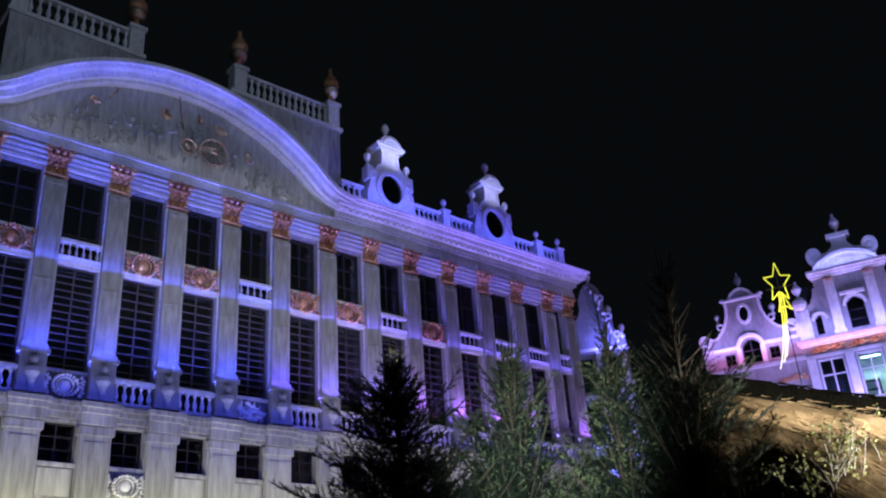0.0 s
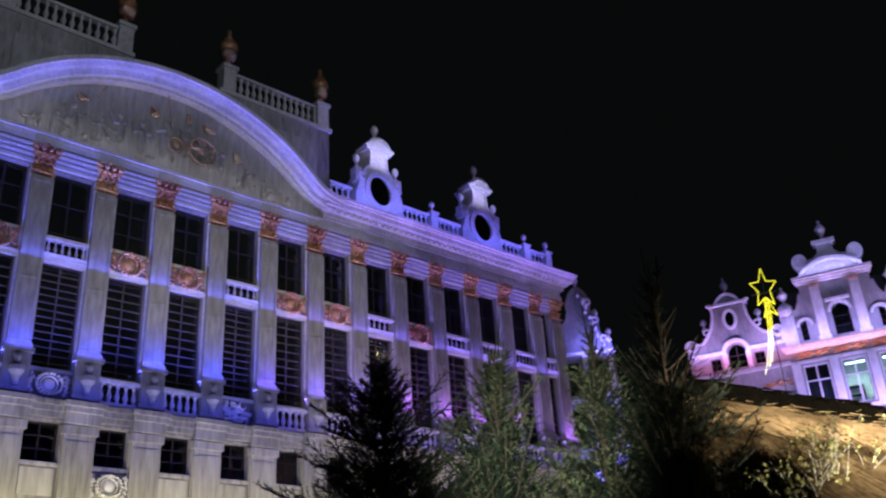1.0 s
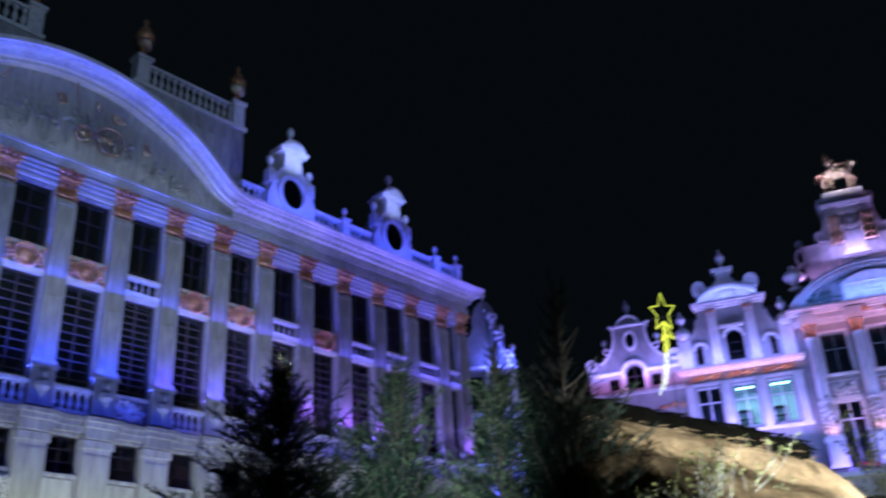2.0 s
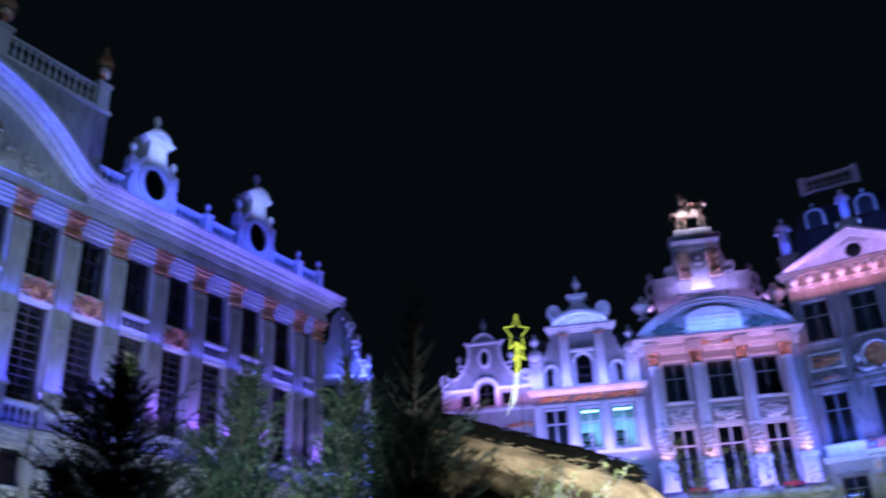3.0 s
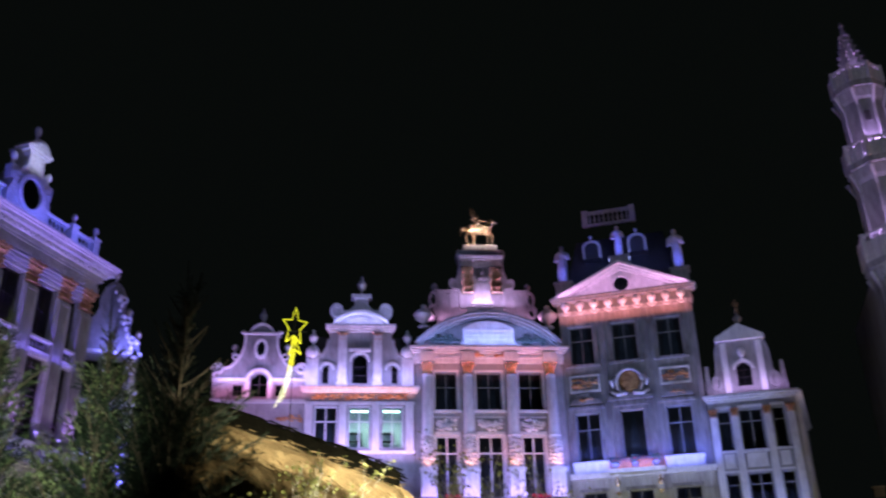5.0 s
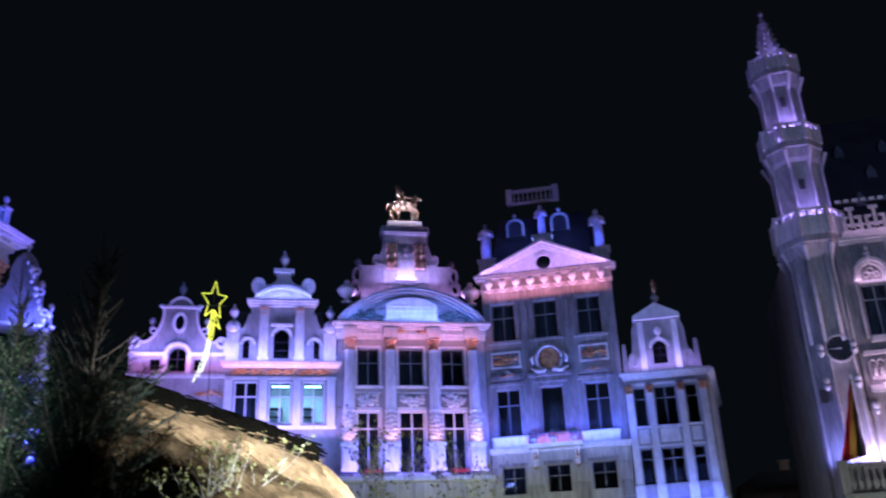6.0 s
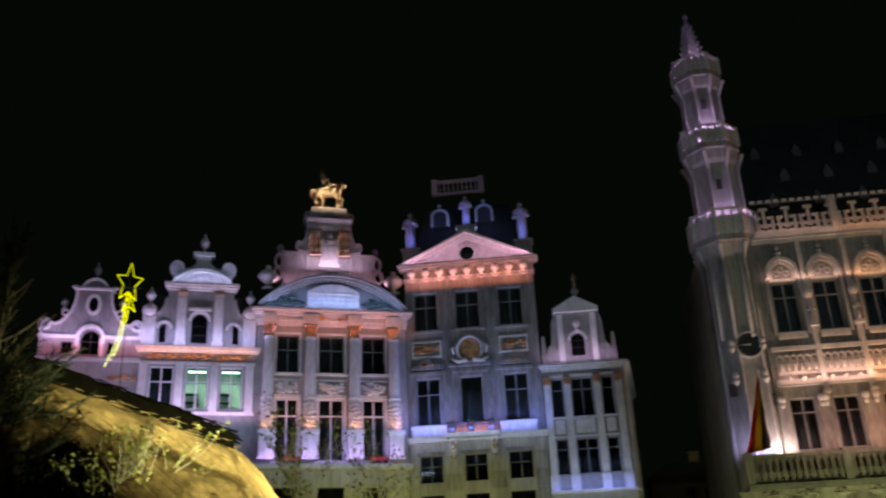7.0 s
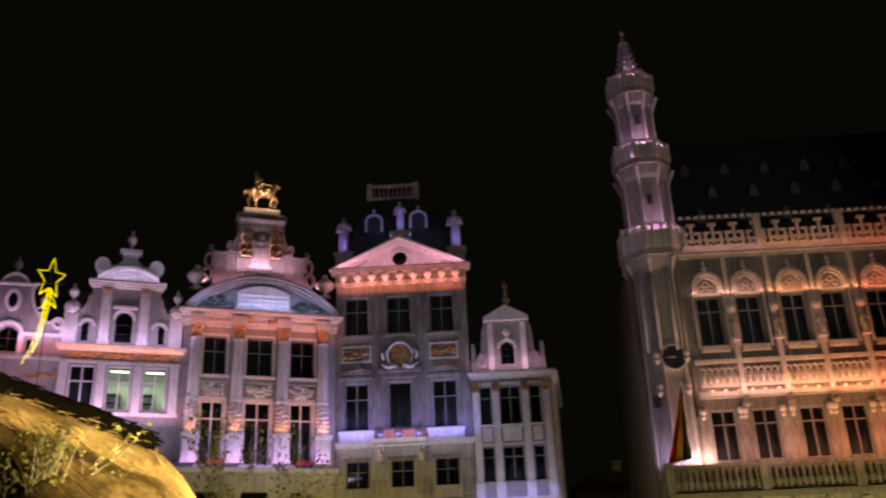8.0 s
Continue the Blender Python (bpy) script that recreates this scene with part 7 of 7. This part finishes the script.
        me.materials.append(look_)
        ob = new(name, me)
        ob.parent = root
        tagged(ob, "inner needles, darkened for the crown's shade" if not outer else "needles of the outer shoots", kind="stuff")
    return root


fir(8.08, 10.15, 6.0, 2.0, 1, NEEDLE, 3, 0.1, 34, 2.2, 1.0, bushy=8, label="dense dark green fir in shadow")
fir(9.28, 9.1, 6.15, 1.5, 2, FRESH, 6, 0.3, 48, 2.2, 1.1, bushy=6, bare=0.12, label="bright green fir with upright shoots")
fir(10.30, 8.0, 6.3, 1.2, 3, FRESH, 4, 0.35, 52, 2.2, 1.1, bushy=6, bare=0.14, label="slender green fir beside the stable")
fir(10.80, 7.22, 6.95, 1.75, 4, NEEDLE, 7, 0.6, 50, 2.2, 1.1, bushy=7, bare=0.42, label="tall dark fir with a sparse bare top")

# ---- shrubs with sparse leaves by the stable ----


def shrub(x, y, z, h, spread, seed, leaves, label, twig, size=0.05):
    rnd = random.Random(seed)
    root = thing("shrub", pose(x, y, 0), label, "shrub", "shrubs by the stable")
    tw, lf = Shape(), Shape()

    def grow(p, d, ln, r, depth):
        pts = [p]
        for q in range(4):
            d = (d + Vector((rnd.uniform(-0.22, 0.22), rnd.uniform(-0.22, 0.22), rnd.uniform(-0.05, 0.18)))).normalized()
            pts.append(pts[-1] + d * ln / 4)
        tw.tube(pts, [r * (1 - 0.17 * q) for q in range(5)], 5)
        if depth:
            for _ in range(rnd.randint(3, 5)):
                q = rnd.randint(1, 4)
                grow(pts[q], (d + Vector((rnd.uniform(-0.9, 0.9), rnd.uniform(-0.9, 0.9), rnd.uniform(-0.1, 0.6)))).normalized(), ln * rnd.uniform(0.4, 0.65), r * 0.5, depth - 1)
        else:
            for _ in range(leaves):
                c = pts[rnd.randint(1, 4)] + Vector((rnd.uniform(-1, 1), rnd.uniform(-1, 1), rnd.uniform(-1, 1))) * 0.05
                a, b = Vector((rnd.uniform(-1, 1), rnd.uniform(-1, 1), rnd.uniform(-1, 1))).normalized() * size, Vector((rnd.uniform(-1, 1), rnd.uniform(-1, 1), rnd.uniform(-1, 1))).normalized() * size * 0.5
                lf.put([c - a * 0.5, c + b, c + a * 0.5, c - b], [(0, 1, 2, 3)])
    tw.tube([(0, 0, 0), (0.03, 0.02, z * 0.5), (0, 0, z)], [0.05, 0.045, 0.035], 7)
    for _ in range(7):
        grow(Vector((0, 0, z)), Vector((rnd.uniform(-spread, spread), rnd.uniform(-spread, spread), 1)).normalized(), h * rnd.uniform(0.6, 1.0), 0.016, 2)
    part("branchwork", tw, twig, root)
    if leaves:
        tagged(part("leafage", lf, LEAF, root), kind="stuff")
    return root


shrub(11.15, 5.55, 2.6, 1.45, 0.6, 3, 10, "leafy yellow-green shrub in front of the thatch", TWIG, 0.05)
shrub(15.4, 4.3, 3.3, 1.7, 0.5, 5, 3, "slender pale shrub with few yellow leaves", TWIG, 0.07)
shrub(15.5, 3.2, 3.0, 1.5, 0.5, 6, 3, "slender pale shrub with few yellow leaves", TWIG, 0.06)
